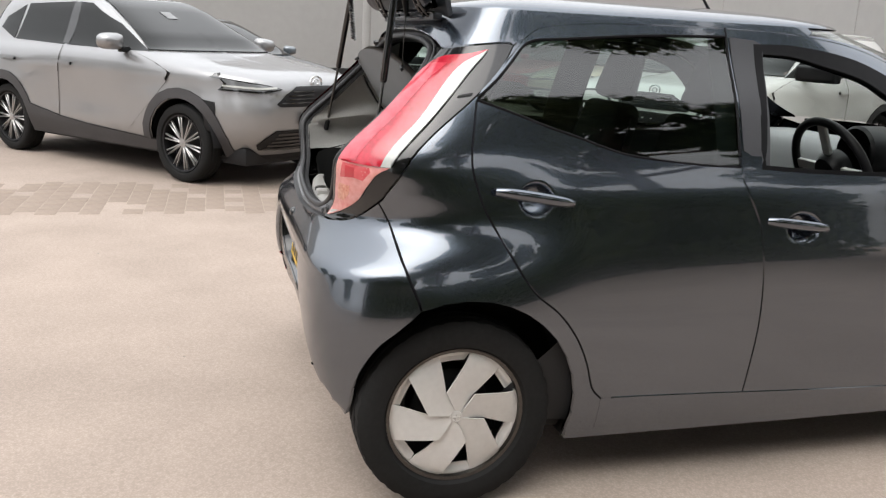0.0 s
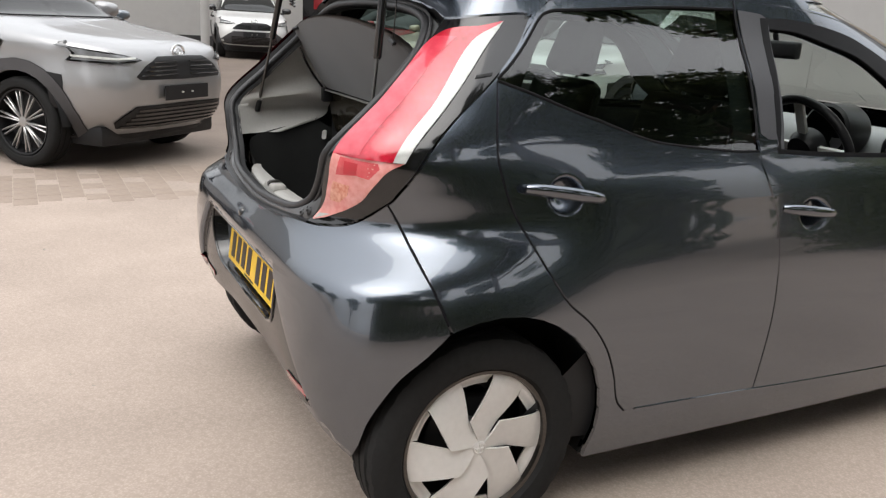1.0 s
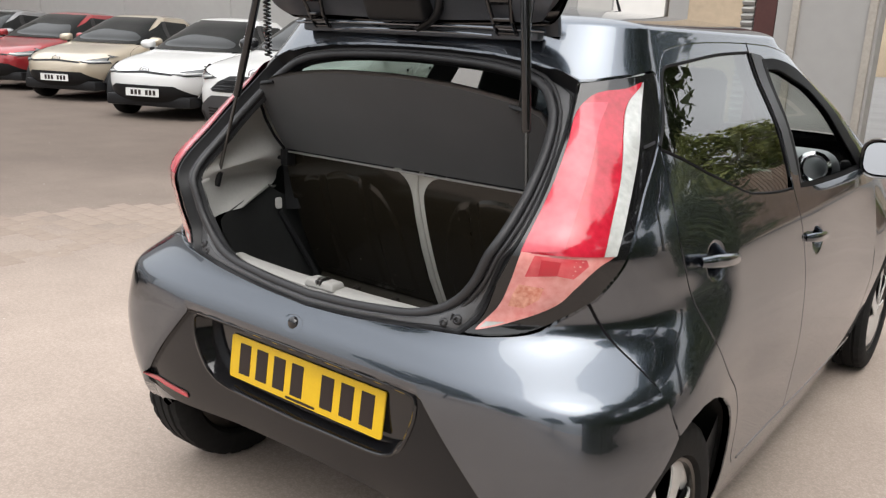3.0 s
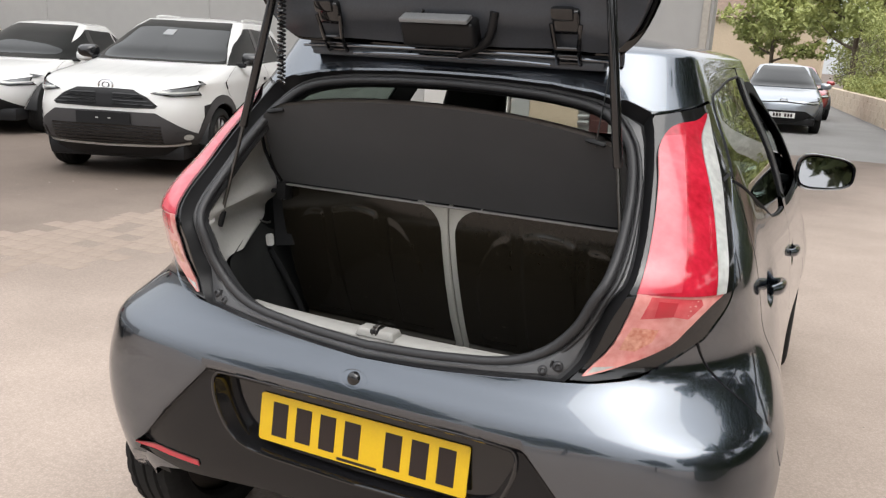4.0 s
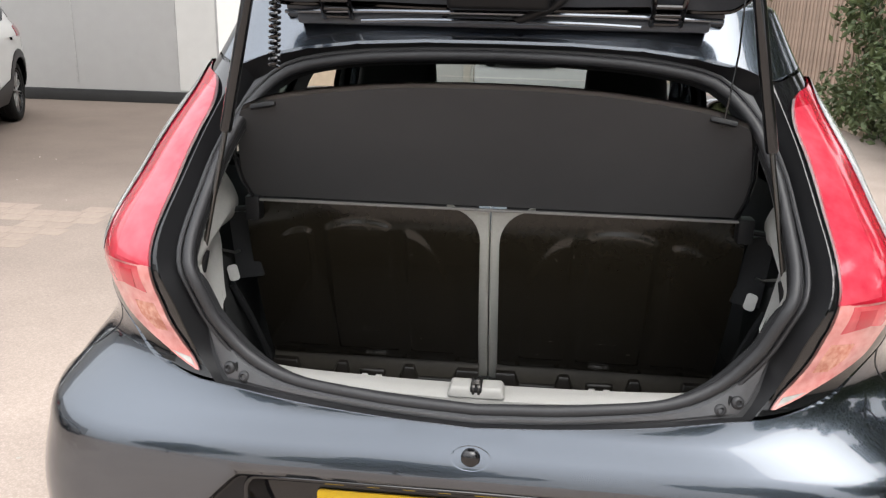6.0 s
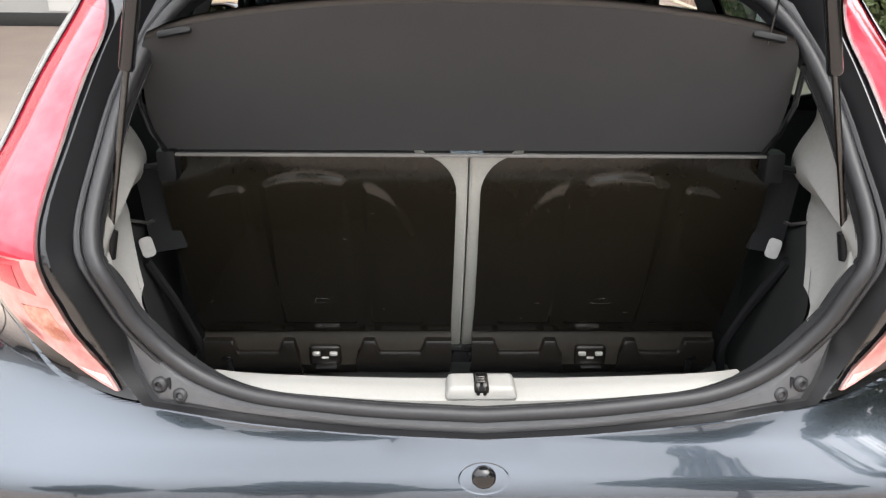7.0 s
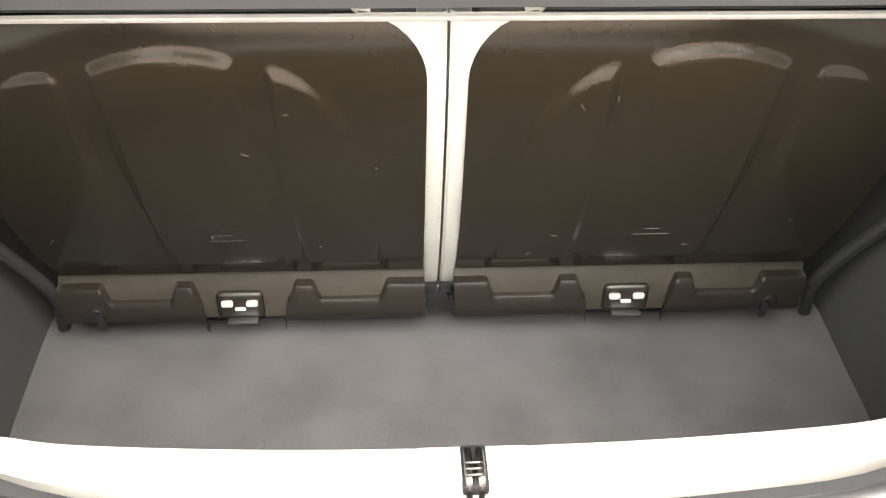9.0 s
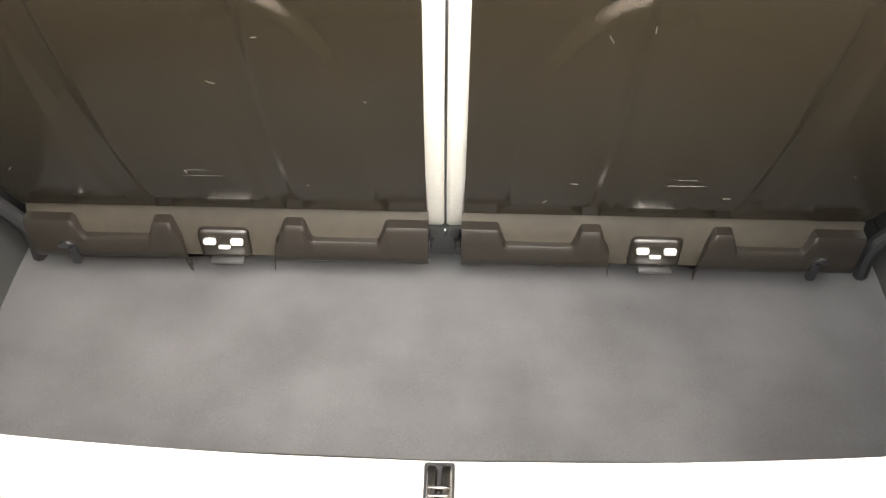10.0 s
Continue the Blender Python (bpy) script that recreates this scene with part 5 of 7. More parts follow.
def seat_back(mid, x_in, x_out):
    s = 1 if mid > 0 else -1
    back = thing("rear_seat_back", "", "")
    back.parent = hatch
    out = [(x_out, 0.612), (x_in + s * 0.002, 0.612), (x_in, 0.925)]
    out += [(x_in + s * (0.062 - 0.062 * math.cos(a)), 0.940 + 0.062 * math.sin(a)) for a in [k * math.pi / 16 for k in range(9)]]
    out += [(x_out - s * 0.03, 1.002), (x_out - s * 0.01, 0.994), (x_out, 0.97)]
    panel("back_shell", SEAT, out, SEAT_SHELL, back, res=0.0048, depth=0.012, gap=0, relief=seat_press(mid), label="scuffed black plastic seat back")
    xa, xb = min(x_in, x_out), max(x_in, x_out)
    # lower hinge strip with scalloped pads
    cols, pads = [], {True: [], False: []}
    n = 150
    for k in range(n + 1):
        x = xa + (xb - xa) * k / n
        d = s * (x - mid)
        tall = max(step(d, 0.173, 0.185), step(-d, 0.180, 0.192), step(0.021 - abs(d - 0.076), 0, 0.012), step(0.022 - abs(d + 0.081), 0, 0.012))
        cols.append([Vector((x, 0.200, 0.624)), Vector((x, 0.194, 0.606)), Vector((x, 0.191, 0.598)), Vector((x, 0.183, 0.572)), Vector((x, 0.184, 0.538)), Vector((x, 0.240, 0.486))])
        if abs(d) > 0.050:
            top_ = 0.569 + 0.024 * tall - 0.05 * step(0.058 - abs(d), 0, 0.008)
            back_y = 0.183 + 0.008 * (top_ - 0.572) / 0.026
            pads[d > 0].append([Vector((x, back_y + 0.002, top_ + 0.003)), Vector((x, 0.177, top_ + 0.001)), Vector((x, 0.174, top_ - 0.004)), Vector((x, 0.174, 0.552 - 0.02 * (top_ < 0.55))), Vector((x, 0.175, 0.541 - 0.02 * (top_ < 0.55))), Vector((x, 0.181, 0.534)), Vector((x, 0.238, 0.488))])
    for run in pads.values():
        bm = loft_bm(run, closed=False)
        bmesh.ops.recalc_face_normals(bm, faces=bm.faces)
        part("hinge_pad", bm, HINGE_PLASTIC, back, "dull black scalloped hinge pad")
    bm = loft_bm(cols, closed=False)
    bmesh.ops.recalc_face_normals(bm, faces=bm.faces)
    part("hinge_strip", bm, HINGE_LEDGE, back, "faded brown-grey hinge ledge")
    cush = [[SEAT.at(x, z, -o) for x, z in ((xa + 0.01, 0.60), (xb - 0.01, 0.60), (xb - 0.01, 0.99), (xa + 0.01, 0.99))] for o in (0.008, 0.10)]
    bm = loft_bm(cush)
    bm.faces.new([v for v in bm.verts][4:8])
    part("cushion", bm, FABRIC, back)
    # fold-down bracket
    cx = mid + (-0.006 if mid < 0 else 0.0)
    part("bracket", join_bm(box_bm((0.062, 0.012, 0.044), (cx, 0.184, 0.560), 0.009, 3)), HINGE_PLASTIC, back)
    for d in (-0.0165, 0.0165):
        part("bracket_lug", box_bm((0.0155, 0.008, 0.0085), (cx + d, 0.1755, 0.567), 0.0036, 3), SILVER_PLASTIC, back, "bright silvery bracket lug")
    part("bracket_bar", box_bm((0.014, 0.006, 0.0035), (cx, 0.177, 0.5575), 0.0012), SILVER_PLASTIC, back, "bright silvery bracket bar")
    part("bracket_foot", box_bm((0.04, 0.012, 0.004), (cx + 0.002, 0.173, 0.540), 0.0015), STEEL, back)
    hx = x_out - s * 0.042
    part("belt_hook", join_bm(tube_bm([(hx, 0.186, 0.556), (hx, 0.174, 0.552)], 0.012, 12), box_bm((0.012, 0.010, 0.030), (hx - s * 0.006, 0.176, 0.542), 0.004)), BLACK_GLOSS, back)
    # small scuffs and two worn moulded marks
    pressed = seat_press(mid)
    for k in range(6):
        x, z, a, ln = rng_boot.uniform(xa + 0.03, xb - 0.03), rng_boot.uniform(0.64, 0.93), rng_boot.uniform(0, 3.1), rng_boot.uniform(0.001, 0.0045)
        ends = [(x - ln * math.cos(a), z - ln * math.sin(a)), (x, z), (x + ln * math.cos(a), z + ln * math.sin(a))]
        part("scuff", tube_bm([SEAT.at(u, v, pressed(u, v) + 0.0002) for u, v in ends], 0.0004, 5), SCUFF, back, "pale scratch")
    for dx, dz, w in ((0.0, 0.0, 0.020), (0.002, -0.012, 0.042)):
        ends = [(mid + dx - w / 2, 0.715 + dz), (mid + dx, 0.715 + dz), (mid + dx + w / 2, 0.715 + dz)]
        part("moulded_mark", tube_bm([SEAT.at(u, v, pressed(u, v) - 0.0005) for u, v in ends], 0.0009, 6), SEAT_SHELL, back)
    return back


seat_back(-0.265, -0.024, -0.505)
seat_back(0.250, 0.016, 0.492)
strip = thing("seat_gap_foam", "", "")
strip.parent = hatch
for sg in (-1, 1):
    rings = []
    for z in [0.56, 0.62, 0.70, 0.80, 0.88, 0.92, 0.945, 0.96, 0.975, 0.985, 0.995, 1.003]:
        half = 0.024 + 0.010 * step(z, 0.62, 0.92) + 0.055 * max(0.0, (z - 0.925) / 0.078) ** 2
        line = ((0.0015, -0.03), (0.0015, -0.006), (0.005, -0.003), (half - 0.004, -0.003), (half, -0.007), (half, -0.03))
        rings.append([SEAT.at(-0.004 + sg * x, z, o) for x, o in line])
    bm = loft_bm(rings, closed=False)
    bmesh.ops.recalc_face_normals(bm, faces=bm.faces)
    part("foam_edge", bm, FOAM, strip, "pale cream seat foam edge")
part("centre_latch", join_bm(box_bm((0.05, 0.02, 0.03), (-0.006, 0.205, 0.55), 0.006), *[tube_bm([(-0.006 + d, 0.192, 0.556), (-0.006 + d, 0.18, 0.556)], 0.006, 10) for d in (-0.02, 0.02)]), BLACK_GLOSS, strip)
part("edge_rail", box_bm((0.965, 0.010, 0.005), (-0.012, 0.022, 1.0125), 0.002), RAIL_PLASTIC, strip, "grey edge rail")

# ---- parcel shelf, tipped up ----
shelf_m = Matrix(((1, 0, 0, -0.010), (0, -0.545, -0.838, 0.030), (0, 0.838, -0.545, 1.018), (0, 0, 0, 1)))
SHELF = Flat(shelf_m, lambda x, q: 0.004 * math.sin(q * 9) + 0.0012 * noise.noise((x * 6, q * 6, 1)))
shelf_out = spline([(-0.482, 0.0), (0.0, 0.0), (0.482, 0.0)], 8)[:-1] + spline([(0.482, 0.0), (0.478, 0.09), (0.455, 0.205), (0.43, 0.232), (0.36, 0.257), (0.19, 0.283), (0.0, 0.290), (-0.19, 0.283), (-0.36, 0.257), (-0.43, 0.232), (-0.455, 0.205), (-0.478, 0.09), (-0.482, 0.0)], 6)[:-1]
shelf = panel("parcel_shelf", SHELF, shelf_out, SHELF_FELT, hatch, res=0.02, depth=0.018, gap=0, label="black felt parcel shelf tipped up")
for sx in (1, -1):
    q = SHELF.at(0.40 * sx, 0.242, 0.004)
    part("shelf_clip", box_bm((0.046, 0.010, 0.010), q, 0.004, 2, m=Matrix.Rotation(radians(-30), 4, "X") @ Matrix.Rotation(radians(12 * sx), 4, "Y")), BLACK_PLASTIC, shelf)
    part("shelf_strap", tube_bm([SHELF.at(0.466 * sx, 0.195, 0.006), SHELF.at(0.478 * sx, 0.12, 0.012), SHELF.at(0.477 * sx, 0.06, 0.014), SHELF.at(0.470 * sx, 0.012, 0.012)], 0.0045, 6), BLACK_GLOSS, shelf)

part("shelf_cord", tube_bm([SHELF.at(0.40, 0.232, 0.008), Vector((0.402, -0.105, 1.33)), Vector((0.404, -0.095, 1.44))], 0.0016, 6), BLACK_GLOSS, shelf, "thin black lift cord")

# ---- tailgate, swung up ----
HINGE = Vector((0, 0.03, 1.392))
swing = Matrix.Translation(HINGE) @ Matrix.Rotation(radians(-116), 4, "X") @ Matrix.Translation(-HINGE)
gate = thing("tailgate", "", "", group="")
gate.parent = hatch
gate_out = spline([(0.0, 0.738), (0.2, 0.748), (0.33, 0.765), (0.366, 0.82), (0.40, 0.92), (0.45, 1.05), (0.468, 1.16), (0.480, 1.27), (0.455, 1.335), (0.40, 1.36), (0.2, 1.375), (0.0, 1.378)], 5)
gate_full = thin_out(gate_out + mirror(gate_out)[::-1][1:-1], 0.004)
g1 = panel("glass", S, gate_full, BLACK_GLOSS, gate, off=0.004, depth=0.012, res=0.05, label="black glass tailgate")
g2 = panel("inner_frame", S, inset(gate_full, 0.014), GATE_PLASTIC, gate, off=-0.020, depth=-0.02, res=0.035, relief=lambda p, z: -0.010 * bell(abs(p), 0.38, 0.05) - 0.012 * bell(z, 1.31, 0.025))
brake = box_bm((0.180, 0.050, 0.062), (0.0, 0.0, 0.0), 0.012, 3)
brake.transform(Matrix.Translation((0, 0.006, 1.300)) @ Matrix.Rotation(radians(-38), 4, "X"))
g3 = part("brake_lamp_housing", brake, BLACK_PLASTIC, gate)
for ob in (g1, g2, g3):
    ob.data.transform(swing)
for sx in (1, -1):
    hx = 0.292 * sx
    loop = join_bm(*[tube_bm([(hx + d, 0.035, 1.384), (hx + d, -0.008, 1.402), (hx + d, -0.030, 1.430), (hx + d * 1.3, -0.052, 1.480)], 0.0052, 8) for d in (-0.025, 0.025)],
                   *[tube_bm([(hx - 0.027, y, z), (hx + 0.027, y, z)], 0.0045, 8) for y, z in ((-0.006, 1.402), (-0.019, 1.416), (-0.030, 1.430))],
                   box_bm((0.062, 0.026, 0.056), (hx, -0.046, 1.487), 0.012, 3, m=Matrix.Rotation(radians(25), 4, "X")), box_bm((0.05, 0.02, 0.03), (hx - 0.006, -0.062, 1.500), 0.008, 2, m=Matrix.Rotation(radians(25), 4, "X")))
    part("hinge", loop, BLACK_GLOSS, gate, "black steel hinge")
    a, b, c = Vector((0.4985 * sx, -0.21, 0.948)), Vector((0.456 * sx, -0.173, 1.182)), Vector((0.372 * sx, -0.108, 1.655))
    strut = part("gas_strut", tube_bm([b - (c - b) * 0.01, b, c], [0.008, 0.0105, 0.0105], 14), BLACK_GLOSS, gate, "black gas strut")
    part("rod", tube_bm([a, b], 0.0046, 10), DARK_STEEL, strut)
    part("ball_socket", tube_bm([a + (a - b) * 0.06, a - (a - b) * 0.10], 0.010, 10), BLACK_PLASTIC, strut)
part("hinge_cover", box_bm((0.80, 0.018, 0.085), (0, 0.034, 1.440), 0.006, m=Matrix.Rotation(radians(14), 4, "X")), GATE_PLASTIC, gate)
part("scuttle_trim", box_bm((0.74, 0.03, 0.022), (0, 0.012, 1.398), 0.008), GATE_PLASTIC, gate)
for z, y, w in ((1.4125, -0.012, 0.78), (1.3985, -0.008, 0.50)):
    part("trim_rail", tube_bm(spline([(-w / 2, y + 0.006, z - 0.004), (-w / 4, y, z), (w / 4, y, z), (w / 2, y + 0.006, z - 0.004)], 4), 0.0042, 8), GREY_PAINT, gate)
# the lens's pale grey stands for the bright reflection on its top
part("brake_lamp_lens", box_bm((0.165, 0.034, 0.010), (0.002, -0.079, 1.480), 0.003, m=Matrix.Rotation(radians(26), 4, "X")), DASH, gate, "high-level brake lamp lens, grey for the light it reflects")
part("washer_hose", tube_bm(spline([(-0.10, 0.0, 1.402), (-0.075, -0.02, 1.43), (-0.045, -0.045, 1.50)], 5), 0.004, 8), BLACK_GLOSS, gate)
part("wiring_boot", tube_bm(spline([(0.025, -0.004, 1.400), (0.06, -0.012, 1.412), (0.11, -0.03, 1.44), (0.128, -0.045, 1.50)], 5), [0.006, 0.008, 0.010, 0.010, 0.010, 0.010, 0.010, 0.010, 0.010, 0.010, 0.010, 0.010, 0.010, 0.010, 0.010, 0.010], 10), BLACK_PLASTIC, gate)
coil = []
for k in range(420):
    t = k / 419
    q = Vector((-0.380, -0.128, 1.285)).lerp(Vector((-0.352, -0.165, 1.62)), t)
    a = t * 2 * math.pi * 36
    coil.append(q + Vector((math.cos(a) * 0.0085, math.sin(a) * 0.0085, 0)))
part("coiled_cable", tube_bm(coil, 0.0028, 5), BLACK_GLOSS, gate, "black coiled cable")

lowered = Matrix.Translation((0, -0.012, -0.030))
for ob in gate.children:
    if ob.name.split(".")[0] not in ("gas_strut", "coiled_cable"):
        ob.data.transform(lowered)

# ---- cabin ----
def front_seat(x):
    s = thing("front_seat", "", "")
    s.parent = hatch
    t = Matrix.Translation((x, 0.82, 0.62)) @ Matrix.Rotation(radians(-16), 4, "X")
    part("backrest", box_bm((0.46, 0.13, 0.62), (0, 0, 0.18), 0.055, 4, taper=(0.82, 0.75)), FABRIC, s).matrix_basis = t
    part("headrest", box_bm((0.25, 0.10, 0.20), (0, -0.01, 0.60), 0.045, 4, taper=(0.86, 0.8)), FABRIC, s).matrix_basis = t
    part("cushion", box_bm((0.48, 0.50, 0.14), (x, 1.05, 0.46), 0.05, 3), FABRIC, s)
    for d in (-0.05, 0.05):
        part("headrest_post", tube_bm([(d, 0, 0.46), (d, 0, 0.54)], 0.007, 8), STEEL, s).matrix_basis = t


front_seat(-0.345)
front_seat(0.335)
dash = part("dashboard", box_bm((1.26, 0.46, 0.24), (0, 1.86, 0.865), 0.09, 4, taper=(0.95, 0.75)), DASH, hatch, "grey plastic dashboard")
part("instrument_hood", join_bm(lathe_bm([(-0.11, 0.085), (-0.10, 0.095), (0.0, 0.095), (0.03, 0.08), (0.03, 0.001)], 28)), BLACK_PLASTIC, dash).matrix_basis = pose(0.36, 1.66, 0.985, 0, 0, 90)
for vx in (0.585, -0.585):
    part("air_vent", lathe_bm([(0.0, 0.04), (0.012, 0.06), (0.02, 0.065), (0.03, 0.055), (0.02, 0.045), (0.0, 0.04)], 24), CHROME, dash).matrix_basis = pose(vx, 1.66, 0.945, 0, 0, -90)
wheel_m = pose(0.36, 1.47, 0.925, 24, 0, 0)
ring_pts = [(0.182 * math.cos(a), 0, 0.182 * math.sin(a)) for a in [k * 2 * math.pi / 40 for k in range(40)]]
steer = part("steering_wheel", tube_bm(ring_pts, 0.0155, 10, closed=True), BLACK_PLASTIC, hatch, "black steering wheel with silver spokes")
steer.matrix_basis = wheel_m
part("boss", join_bm(lathe_bm([(-0.03, 0.001), (-0.028, 0.05), (0.0, 0.065), (0.04, 0.06), (0.05, 0.001)], 24)), BLACK_PLASTIC, steer).matrix_basis = pose(0, 0, 0, 0, 0, 90)
for a in (0, 180, 270):
    part("spoke", box_bm((0.125, 0.016, 0.036), (0.115, 0.0, 0), 0.006), SILVER_PLASTIC, steer).matrix_basis = pose(0, 0, 0, 0, a, 0)
rear_view = part("interior_mirror", box_bm((0.235, 0.035, 0.065), (0.0, 1.645, 1.243), 0.014, 3), BLACK_PLASTIC, hatch, "black interior mirror")
part("stalk", tube_bm([(0.0, 1.655, 1.26), (0.0, 1.63, 1.33)], 0.01, 8), BLACK_PLASTIC, rear_view)
part("cabin_floor", box_bm((1.36, 2.1, 0.04), (0, 1.25, 0.27), 0.01), CARPET, hatch)

# ---- parked cars ----
def px_of(skin, x, z):
    """The p on the front rounding at which the right half has that x."""
    lo, hi = skin.side, skin.end
    for _ in range(34):
        mid = (lo + hi) / 2
        lo, hi = (mid, hi) if skin.at(mid, z).x > x else (lo, mid)
    return (lo + hi) / 2


def suv_swell(y, z):
    return 0.03 * bell(z, 0.62, 0.30) * (bell(y, 0.0, 0.55) + bell(y, 2.56, 0.6)) - 0.02 * bell(z, 0.62, 0.2) * bell(y, 1.3, 0.7)


SUV = Skin(
    half_width=[(0.25, 0.80), (0.4, 0.855), (0.6, 0.865), (0.8, 0.864), (0.95, 0.858), (1.03, 0.83), (1.1, 0.785), (1.3, 0.70), (1.5, 0.61), (1.56, 0.56)],
    rear=[(0.25, -0.68), (0.4, -0.77), (0.7, -0.80), (0.95, -0.78), (1.1, -0.70), (1.3, -0.58), (1.5, -0.42), (1.56, -0.34)],
    front=[(0.25, 3.20), (0.4, 3.33), (0.6, 3.38), (0.75, 3.375), (0.86, 3.34), (0.925, 3.25), (0.965, 3.06), (1.0, 2.78), (1.035, 2.48), (1.075, 2.24), (1.2, 1.96), (1.35, 1.62), (1.5, 1.24), (1.56, 1.0)],
    square=[(0.25, 4.5), (0.6, 5.0), (1.0, 4.6), (1.3, 4.2), (1.56, 3.5)],
    square_front=[(0.25, 4.6), (0.6, 5.2), (0.9, 5.0), (1.05, 6.5), (1.3, 5.5), (1.56, 4.5)],
    yc=0.2, yf=0.9, swell=suv_swell)

HATCH_B = Skin(
    half_width=[(0.2, 0.78), (0.4, 0.84), (0.6, 0.855), (0.8, 0.84), (0.92, 0.80), (1.0, 0.755), (1.2, 0.66), (1.38, 0.57), (1.44, 0.52)],
    rear=[(0.2, -0.55), (0.4, -0.68), (0.7, -0.70), (0.9, -0.66), (1.1, -0.52), (1.3, -0.34), (1.44, -0.1)],
    front=[(0.2, 3.15), (0.35, 3.27), (0.55, 3.30), (0.68, 3.25), (0.76, 3.12), (0.83, 2.85), (0.88, 2.55), (0.92, 2.25), (0.97, 2.05), (1.1, 1.78), (1.25, 1.42), (1.38, 1.05), (1.44, 0.8)],
    square=[(0.2, 4.0), (0.6, 4.6), (1.0, 4.0), (1.44, 3.2)],
    square_front=[(0.2, 4.0), (0.6, 4.4), (0.85, 4.4), (1.0, 5.0), (1.25, 3.6), (1.44, 2.8)],
    yc=0.2, yf=0.75, swell=suv_swell)


def alloy_wheel(parent, r, rim, spokes, width=0.21):
    w = thing("wheel", "", "")
    w.parent = parent
    part("tyre", tyre_bm(r, width, rim + 0.004, 24), RUBBER, w)
    part("rim", lathe_bm([(-0.08, rim * 0.8), (-0.07, rim), (0.0, rim - 0.02), (0.085, rim), (0.092, rim), (0.088, rim - 0.012), (0.03, rim - 0.022), (-0.01, rim - 0.03), (-0.01, 0.001)], 40), BLACK_PLASTIC, w)
    bms = []
    for k in range(2 * spokes):
        a = 2 * math.pi * (k // 2 + 0.5) / spokes + (0.085 if k % 2 else -0.085)
        b = box_bm((0.025, 0.014, rim - 0.04), (0.068, 0, (rim - 0.01) / 2 + 0.012), 0.005, 1, taper=(1.0, 0.9))
        b.transform(Matrix.Rotation(a, 4, "X"))
        bms.append(b)
    bms.append(lathe_bm([(0.06, 0.045), (0.082, 0.035), (0.085, 0.001)], 20))
    part("spokes", join_bm(*bms), ALLOY, w, "machined alloy spokes")
    return w


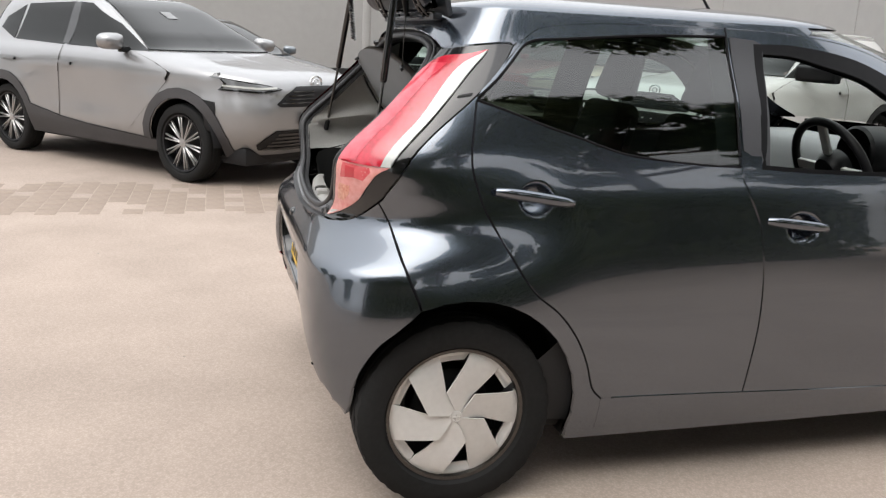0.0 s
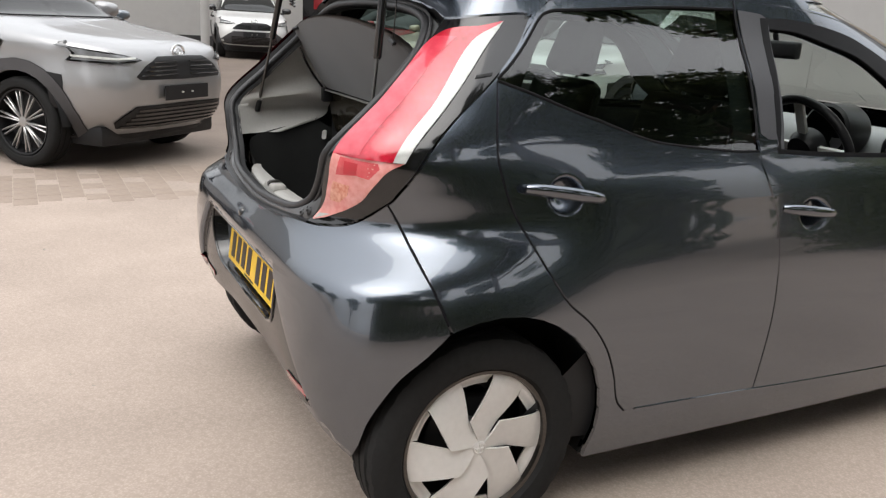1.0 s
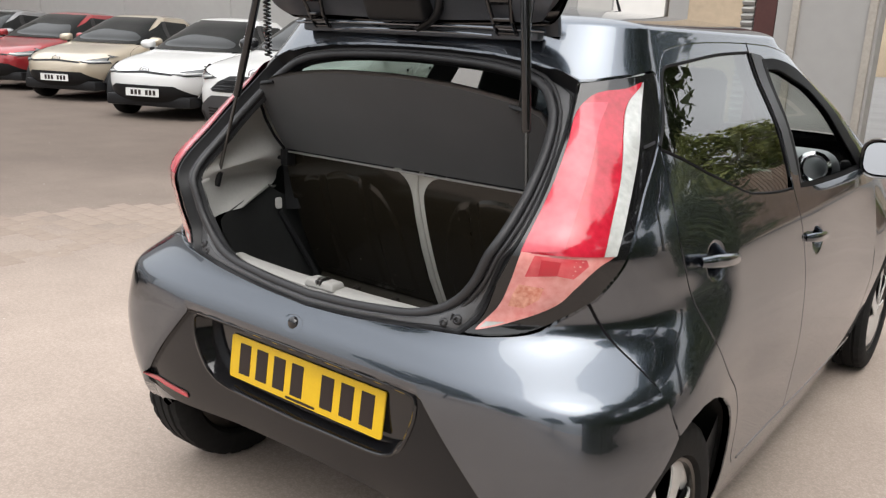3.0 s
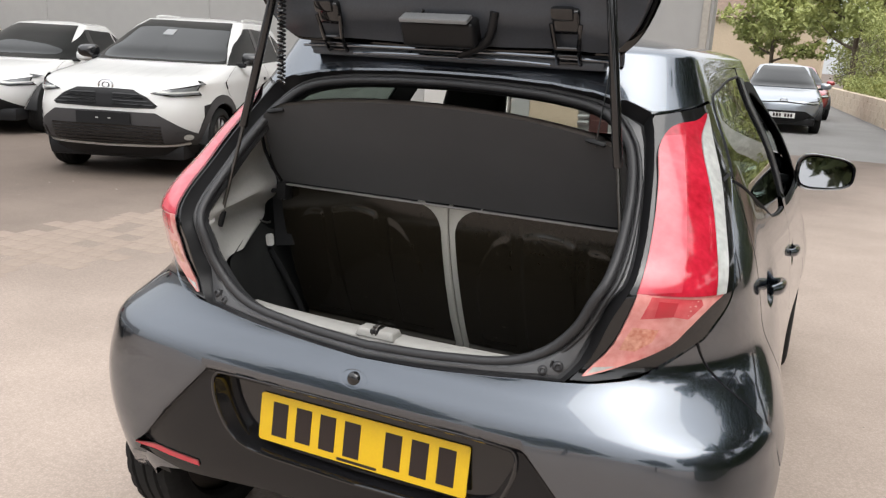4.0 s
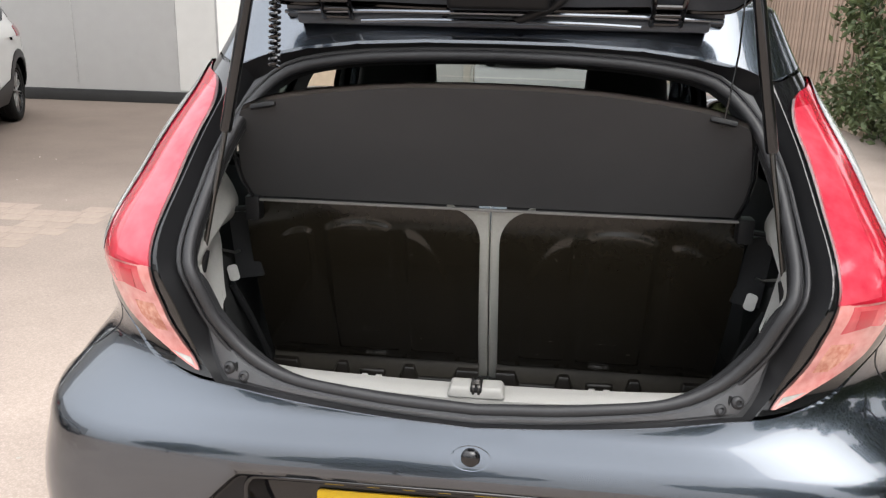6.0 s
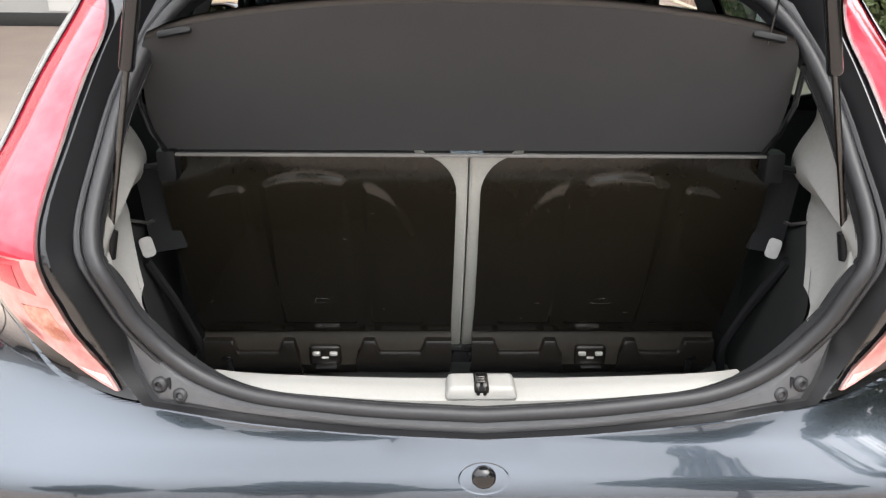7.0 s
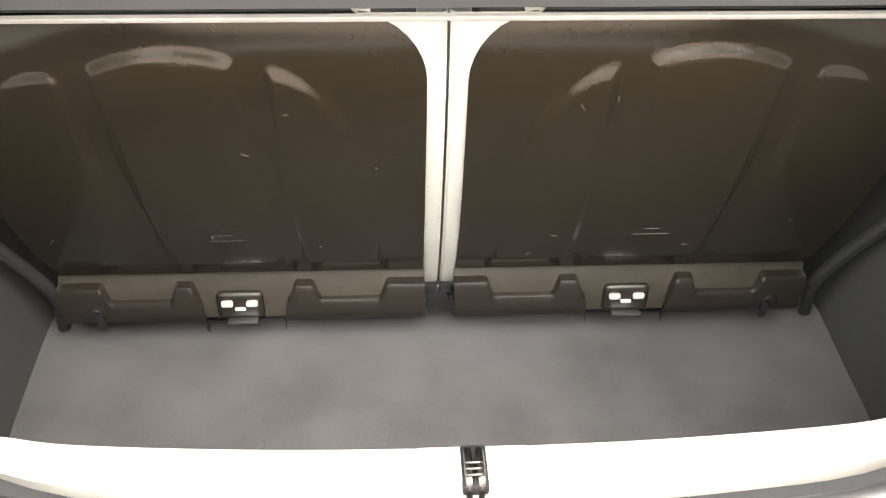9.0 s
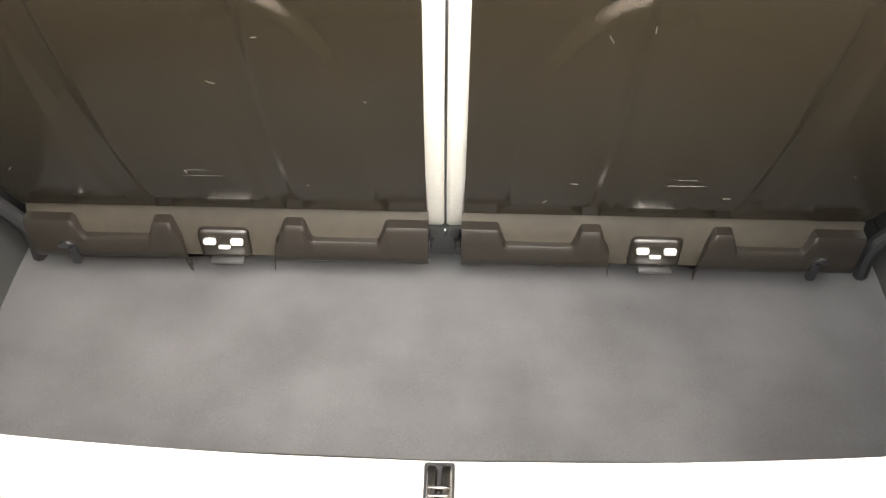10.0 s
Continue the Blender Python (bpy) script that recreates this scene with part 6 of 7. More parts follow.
def parked_car(skin, name, label, m, coat, belt, top, axle, r_wheel, suv=True, dark_roof=False, plate="blank", spokes=10):
    car = thing(name, label, "car", group="parked cars")
    clad = CLAD if suv else coat
    low = 0.235
    zarch = r_wheel

    def f(y, z):
        return (skin.p(y, z), z)

    def fx(x, z):
        return (px_of(skin, x, z), z)
    ra = r_wheel + 0.05
    sl = 0.30 if suv else 0.24
    arch_r = circle_arch(skin, 0.0, zarch, ra, low, 14)
    arch_f = circle_arch(skin, axle, zarch, ra, low, 14)
    body_out = [(0.0, low), (arch_r[-1][0] - 0.02, low)] + arch_r[::-1] + [(arch_r[0][0] + 0.02, low), (arch_f[-1][0] - 0.02, low)] + arch_f[::-1] + [(arch_f[0][0] + 0.02, low), (skin.end, low), (skin.end, belt), (0.0, belt)]
    rows = [(q * 0.06 * skin.end, belt - 0.20 + k * 0.0105) for q in range(17) for k in range(20)]
    y_scr = skin.front(belt)
    y_top = skin.front(top)
    # windows in (y, z)
    zt = top - 0.07
    sill_z = belt + 0.012
    bp = 0.97 if suv else 0.92                    # where the middle pillar stands
    ws = [f(y_scr - 0.22, sill_z), f(bp, sill_z + 0.01), f(bp, zt), f(y_top + 0.10, zt - 0.01), f(y_top + (y_scr - y_top) * 0.45, belt + (zt - belt) * 0.55)]
    wr = [f(bp - 0.06, sill_z + 0.01), f(bp - 0.84, sill_z + 0.03), f(bp - 0.78, zt - 0.03), f(bp - 0.06, zt)]
    wq = [f(bp - 0.89, sill_z + 0.035), f(bp - 1.16, sill_z + 0.13), f(bp - 1.10, zt - 0.16), f(bp - 0.85, zt - 0.05)]
    ws_f = [fx(skin.w(belt) * 0.90, belt + 0.012), (skin.end, belt + 0.012), (skin.end, top - 0.02), fx(skin.w(top) * 0.86, top - 0.02)]
    rs = [(0.0, belt + 0.06), (0.60, belt + 0.06), (0.58, top - 0.08), (0.0, top - 0.06)]
    body = None
    for left in (False, True):
        b_ = panel("body_shell", skin, body_out, coat, car, left=left, res=0.05, depth=0.03, gap=0.0, extra=rows)
        body = body or b_
        panel("cabin_shell", skin, [(0.0, belt), (skin.end, belt), (skin.end, top), (0.0, top)], BLACK_GLOSS if dark_roof else coat, car, left=left, holes=[ws, wr, wq], res=0.06, depth=0.02, gap=0.0)
        for nm, w_ in (("front_side_window", ws), ("rear_side_window", wr), ("quarter_window", wq)):
            panel(nm, skin, inset(w_, -0.008), DARK_GLASS, car, left=left, off=0.004, depth=0.012, res=0.08, gap=0.0)
        panel("pillar_cover", skin, [f(bp - 0.075, sill_z + 0.012), f(bp + 0.015, sill_z + 0.012), f(bp + 0.015, zt), f(bp - 0.075, zt)], BLACK_GLOSS, car, left=left, off=0.007, depth=0.008, res=0.08, gap=0.0)
        # arch and sill cladding, door gaps, handles
        for aa, cy in ((arch_r, 0.0), (arch_f, axle)):
            outer = circle_arch(skin, cy, zarch, ra + (0.085 if suv else 0.012), low, 14)
            panel("wheel_arch_trim", skin, aa + outer[::-1], clad, car, left=left, off=0.010, depth=0.05, res=0.06, gap=0.0)
        panel("sill_trim", skin, [(arch_r[0][0], sl - 0.06), (arch_f[-1][0], sl - 0.06), (arch_f[-1][0], sl + 0.04), f(axle * 0.5, sl + 0.09), (arch_r[0][0], sl + (0.22 if suv else 0.09))], clad, car, left=left, off=0.012, depth=0.05, res=0.08, gap=0.0)
        for y in (bp - 0.10, 1.86):
            panel("door_gap", skin, [f(y, low + 0.14), f(y + 0.007, low + 0.14), f(y + 0.047, belt), f(y + 0.04, belt)], INK, car, left=left, off=0.005, depth=0.0, res=0.06, gap=0.0)
        for y in (bp - 0.94, bp - 0.06):
            panel("door_handle", skin, [f(y, belt - 0.13), f(y + 0.20, belt - 0.14), f(y + 0.20, belt - 0.165), f(y, belt - 0.155)], coat, car, left=left, off=0.030, depth=0.032, res=0.06, gap=0.0)
        # front: lamps, grilles, vents
        zb = belt - (0.155 if suv else 0.19)          # bonnet's leading edge
        w1 = skin.w(zb)
        yl = skin.front(zb) - 0.40
        headlamp = [fx(w1 * 0.50, zb - 0.090), fx(w1 * 0.70, zb - 0.118), fx(w1 * 0.90, zb - 0.108), f(yl + 0.14, zb - 0.055), f(yl + 0.03, zb + 0.012), f(yl + 0.08, zb + 0.024), fx(w1 * 0.90, zb - 0.004), fx(w1 * 0.66, zb - 0.052)]
        hl = panel("headlamp", skin, headlamp, BLACK_GLOSS, car, left=left, off=0.012, depth=0.03, res=0.03, gap=0.0, label="headlamp with clear lens")
        panel("lens", skin, inset(headlamp, 0.012), HEADLAMP, hl, left=left, off=0.017, depth=0.006, res=0.04, gap=0.0)
        panel("lamp_strip", skin, [fx(w1 * 0.56, zb - 0.086), fx(w1 * 0.70, zb - 0.094), fx(w1 * 0.88, zb - 0.078), fx(w1 * 0.88, zb - 0.064), fx(w1 * 0.70, zb - 0.080), fx(w1 * 0.56, zb - 0.074)], WHITE_LENS, hl, left=left, off=0.021, depth=0.006, res=0.04, gap=0.0)
        if suv:
            silver = coat is SILVER_PAINT
            grille = panel("upper_grille", skin, [(skin.end, zb - 0.062), fx(0.27, zb - 0.066), fx(0.40, zb - 0.125), fx(0.50, zb - 0.205), fx(0.47, zb - 0.228), (skin.end, zb - 0.236)], BLACK_PLASTIC, car, left=left, off=0.006, depth=0.02, res=0.05, gap=0.0)
            for k in range(4):
                z = zb - 0.098 - 0.031 * k
                wide = 0.32 + 0.045 * k
                panel("grille_bar", skin, [(skin.end - 0.12, z), fx(wide, z - 0.004), fx(wide + 0.01, z - 0.014), (skin.end - 0.12, z - 0.010)], BLACK_GLOSS, grille, left=left, off=0.015, depth=0.009, res=0.1, gap=0.0)
            if silver:
                mouth = [(skin.end, 0.500), fx(0.50, 0.495), fx(0.57, 0.43), fx(0.60, 0.37), fx(0.57, 0.335), (skin.end, 0.325)]
                panel("lower_lip", skin, [(skin.end, 0.275), fx(0.60, 0.275), fx(0.70, 0.25), fx(0.70, 0.24), (skin.end, 0.238)], BLACK_PLASTIC, car, left=left, off=0.006, depth=0.03, res=0.05, gap=0.0)
            else:
                mouth = [(skin.end, 0.655), fx(0.48, 0.650), fx(0.60, 0.575), fx(0.70, 0.50), fx(0.76, 0.45), fx(0.76, 0.35), (skin.end, 0.325)]
                panel("lower_lip", skin, [(skin.end, 0.315), fx(0.76, 0.335), f(yl + 0.0, 0.34), f(yl + 0.0, 0.245), (skin.end, 0.238)], BLACK_PLASTIC, car, left=left, off=0.016, depth=0.03, res=0.05, gap=0.0)
                panel("skid_strip", skin, [(skin.end, 0.352), fx(0.60, 0.366), fx(0.70, 0.38), fx(0.70, 0.362), fx(0.60, 0.344), (skin.end, 0.330)], GREY_METAL, car, left=left, off=0.027, depth=0.012, res=0.1, gap=0.0, label="pale grey skid strip")
                fog = panel("fog_lamp_surround", skin, [fx(0.63, 0.475), fx(0.75, 0.465), fx(0.755, 0.40), fx(0.62, 0.385)], CLAD, car, left=left, off=0.024, depth=0.01, res=0.06, gap=0.0)
                panel("fog_lamp", skin, ellipse(px_of(skin, 0.70, 0.43), 0.43, 0.040, 0.026, 14), WHITE_LENS, fog, left=left, off=0.030, depth=0.008, res=0.06, gap=0.0, label="clear round fog lamp")
            low_grille = panel("lower_grille", skin, mouth, BLACK_PLASTIC if silver else CLAD, car, left=left, off=0.015, depth=0.03, res=0.05, gap=0.0)
            for k in range(5 if silver else 6):
                z = (0.475 if silver else 0.53) - 0.030 * k
                wide = (0.48 + 0.018 * k) if silver else 0.52
                panel("grille_bar", skin, [(skin.end, z), fx(wide, z), fx(wide, z - 0.013), (skin.end, z - 0.013)], BLACK_GLOSS, low_grille, left=left, off=0.024, depth=0.01, res=0.1, gap=0.0)
            panel("bumper_vent", skin, [fx(0.835, 0.735), fx(0.798, 0.712), fx(0.803, 0.60), fx(0.79, 0.46), fx(0.818, 0.48), fx(0.828, 0.60)], BLACK_PLASTIC, car, left=left, off=0.006, depth=0.012, res=0.06, gap=0.0)
        else:
            panel("lower_grille", skin, [(skin.end, 0.49), fx(0.46, 0.49), fx(0.70, 0.34), fx(0.72, 0.29), fx(0.60, 0.245), (skin.end, 0.235)], BLACK_PLASTIC, car, left=left, off=0.006, depth=0.02, res=0.06, gap=0.0)
            panel("upper_grille", skin, [(skin.end, zb - 0.06), fx(0.42, zb - 0.085), fx(0.45, zb - 0.11), (skin.end, zb - 0.09)], BLACK_PLASTIC, car, left=left, off=0.006, depth=0.01, res=0.06, gap=0.0)
        panel("rear_lamp", skin, [(0.45, belt - 0.12), (0.80, belt - 0.14), (0.78, belt - 0.03), (0.48, belt - 0.01)], RED_LENS, car, left=left, off=0.008, depth=0.02, res=0.06, gap=0.0)
    # screens
    for left in (False, True):
        panel("windscreen", skin, ws_f, DARK_GLASS, car, left=left, off=0.012, depth=0.0, res=0.07, gap=0.0)
        panel("rear_screen", skin, rs, DARK_GLASS, car, left=left, off=0.004, depth=0.01, res=0.08, gap=0.0)
    # roof
    ps = [skin.end * k / 40 for k in range(41)]
    contour = [skin.at(p, top) for p in ps] + [skin.at(-p, top) for p in ps[::-1][1:-1]]
    cy = (skin.front(top) + skin.rear(top)) / 2
    rings = [[Vector((q.x * g, cy + (q.y - cy) * g, top + 0.05 * (1 - g ** 2.4))) for q in contour] for g in (1.0, 0.96, 0.88, 0.7, 0.45, 0.15, 0.02)]
    part("roof", loft_bm(rings), BLACK_GLOSS if dark_roof else coat, car)
    if suv:
        for sg in (1, -1):
            rail = [Vector((sg * (skin.w(top) - 0.05), y, top + 0.028 + 0.016 * math.sin(math.pi * i / 8) ** 0.4)) for i, y in enumerate([skin.rear(top) + 0.25 + (skin.front(top) - skin.rear(top) - 0.45) * i / 8 for i in range(9)])]
            part("roof_rail", tube_bm(rail, 0.014, 8), coat, car)
        q0, q1 = skin.at(skin.end - 0.28, top - 0.13, 0.015), skin.at(skin.end - 0.06, top - 0.13, 0.015)
        q2, q3 = skin.at(skin.end - 0.28, top - 0.19, 0.015), skin.at(skin.end - 0.06, top - 0.19, 0.015)
        st = bmesh.new()
        st.faces.new([st.verts.new(q) for q in (q2, q3, q1, q0)])
        bmesh.ops.recalc_face_normals(st, faces=st.faces)
        bmesh.ops.solidify(st, geom=st.faces[:], thickness=0.002)
        part("windscreen_sticker", st, DASH, car, "pale grey sticker")
    # emblem, plate, mirrors, underside
    zb = belt - (0.155 if suv else 0.19)
    em = join_bm(lathe_bm([(0.0, 0.058), (0.012, 0.058), (0.014, 0.05), (0.008, 0.044), (0.0, 0.044)], 24), lathe_bm([(0.0, 0.028), (0.012, 0.028), (0.012, 0.02), (0.0, 0.02)], 20))
    em.transform(Matrix.Translation(skin.at(skin.end, zb - (0.035 if suv else 0.055), 0.004)) @ Matrix.Diagonal((1.35, 1, 1, 1)) @ Matrix.Rotation(radians(90), 4, "Z"))
    part("emblem", em, CHROME, car)
    zp = 0.59 if suv else 0.40
    q = skin.at(skin.end, zp, 0.030)
    pl = part("number_plate", plate_bm(rounded(0.52, 0.111, 0.005), 0.008, Matrix.Translation(q) @ Matrix.Rotation(math.pi, 4, "Z") @ Matrix.Rotation(radians(90), 4, "X")), BLACK_PLASTIC if plate == "blank" else WHITE_PLATE, car)
    for k, cx in enumerate((-0.19, -0.13, -0.07, 0.04, 0.10, 0.16) if plate != "blank" else (-0.06, 0.06)):
        part("plate_bar", plate_bm(rounded(0.042 if plate != "blank" else 0.028, 0.07 if plate != "blank" else 0.012, 0.004), 0.002, Matrix.Translation(q + Vector((cx, 0.008, 0))) @ Matrix.Rotation(math.pi, 4, "Z") @ Matrix.Rotation(radians(90), 4, "X")), INK if plate != "blank" else GREY_METAL, pl)
    for sg in (1, -1):
        my = y_scr - 0.42
        rings = []
        for dy, k in ((-0.055, 0.93), (-0.060, 1.0), (-0.02, 1.0), (0.03, 0.86), (0.06, 0.55), (0.07, 0.12)):
            rings.append([Vector((sg * (skin.w(belt) + 0.13 + 0.115 * k * math.copysign(abs(math.cos(a)) ** 0.65, math.cos(a))), my + dy, belt + 0.075 + 0.072 * k * math.copysign(abs(math.sin(a)) ** 0.65, math.sin(a)) * (1 - 0.15 * math.cos(a)))) for a in [2 * math.pi * i / 24 for i in range(24)]])
        mm = loft_bm(rings[::-1])
        mm.verts.ensure_lookup_table()
        mm.faces.new(mm.verts[-24:])
        mm.faces.new(mm.verts[:24])
        bmesh.ops.recalc_face_normals(mm, faces=mm.faces)
        mr = part("door_mirror", mm, BLACK_GLOSS if coat is WHITE_PAINT and suv else coat, car)
        part("arm", box_bm((0.10, 0.06, 0.05), (sg * (skin.w(belt) + 0.02), my + 0.01, belt + 0.01), 0.015), BLACK_PLASTIC, mr)
    part("underside", box_bm((1.35, axle + 1.2, 0.16), (0, axle / 2, low + 0.03), 0.04), BLACK_PLASTIC, car)
    for sx in (1, -1):
        for wy in (0.0, axle):
            bm = lathe_bm([(0.45 * sx, 0.05), (0.50 * sx, ra), (0.80 * sx, ra + 0.012), (0.83 * sx, ra)], 28)
            bmesh.ops.delete(bm, geom=[v for v in bm.verts if v.co.z < -0.05], context="VERTS")
            bm.transform(Matrix.Translation((0, wy, zarch)))
            part("wheel_housing", bm, BLACK_PLASTIC, car)
    w0 = alloy_wheel(car, r_wheel, r_wheel * 0.73, spokes)
    hw = skin.w(r_wheel) - 0.09
    w0.matrix_basis = pose(hw, 0, r_wheel)
    for x, y in ((hw, axle), (-hw, 0), (-hw, axle)):
        copy_thing(w0, Matrix.Translation((x, y, r_wheel)) @ (Matrix.Rotation(math.pi, 4, "Z") if x < 0 else Matrix()) @ Matrix.Rotation(0.4 + y, 4, "X"))
    car.matrix_basis = m
    return car


def facing(x, y, hx, hy):
    """A car whose rear axle's middle stands at x, y and which points along hx, hy."""
    return Matrix.Translation((x, y, 0)) @ Matrix.Rotation(math.atan2(-hx, hy), 4, "Z")


parked_car(SUV, "suv", "silver compact SUV with black wheel arch cladding", facing(-7.02, -2.03, 0.74, 0.673), SILVER_PAINT, 1.075, 1.545, 2.56, 0.335)
parked_car(SUV, "suv", "white compact SUV parked before the grey wall", facing(-6.58, 7.07, 0.362, -0.932), WHITE_PAINT, 1.075, 1.545, 2.56, 0.335)
for label, coat, x, y, hx, hy, plate in (
        ("white hatchback with a black lower grille and white plate", WHITE_PAINT, -10.5, 8.15, 0.40, -0.917, "white"),
        ("beige metallic hatchback parked in the row", BEIGE_PAINT, -13.7, 8.5, 0.42, -0.908, "white"),
        ("red hatchback parked in the row", RED_PAINT, -16.2, 8.5, 0.42, -0.908, "blank"),
        ("silver-grey hatchback at the row's end", SILVER_PAINT, -18.6, 8.2, 0.42, -0.908, "blank"),
        ("slate grey hatchback parked beyond the silver SUV", DARK_PAINT, -11.9, -1.3, 0.74, 0.673, "blank")):
    parked_car(HATCH_B, "hatchback", label, facing(x, y, hx, hy), coat, 0.935, 1.43, 2.60, 0.315, suv=False, plate=plate)
parked_car(SUV, "small_crossover", "white small crossover facing the yard", facing(-21.0, 4.75, 0.985, -0.17), WHITE_PAINT, 1.075, 1.545, 2.56, 0.335)
parked_car(HATCH_B, "hatchback", "pale blue hatchback standing on the lane", facing(-0.55, 20.9, 0.10, -0.995), BLUE_PAINT, 0.935, 1.43, 2.60, 0.315, suv=False, plate="white")
parked_car(HATCH_B, "hatchback", "red hatchback further down the lane", facing(-0.6, 26.5, 0.15, -0.99), RED_PAINT, 0.935, 1.43, 2.60, 0.315, suv=False)

# ---- hedge, fence, low wall, trees ----
LEAF = material("green_leaves", (0.075, 0.12, 0.03), rough=0.6, spread=0.5, grain=3, stain=0.7, second=((0.13, 0.165, 0.045), (0.46, 0.48, 0.17)))
LEAF_DARK = material("dark_green_leaves", (0.05, 0.075, 0.025), rough=0.6, spread=0.5, grain=2, stain=0.5, second=((0.034, 0.050, 0.021), (0.13, 0.165, 0.065)))
BARK = material("brown_bark", (0.11, 0.085, 0.06), rough=0.9, spread=0.4, grain=18, stain=4, bump=0.01)
PALE_BARK = material("pale_bark", (0.36, 0.33, 0.29), rough=0.8, spread=0.3, grain=14, stain=4, bump=0.006)
TIMBER = material("weathered_timber", (0.34, 0.245, 0.185), rough=0.85, spread=0.35, grain=9, stain=2, bump=0.003, per_piece=0.5)
STONE = material("buff_stone", (0.50, 0.41, 0.315), rough=0.9, spread=0.3, grain=14, stain=2.5, bump=0.006, per_piece=0.2)
rng = np.random.default_rng(7)


def leaf_mesh(name, centres, radii, count, size, mat, parent=None):
    """Many small folded leaves in clumps round the centres."""
    c = np.asarray(centres, float)
    r = np.asarray(radii, float)
    pick = rng.integers(0, len(c), count)
    d = rng.normal(size=(count, 3))
    d /= np.linalg.norm(d, axis=1)[:, None]
    rad = r[pick] * rng.uniform(0.55, 1.08, count)[:, None]
    pos = c[pick] + d * rad
    pos[:, 2] = np.maximum(pos[:, 2], 0.03)
    a = rng.normal(size=(count, 3)) + d * 0.3
    a /= np.linalg.norm(a, axis=1)[:, None]
    b = np.cross(a, rng.normal(size=(count, 3)))
    b /= np.linalg.norm(b, axis=1)[:, None]
    n = np.cross(a, b)
    s = size * rng.uniform(0.6, 1.4, count)[:, None]
    v = np.stack([pos - a * s, pos + b * s * 0.45 + n * s * 0.15, pos + a * s, pos - b * s * 0.45 + n * s * 0.15], 1).reshape(-1, 3)
    i = np.arange(count)[:, None] * 4
    me = bpy.data.meshes.new(name)
    me.from_pydata(v.tolist(), [], (i + np.array([0, 1, 2, 3])).tolist())
    me.materials.append(mat)
    ob = new(name, me)
    if parent:
        ob.parent = parent
    return ob


def tree(x, y, h, spread, label, mat=LEAF, leaves=5000, bark=BARK, size=0.13, base=0.28):
    t = thing("tree", label, "tree", group="trees round the yard")
    rings = [(0, 0, 0), (0.05, 0.02, h * 0.2), (0.0, 0.06, h * 0.45), (0.1, 0.0, h * 0.7), (0.05, 0.05, h * 0.95)]
    limbs = [tube_bm(spline(rings, 3), [h * 0.028 * (1 - 0.075 * k) for k in range(13)], 9)]
    cs, rs = [], []
    for k in range(9):
        a, z0 = k * 2.4, h * (base + 0.06 * k)
        ln = spread * (0.95 - 0.06 * k)
        end = (math.cos(a) * ln, math.sin(a) * ln, z0 + ln * 0.55)
        limbs.append(tube_bm(spline([(0.03, 0.03, z0), (end[0] * 0.5, end[1] * 0.5, z0 + ln * 0.2), end], 3), [h * 0.012 * (1 - 0.12 * j) for j in range(7)], 6))
        for j in range(3):
            cs.append((end[0] * (0.55 + 0.25 * j) + rng.normal() * 0.2, end[1] * (0.55 + 0.25 * j) + rng.normal() * 0.2, z0 + ln * (0.3 + 0.18 * j) + rng.normal() * 0.25))
            rs.append([spread * rng.uniform(0.22, 0.42)] * 2 + [spread * rng.uniform(0.16, 0.3)])
    cs += [(0, 0, h * 0.95), (0.3, 0.2, h * 0.8)]
    rs += [[spread * 0.4, spread * 0.4, spread * 0.35]] * 2
    part("trunk", join_bm(*limbs), bark, t)
    leaf_mesh("crown", cs, rs, leaves, size, mat, t)
    t.location = (x, y, 0)
    return t


# ivy hedge beside the yard
cs, rs = [], []
for k in range(150):
    y = rng.uniform(5.3, 9.4)
    z = rng.uniform(0.25, 2.0)
    cs.append((4.15 + rng.normal() * 0.22 + 0.12 * z - 0.05 * (9.4 - y), y, z))
    rs.append([rng.uniform(0.3, 0.5), rng.uniform(0.35, 0.6), rng.uniform(0.3, 0.5)])
tagged(leaf_mesh("hedge", cs, rs, 26000, 0.05, LEAF_DARK), "dense leafy green hedge beside the yard", "hedge", kind="stuff")
# shrubs on the bank behind the low wall and the fence
cs, rs = [], []
for k in range(190):
    t = rng.uniform(0, 1)
    y = 10 + 42 * t ** 1.4
    x = 4.5 - (y - 10) * 0.105
    cs.append((x + rng.uniform(0.15, 2.4), y, rng.uniform(0.75, 2.9 + 1.2 * rng.uniform())))
    rs.append([rng.uniform(0.5, 0.9)] * 3)
tagged(leaf_mesh("shrubs", cs[:110], rs[:110], 42000, 0.065, LEAF), "mixed green shrubs on the bank", "shrubs", kind="stuff")
tagged(leaf_mesh("shrubs", cs[110:], rs[110:], 26000, 0.065, material("dry_green_leaves", (0.12, 0.12, 0.06), rough=0.6, spread=0.5, grain=3, stain=0.7, second=((0.085, 0.085, 0.045), (0.27, 0.25, 0.13)))), "dull green and brown shrubs on the bank", "shrubs", kind="stuff")
WALL_LINE = [(2.78, 14.75), (2.66, 15.6), (2.41, 17.4), (2.10, 22.2), (0.90, 33.0), (0.50, 37.0)]
wall_x = curve1([(y, x) for x, y in WALL_LINE])
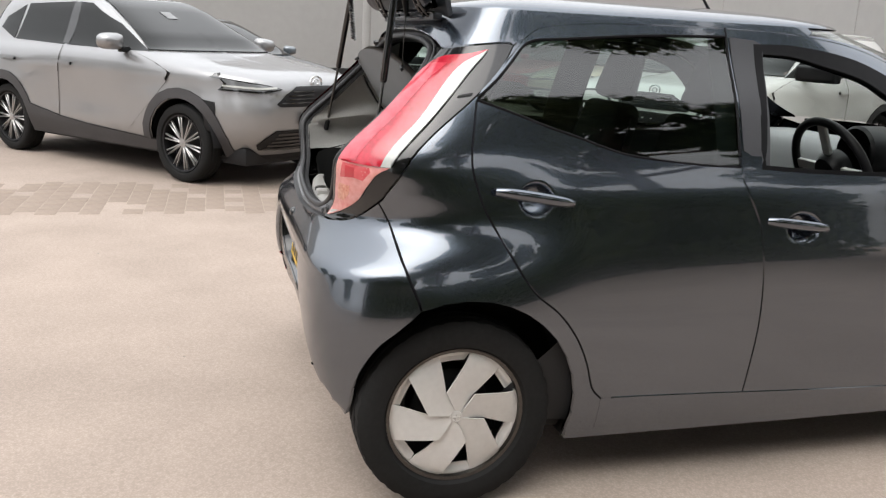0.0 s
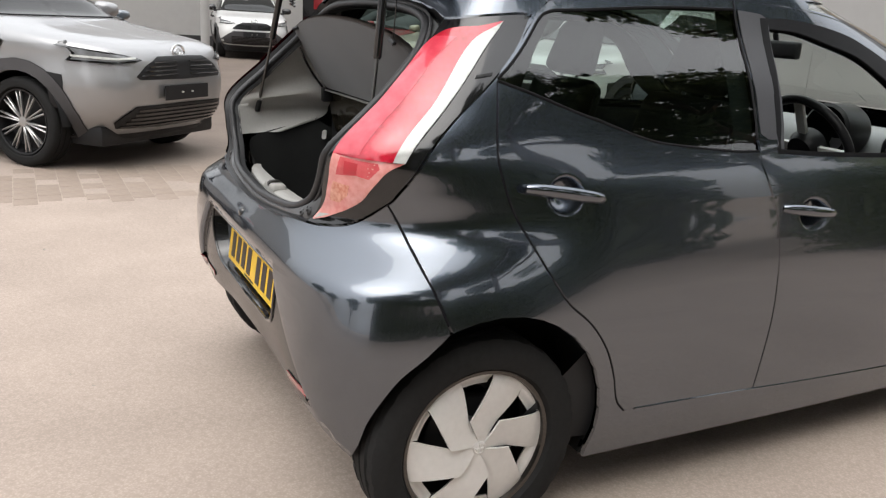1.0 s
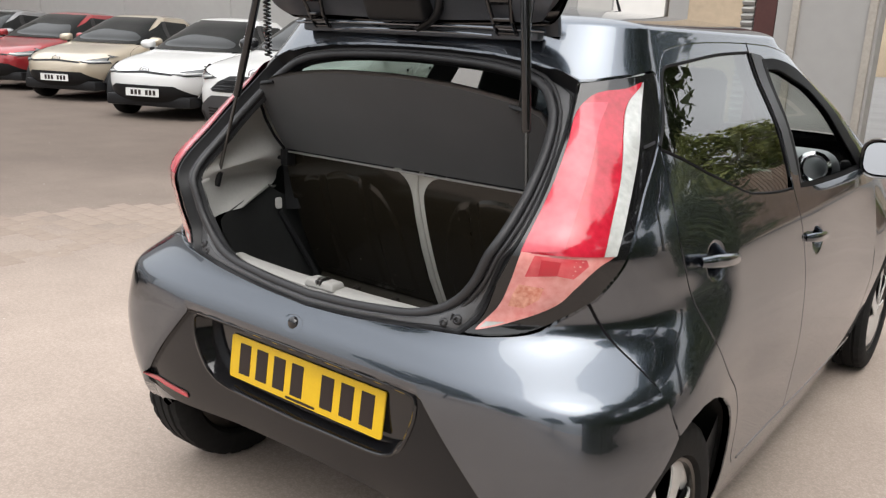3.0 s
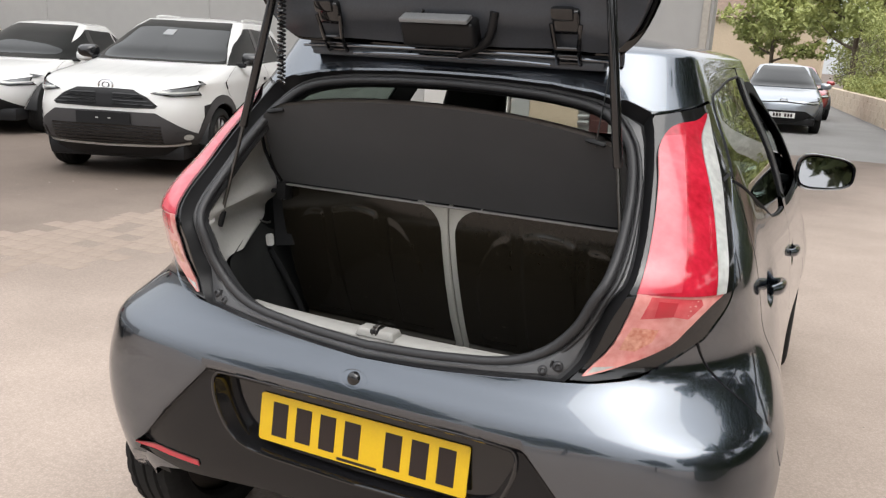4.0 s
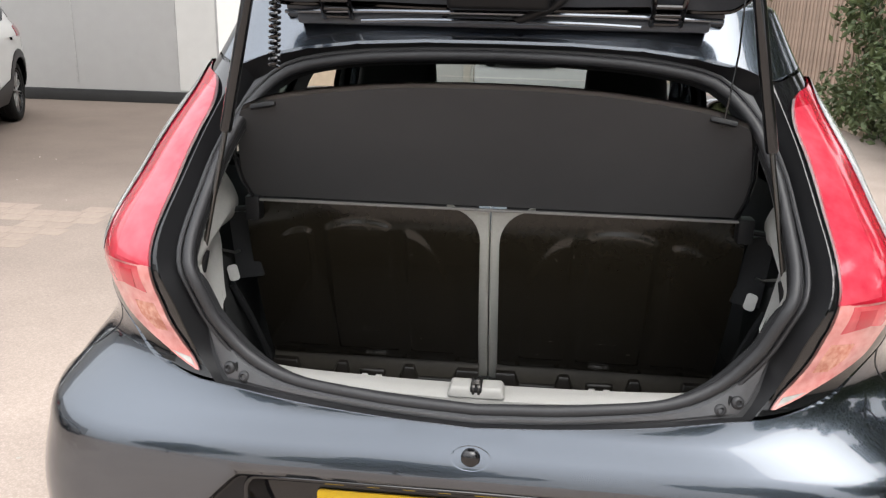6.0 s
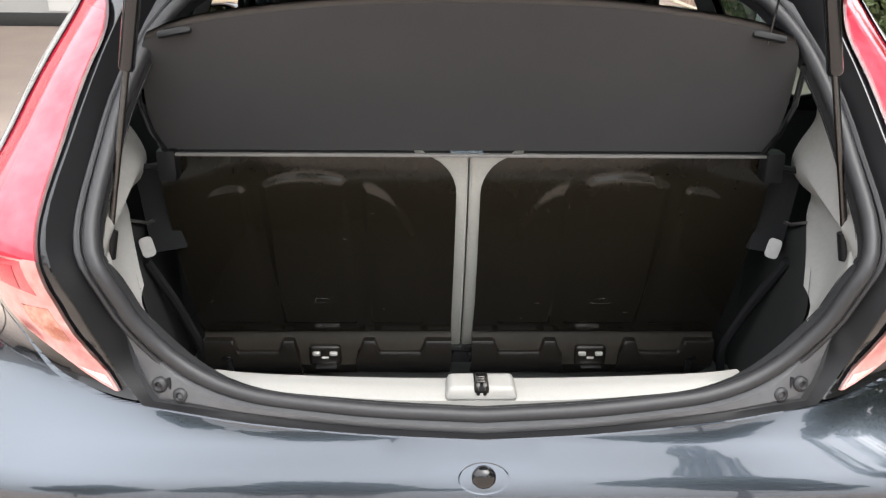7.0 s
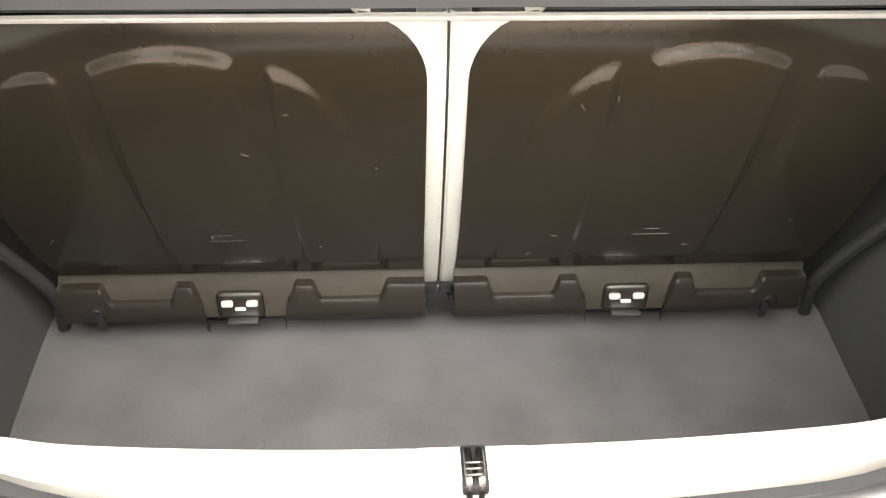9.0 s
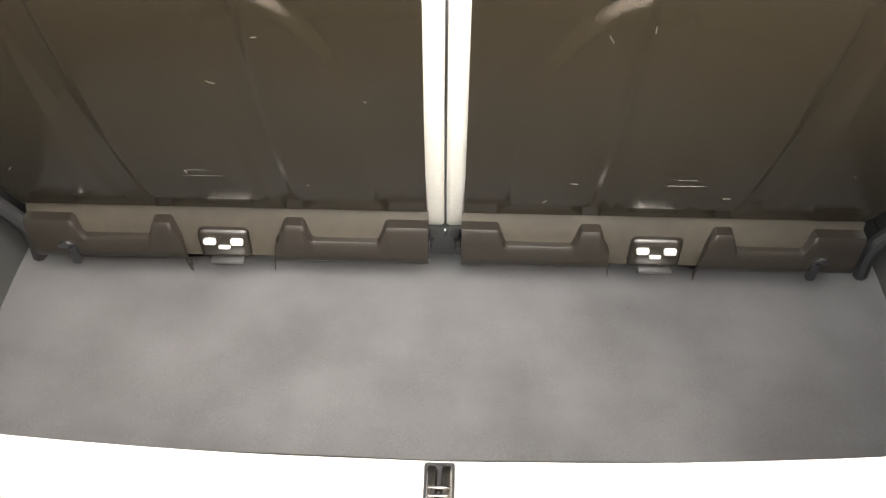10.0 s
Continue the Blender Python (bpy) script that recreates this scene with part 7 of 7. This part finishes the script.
# low growth that spills over the wall
cs, rs = [], []
for k in range(120):
    y = 15.3 + 20 * rng.uniform() ** 1.5
    cs.append((wall_x(y) + rng.uniform(0.25, 0.85 if y < 19.0 else 1.3), y, rng.uniform(0.5, 0.7) if y < 19.0 else rng.uniform(0.55, 1.2)))
    rs.append([rng.uniform(0.2, 0.45), rng.uniform(0.25, 0.5), rng.uniform(0.15, 0.4)])
tagged(leaf_mesh("undergrowth", cs, rs, 26000, 0.045, LEAF), "low green undergrowth behind the stone wall", "undergrowth", kind="stuff")
bank = bmesh.new()
prev = None
for k in range(14):
    y = 14.8 + 1.65 * k
    rise = min(1.0, k * 0.7)
    profile = ((0.10, 0.0), (0.14, 0.56), (0.75, 0.5), (1.15, -0.02)) if y < 18.5 else ((0.10, 0.0), (0.14, 0.58), (1.6, 0.8), (9, 1.6))
    row = [bank.verts.new((wall_x(y) + dx, y, z * rise)) for dx, z in profile]
    if prev:
        for i in range(3):
            bank.faces.new((prev[i], prev[i + 1], row[i + 1], row[i]))
    prev = row
tagged(part("bank", bank, material("leaf_litter", (0.19, 0.15, 0.09), rough=0.95, spread=0.5, grain=12, bump=0.02)), "earth bank with leaf litter", "bank", kind="structure")

# low retaining wall of buff stone blocks
low_wall = thing("low_wall", "low buff stone retaining wall along the lane", "wall", kind="structure")
block = None
d = 0.0
seg = [(WALL_LINE[i], WALL_LINE[i + 1]) for i in range(len(WALL_LINE) - 1)]
for (x0, y0), (x1, y1) in seg:
    ln = math.hypot(x1 - x0, y1 - y0)
    n = max(1, round(ln / 0.412))
    for row in range(4):
        ends = 1 if row % 2 and y0 < 15.0 else 0
        for k in range(-ends, n):
            f = (k + 0.5 * (row % 2)) / n if k >= 0 else -0.25 / n
            if block is None:
                bm = box_bm((0.24, 0.411, 0.173), (0, 0, 0), 0.006, 1)
                block = part("stone_block", bm, STONE, low_wall)
                o = block
            else:
                o = new("stone_block", block.data)
                o.parent = low_wall
            o.matrix_basis = Matrix.Translation((x0 + (x1 - x0) * f + rng.normal() * 0.004, y0 + (y1 - y0) * f, 0.085 + 0.172 * row)) @ Matrix.Rotation(math.atan2(-(x1 - x0), y1 - y0), 4, "Z") @ Matrix.Diagonal((1, rng.uniform(0.98, 1.0) * (1 if k >= 0 else 0.5), 1, 1))

# close-boarded timber fence
fence = thing("fence", "weathered brown close-boarded timber fence", "fence")
board = None
n = 108
for k in range(n):
    t = k / (n - 1)
    x, y = 4.17 - 0.24 * t, 18.3 - 9.7 * t
    if board is None:
        board = part("board", box_bm((0.022, 0.086, 2.03), (0, 0, 1.03), 0.004, 1), TIMBER, fence)
        o = board
    else:
        o = new("board", board.data)
        o.parent = fence
    o.matrix_basis = Matrix.Translation((x + (0.012 if k % 2 else 0), y, 0.02)) @ Matrix.Rotation(radians(-1.4), 4, "Z") @ Matrix.Diagonal((1, 1, rng.uniform(0.985, 1.01), 1))
for z in (0.4, 1.6):
    part("rail", tube_bm([(4.23, 18.3, z), (3.99, 8.6, z)], 0.035, 6), TIMBER, fence)
part("gravel_board", tube_bm([(4.14, 18.3, 0.03), (3.90, 8.6, 0.03)], 0.04, 6), STONE, fence)
pole2 = part("marker_post", box_bm((0.15, 0.10, 1.66), (3.07, 14.5, 0.83), 0.012, 2), material("flaking_white_paint", (0.58, 0.57, 0.50), rough=0.7, spread=0.3, grain=14, stain=5))
pole2.rotation_euler = (0, 0, 0)
tagged(pole2, "flaking white painted marker post by the lane", "post")
tagged(part("pavement_patch", plate_bm([(2.75, 12.3), (2.82, 12.95), (2.97, 12.75), (3.62, 10.32), (3.86, 10.15), (3.84, 9.2), (3.3, 9.6), (2.89, 11.1)], 0.012), material("dark_patch_asphalt", (0.13, 0.12, 0.115), rough=0.9, spread=0.25, grain=40)), "darker asphalt strip along the fence's foot", "pavement", kind="structure")

slab = part("board", box_bm((0.44, 0.06, 2.55), (0, 0, 1.275), 0.01, 2), material("bleached_board", (0.46, 0.45, 0.41), rough=0.8, spread=0.3, grain=8, stain=2))
slab.matrix_basis = Matrix.Translation((2.78, 18.9, 0.1)) @ Matrix.Rotation(radians(2), 4, "Y")
tagged(slab, "tall bleached board standing among the shrubs", "board")

# far end of the lane
house = thing("house", "cream house with a brown tiled roof beyond the lane", "house")
part("wall", box_bm((12, 6, 4.6), (-6.5, 62, 2.3), 0.02), BEIGE_WALL, house)
rf = bmesh.new()
v = [rf.verts.new(q) for q in ((-13, 58.6, 4.5), (0, 58.6, 4.5), (0, 62, 6.6), (-13, 62, 6.6), (-13, 65.4, 4.5), (0, 65.4, 4.5))]
rf.faces.new((v[0], v[1], v[2], v[3]))
rf.faces.new((v[3], v[2], v[5], v[4]))
part("roof", rf, material("brown_tiles", (0.17, 0.12, 0.09), rough=0.8, spread=0.3, grain=4), house, smooth=False)
tree(-3.0, 50, 6.0, 2.6, "rounded green tree at the lane's end", LEAF, 6000, size=0.16)
tree(1.2, 44, 7.0, 3.0, "leafy tree over the lane", LEAF, 6000, size=0.16)
tree(5.3, 20.0, 5.0, 1.7, "pale-stemmed tree on the bank", LEAF, 3500, PALE_BARK, 0.11)
tree(5.2, 13.6, 5.4, 1.8, "pale-stemmed young tree behind the fence", LEAF, 3500, PALE_BARK, 0.11)
# trees across the yard that the paint and windows mirror
for x, y, h, s in ((12.5, 7.6, 15.0, 4.3), (12.3, 1.6, 15.0, 4.4), (11.6, 14.0, 14.5, 4.2), (10.4, 20.8, 15.5, 4.2), (10.2, -3.4, 9.6, 3.2), (10.4, -8.8, 9.0, 3.2), (5.5, -14.0, 5.2, 2.4), (-2.5, -17.0, 4.4, 2.2), (-9.0, -16.5, 5.2, 2.4)):
    tree(x, y, h, s, "broad green tree on the far side of the yard", LEAF_DARK, 15000 if h > 14 else 11000, size=0.22 if h > 14 else 0.2, base=0.40 if h > 14 else 0.28)
# unseen leafy screen under those trees, added so that the doors mirror something dark
screen = thing("laurel_hedge", "dark leafy screen added out of view to darken the paint's reflections", "hedge")
cs, rs = [], []
for k in range(46):
    for z in (0.6, 1.5, 2.4, 3.2):
        cs.append((9.3 + rng.normal() * 0.18, -7.0 + 0.345 * k + rng.normal() * 0.1, z + rng.normal() * 0.15))
        rs.append((0.5, 0.6, 0.6))
leaf_mesh("foliage", cs, rs, 34000, 0.15, LEAF_DARK, screen)
part("stems", join_bm(*[tube_bm([(9.35, -6.9 + 0.6 * k, 0.0), (9.3, -6.85 + 0.6 * k, 0.9), (9.4, -6.8 + 0.6 * k, 2.8)], [0.04, 0.03, 0.015], 6) for k in range(26)]), BARK, screen)

# ---- worn block paving band across the yard ----
BRICK = material("worn_buff_paver", (0.40, 0.33, 0.27), rough=0.9, spread=0.15, grain=40, stain=2, bump=0.003, per_piece=0.2, second=((0.205, 0.163, 0.132), (0.30, 0.238, 0.196)))
paving = thing("paving_band", "band of worn buff block paving set in the tarmac", "paving", kind="structure")
brick = None
count = 0
for row in range(44):
    y = -2.5 + row * 0.142
    for k in range(7):
        xc = -3.95 + 0.16 * max(0.0, y - 0.6) ** 1.3 + (k - 3) * 0.172 + (0.086 if row % 2 else 0)
        if count >= 300 or rng.uniform() < 0.14:
            continue
        if brick is None:
            brick = part("brick", box_bm((0.1695, 0.1395, 0.03), (0, 0, 0), 0.003, 1), BRICK, paving)
            o = brick
        else:
            o = new("brick", brick.data)
            o.parent = paving
        o.matrix_basis = Matrix.Translation((xc, y, -0.0136 + rng.uniform(-0.0008, 0.0008))) @ Matrix.Rotation(rng.normal() * 0.012, 4, "Z")
        count += 1

# ---- loose grit and crumbs on the tarmac ----
stones = rng.uniform(size=(700, 2)) * np.array((13.0, 11.0)) + np.array((-8.0, -5.5))
verts, faces = [], []
for x, y in stones:
    if abs(x) < 0.95 and -0.6 < y < 3.1:
        continue
    r = 0.003 + 0.006 * rng.uniform() ** 3
    i = len(verts)
    turn = rng.uniform(0, 6.3)
    for k in range(5):
        a = turn + k * 1.2566
        verts.append((x + r * math.cos(a) * rng.uniform(0.7, 1.2), y + r * math.sin(a) * rng.uniform(0.7, 1.2), 0.001))
    verts.append((x, y, r * rng.uniform(0.5, 0.9)))
    faces += [(i + k, i + (k + 1) % 5, i + 5) for k in range(5)]
grit_mesh = bpy.data.meshes.new("grit")
grit_mesh.from_pydata(verts, [], faces)
grit_mesh.materials.append(material("pale_grit", (0.35, 0.30, 0.26), rough=0.9, spread=0.5, grain=3, stain=2, second=((0.10, 0.08, 0.07), (0.62, 0.57, 0.50))))
tagged(new("grit", grit_mesh), "scattered pale grit and crumbs on the tarmac", "grit", kind="stuff")
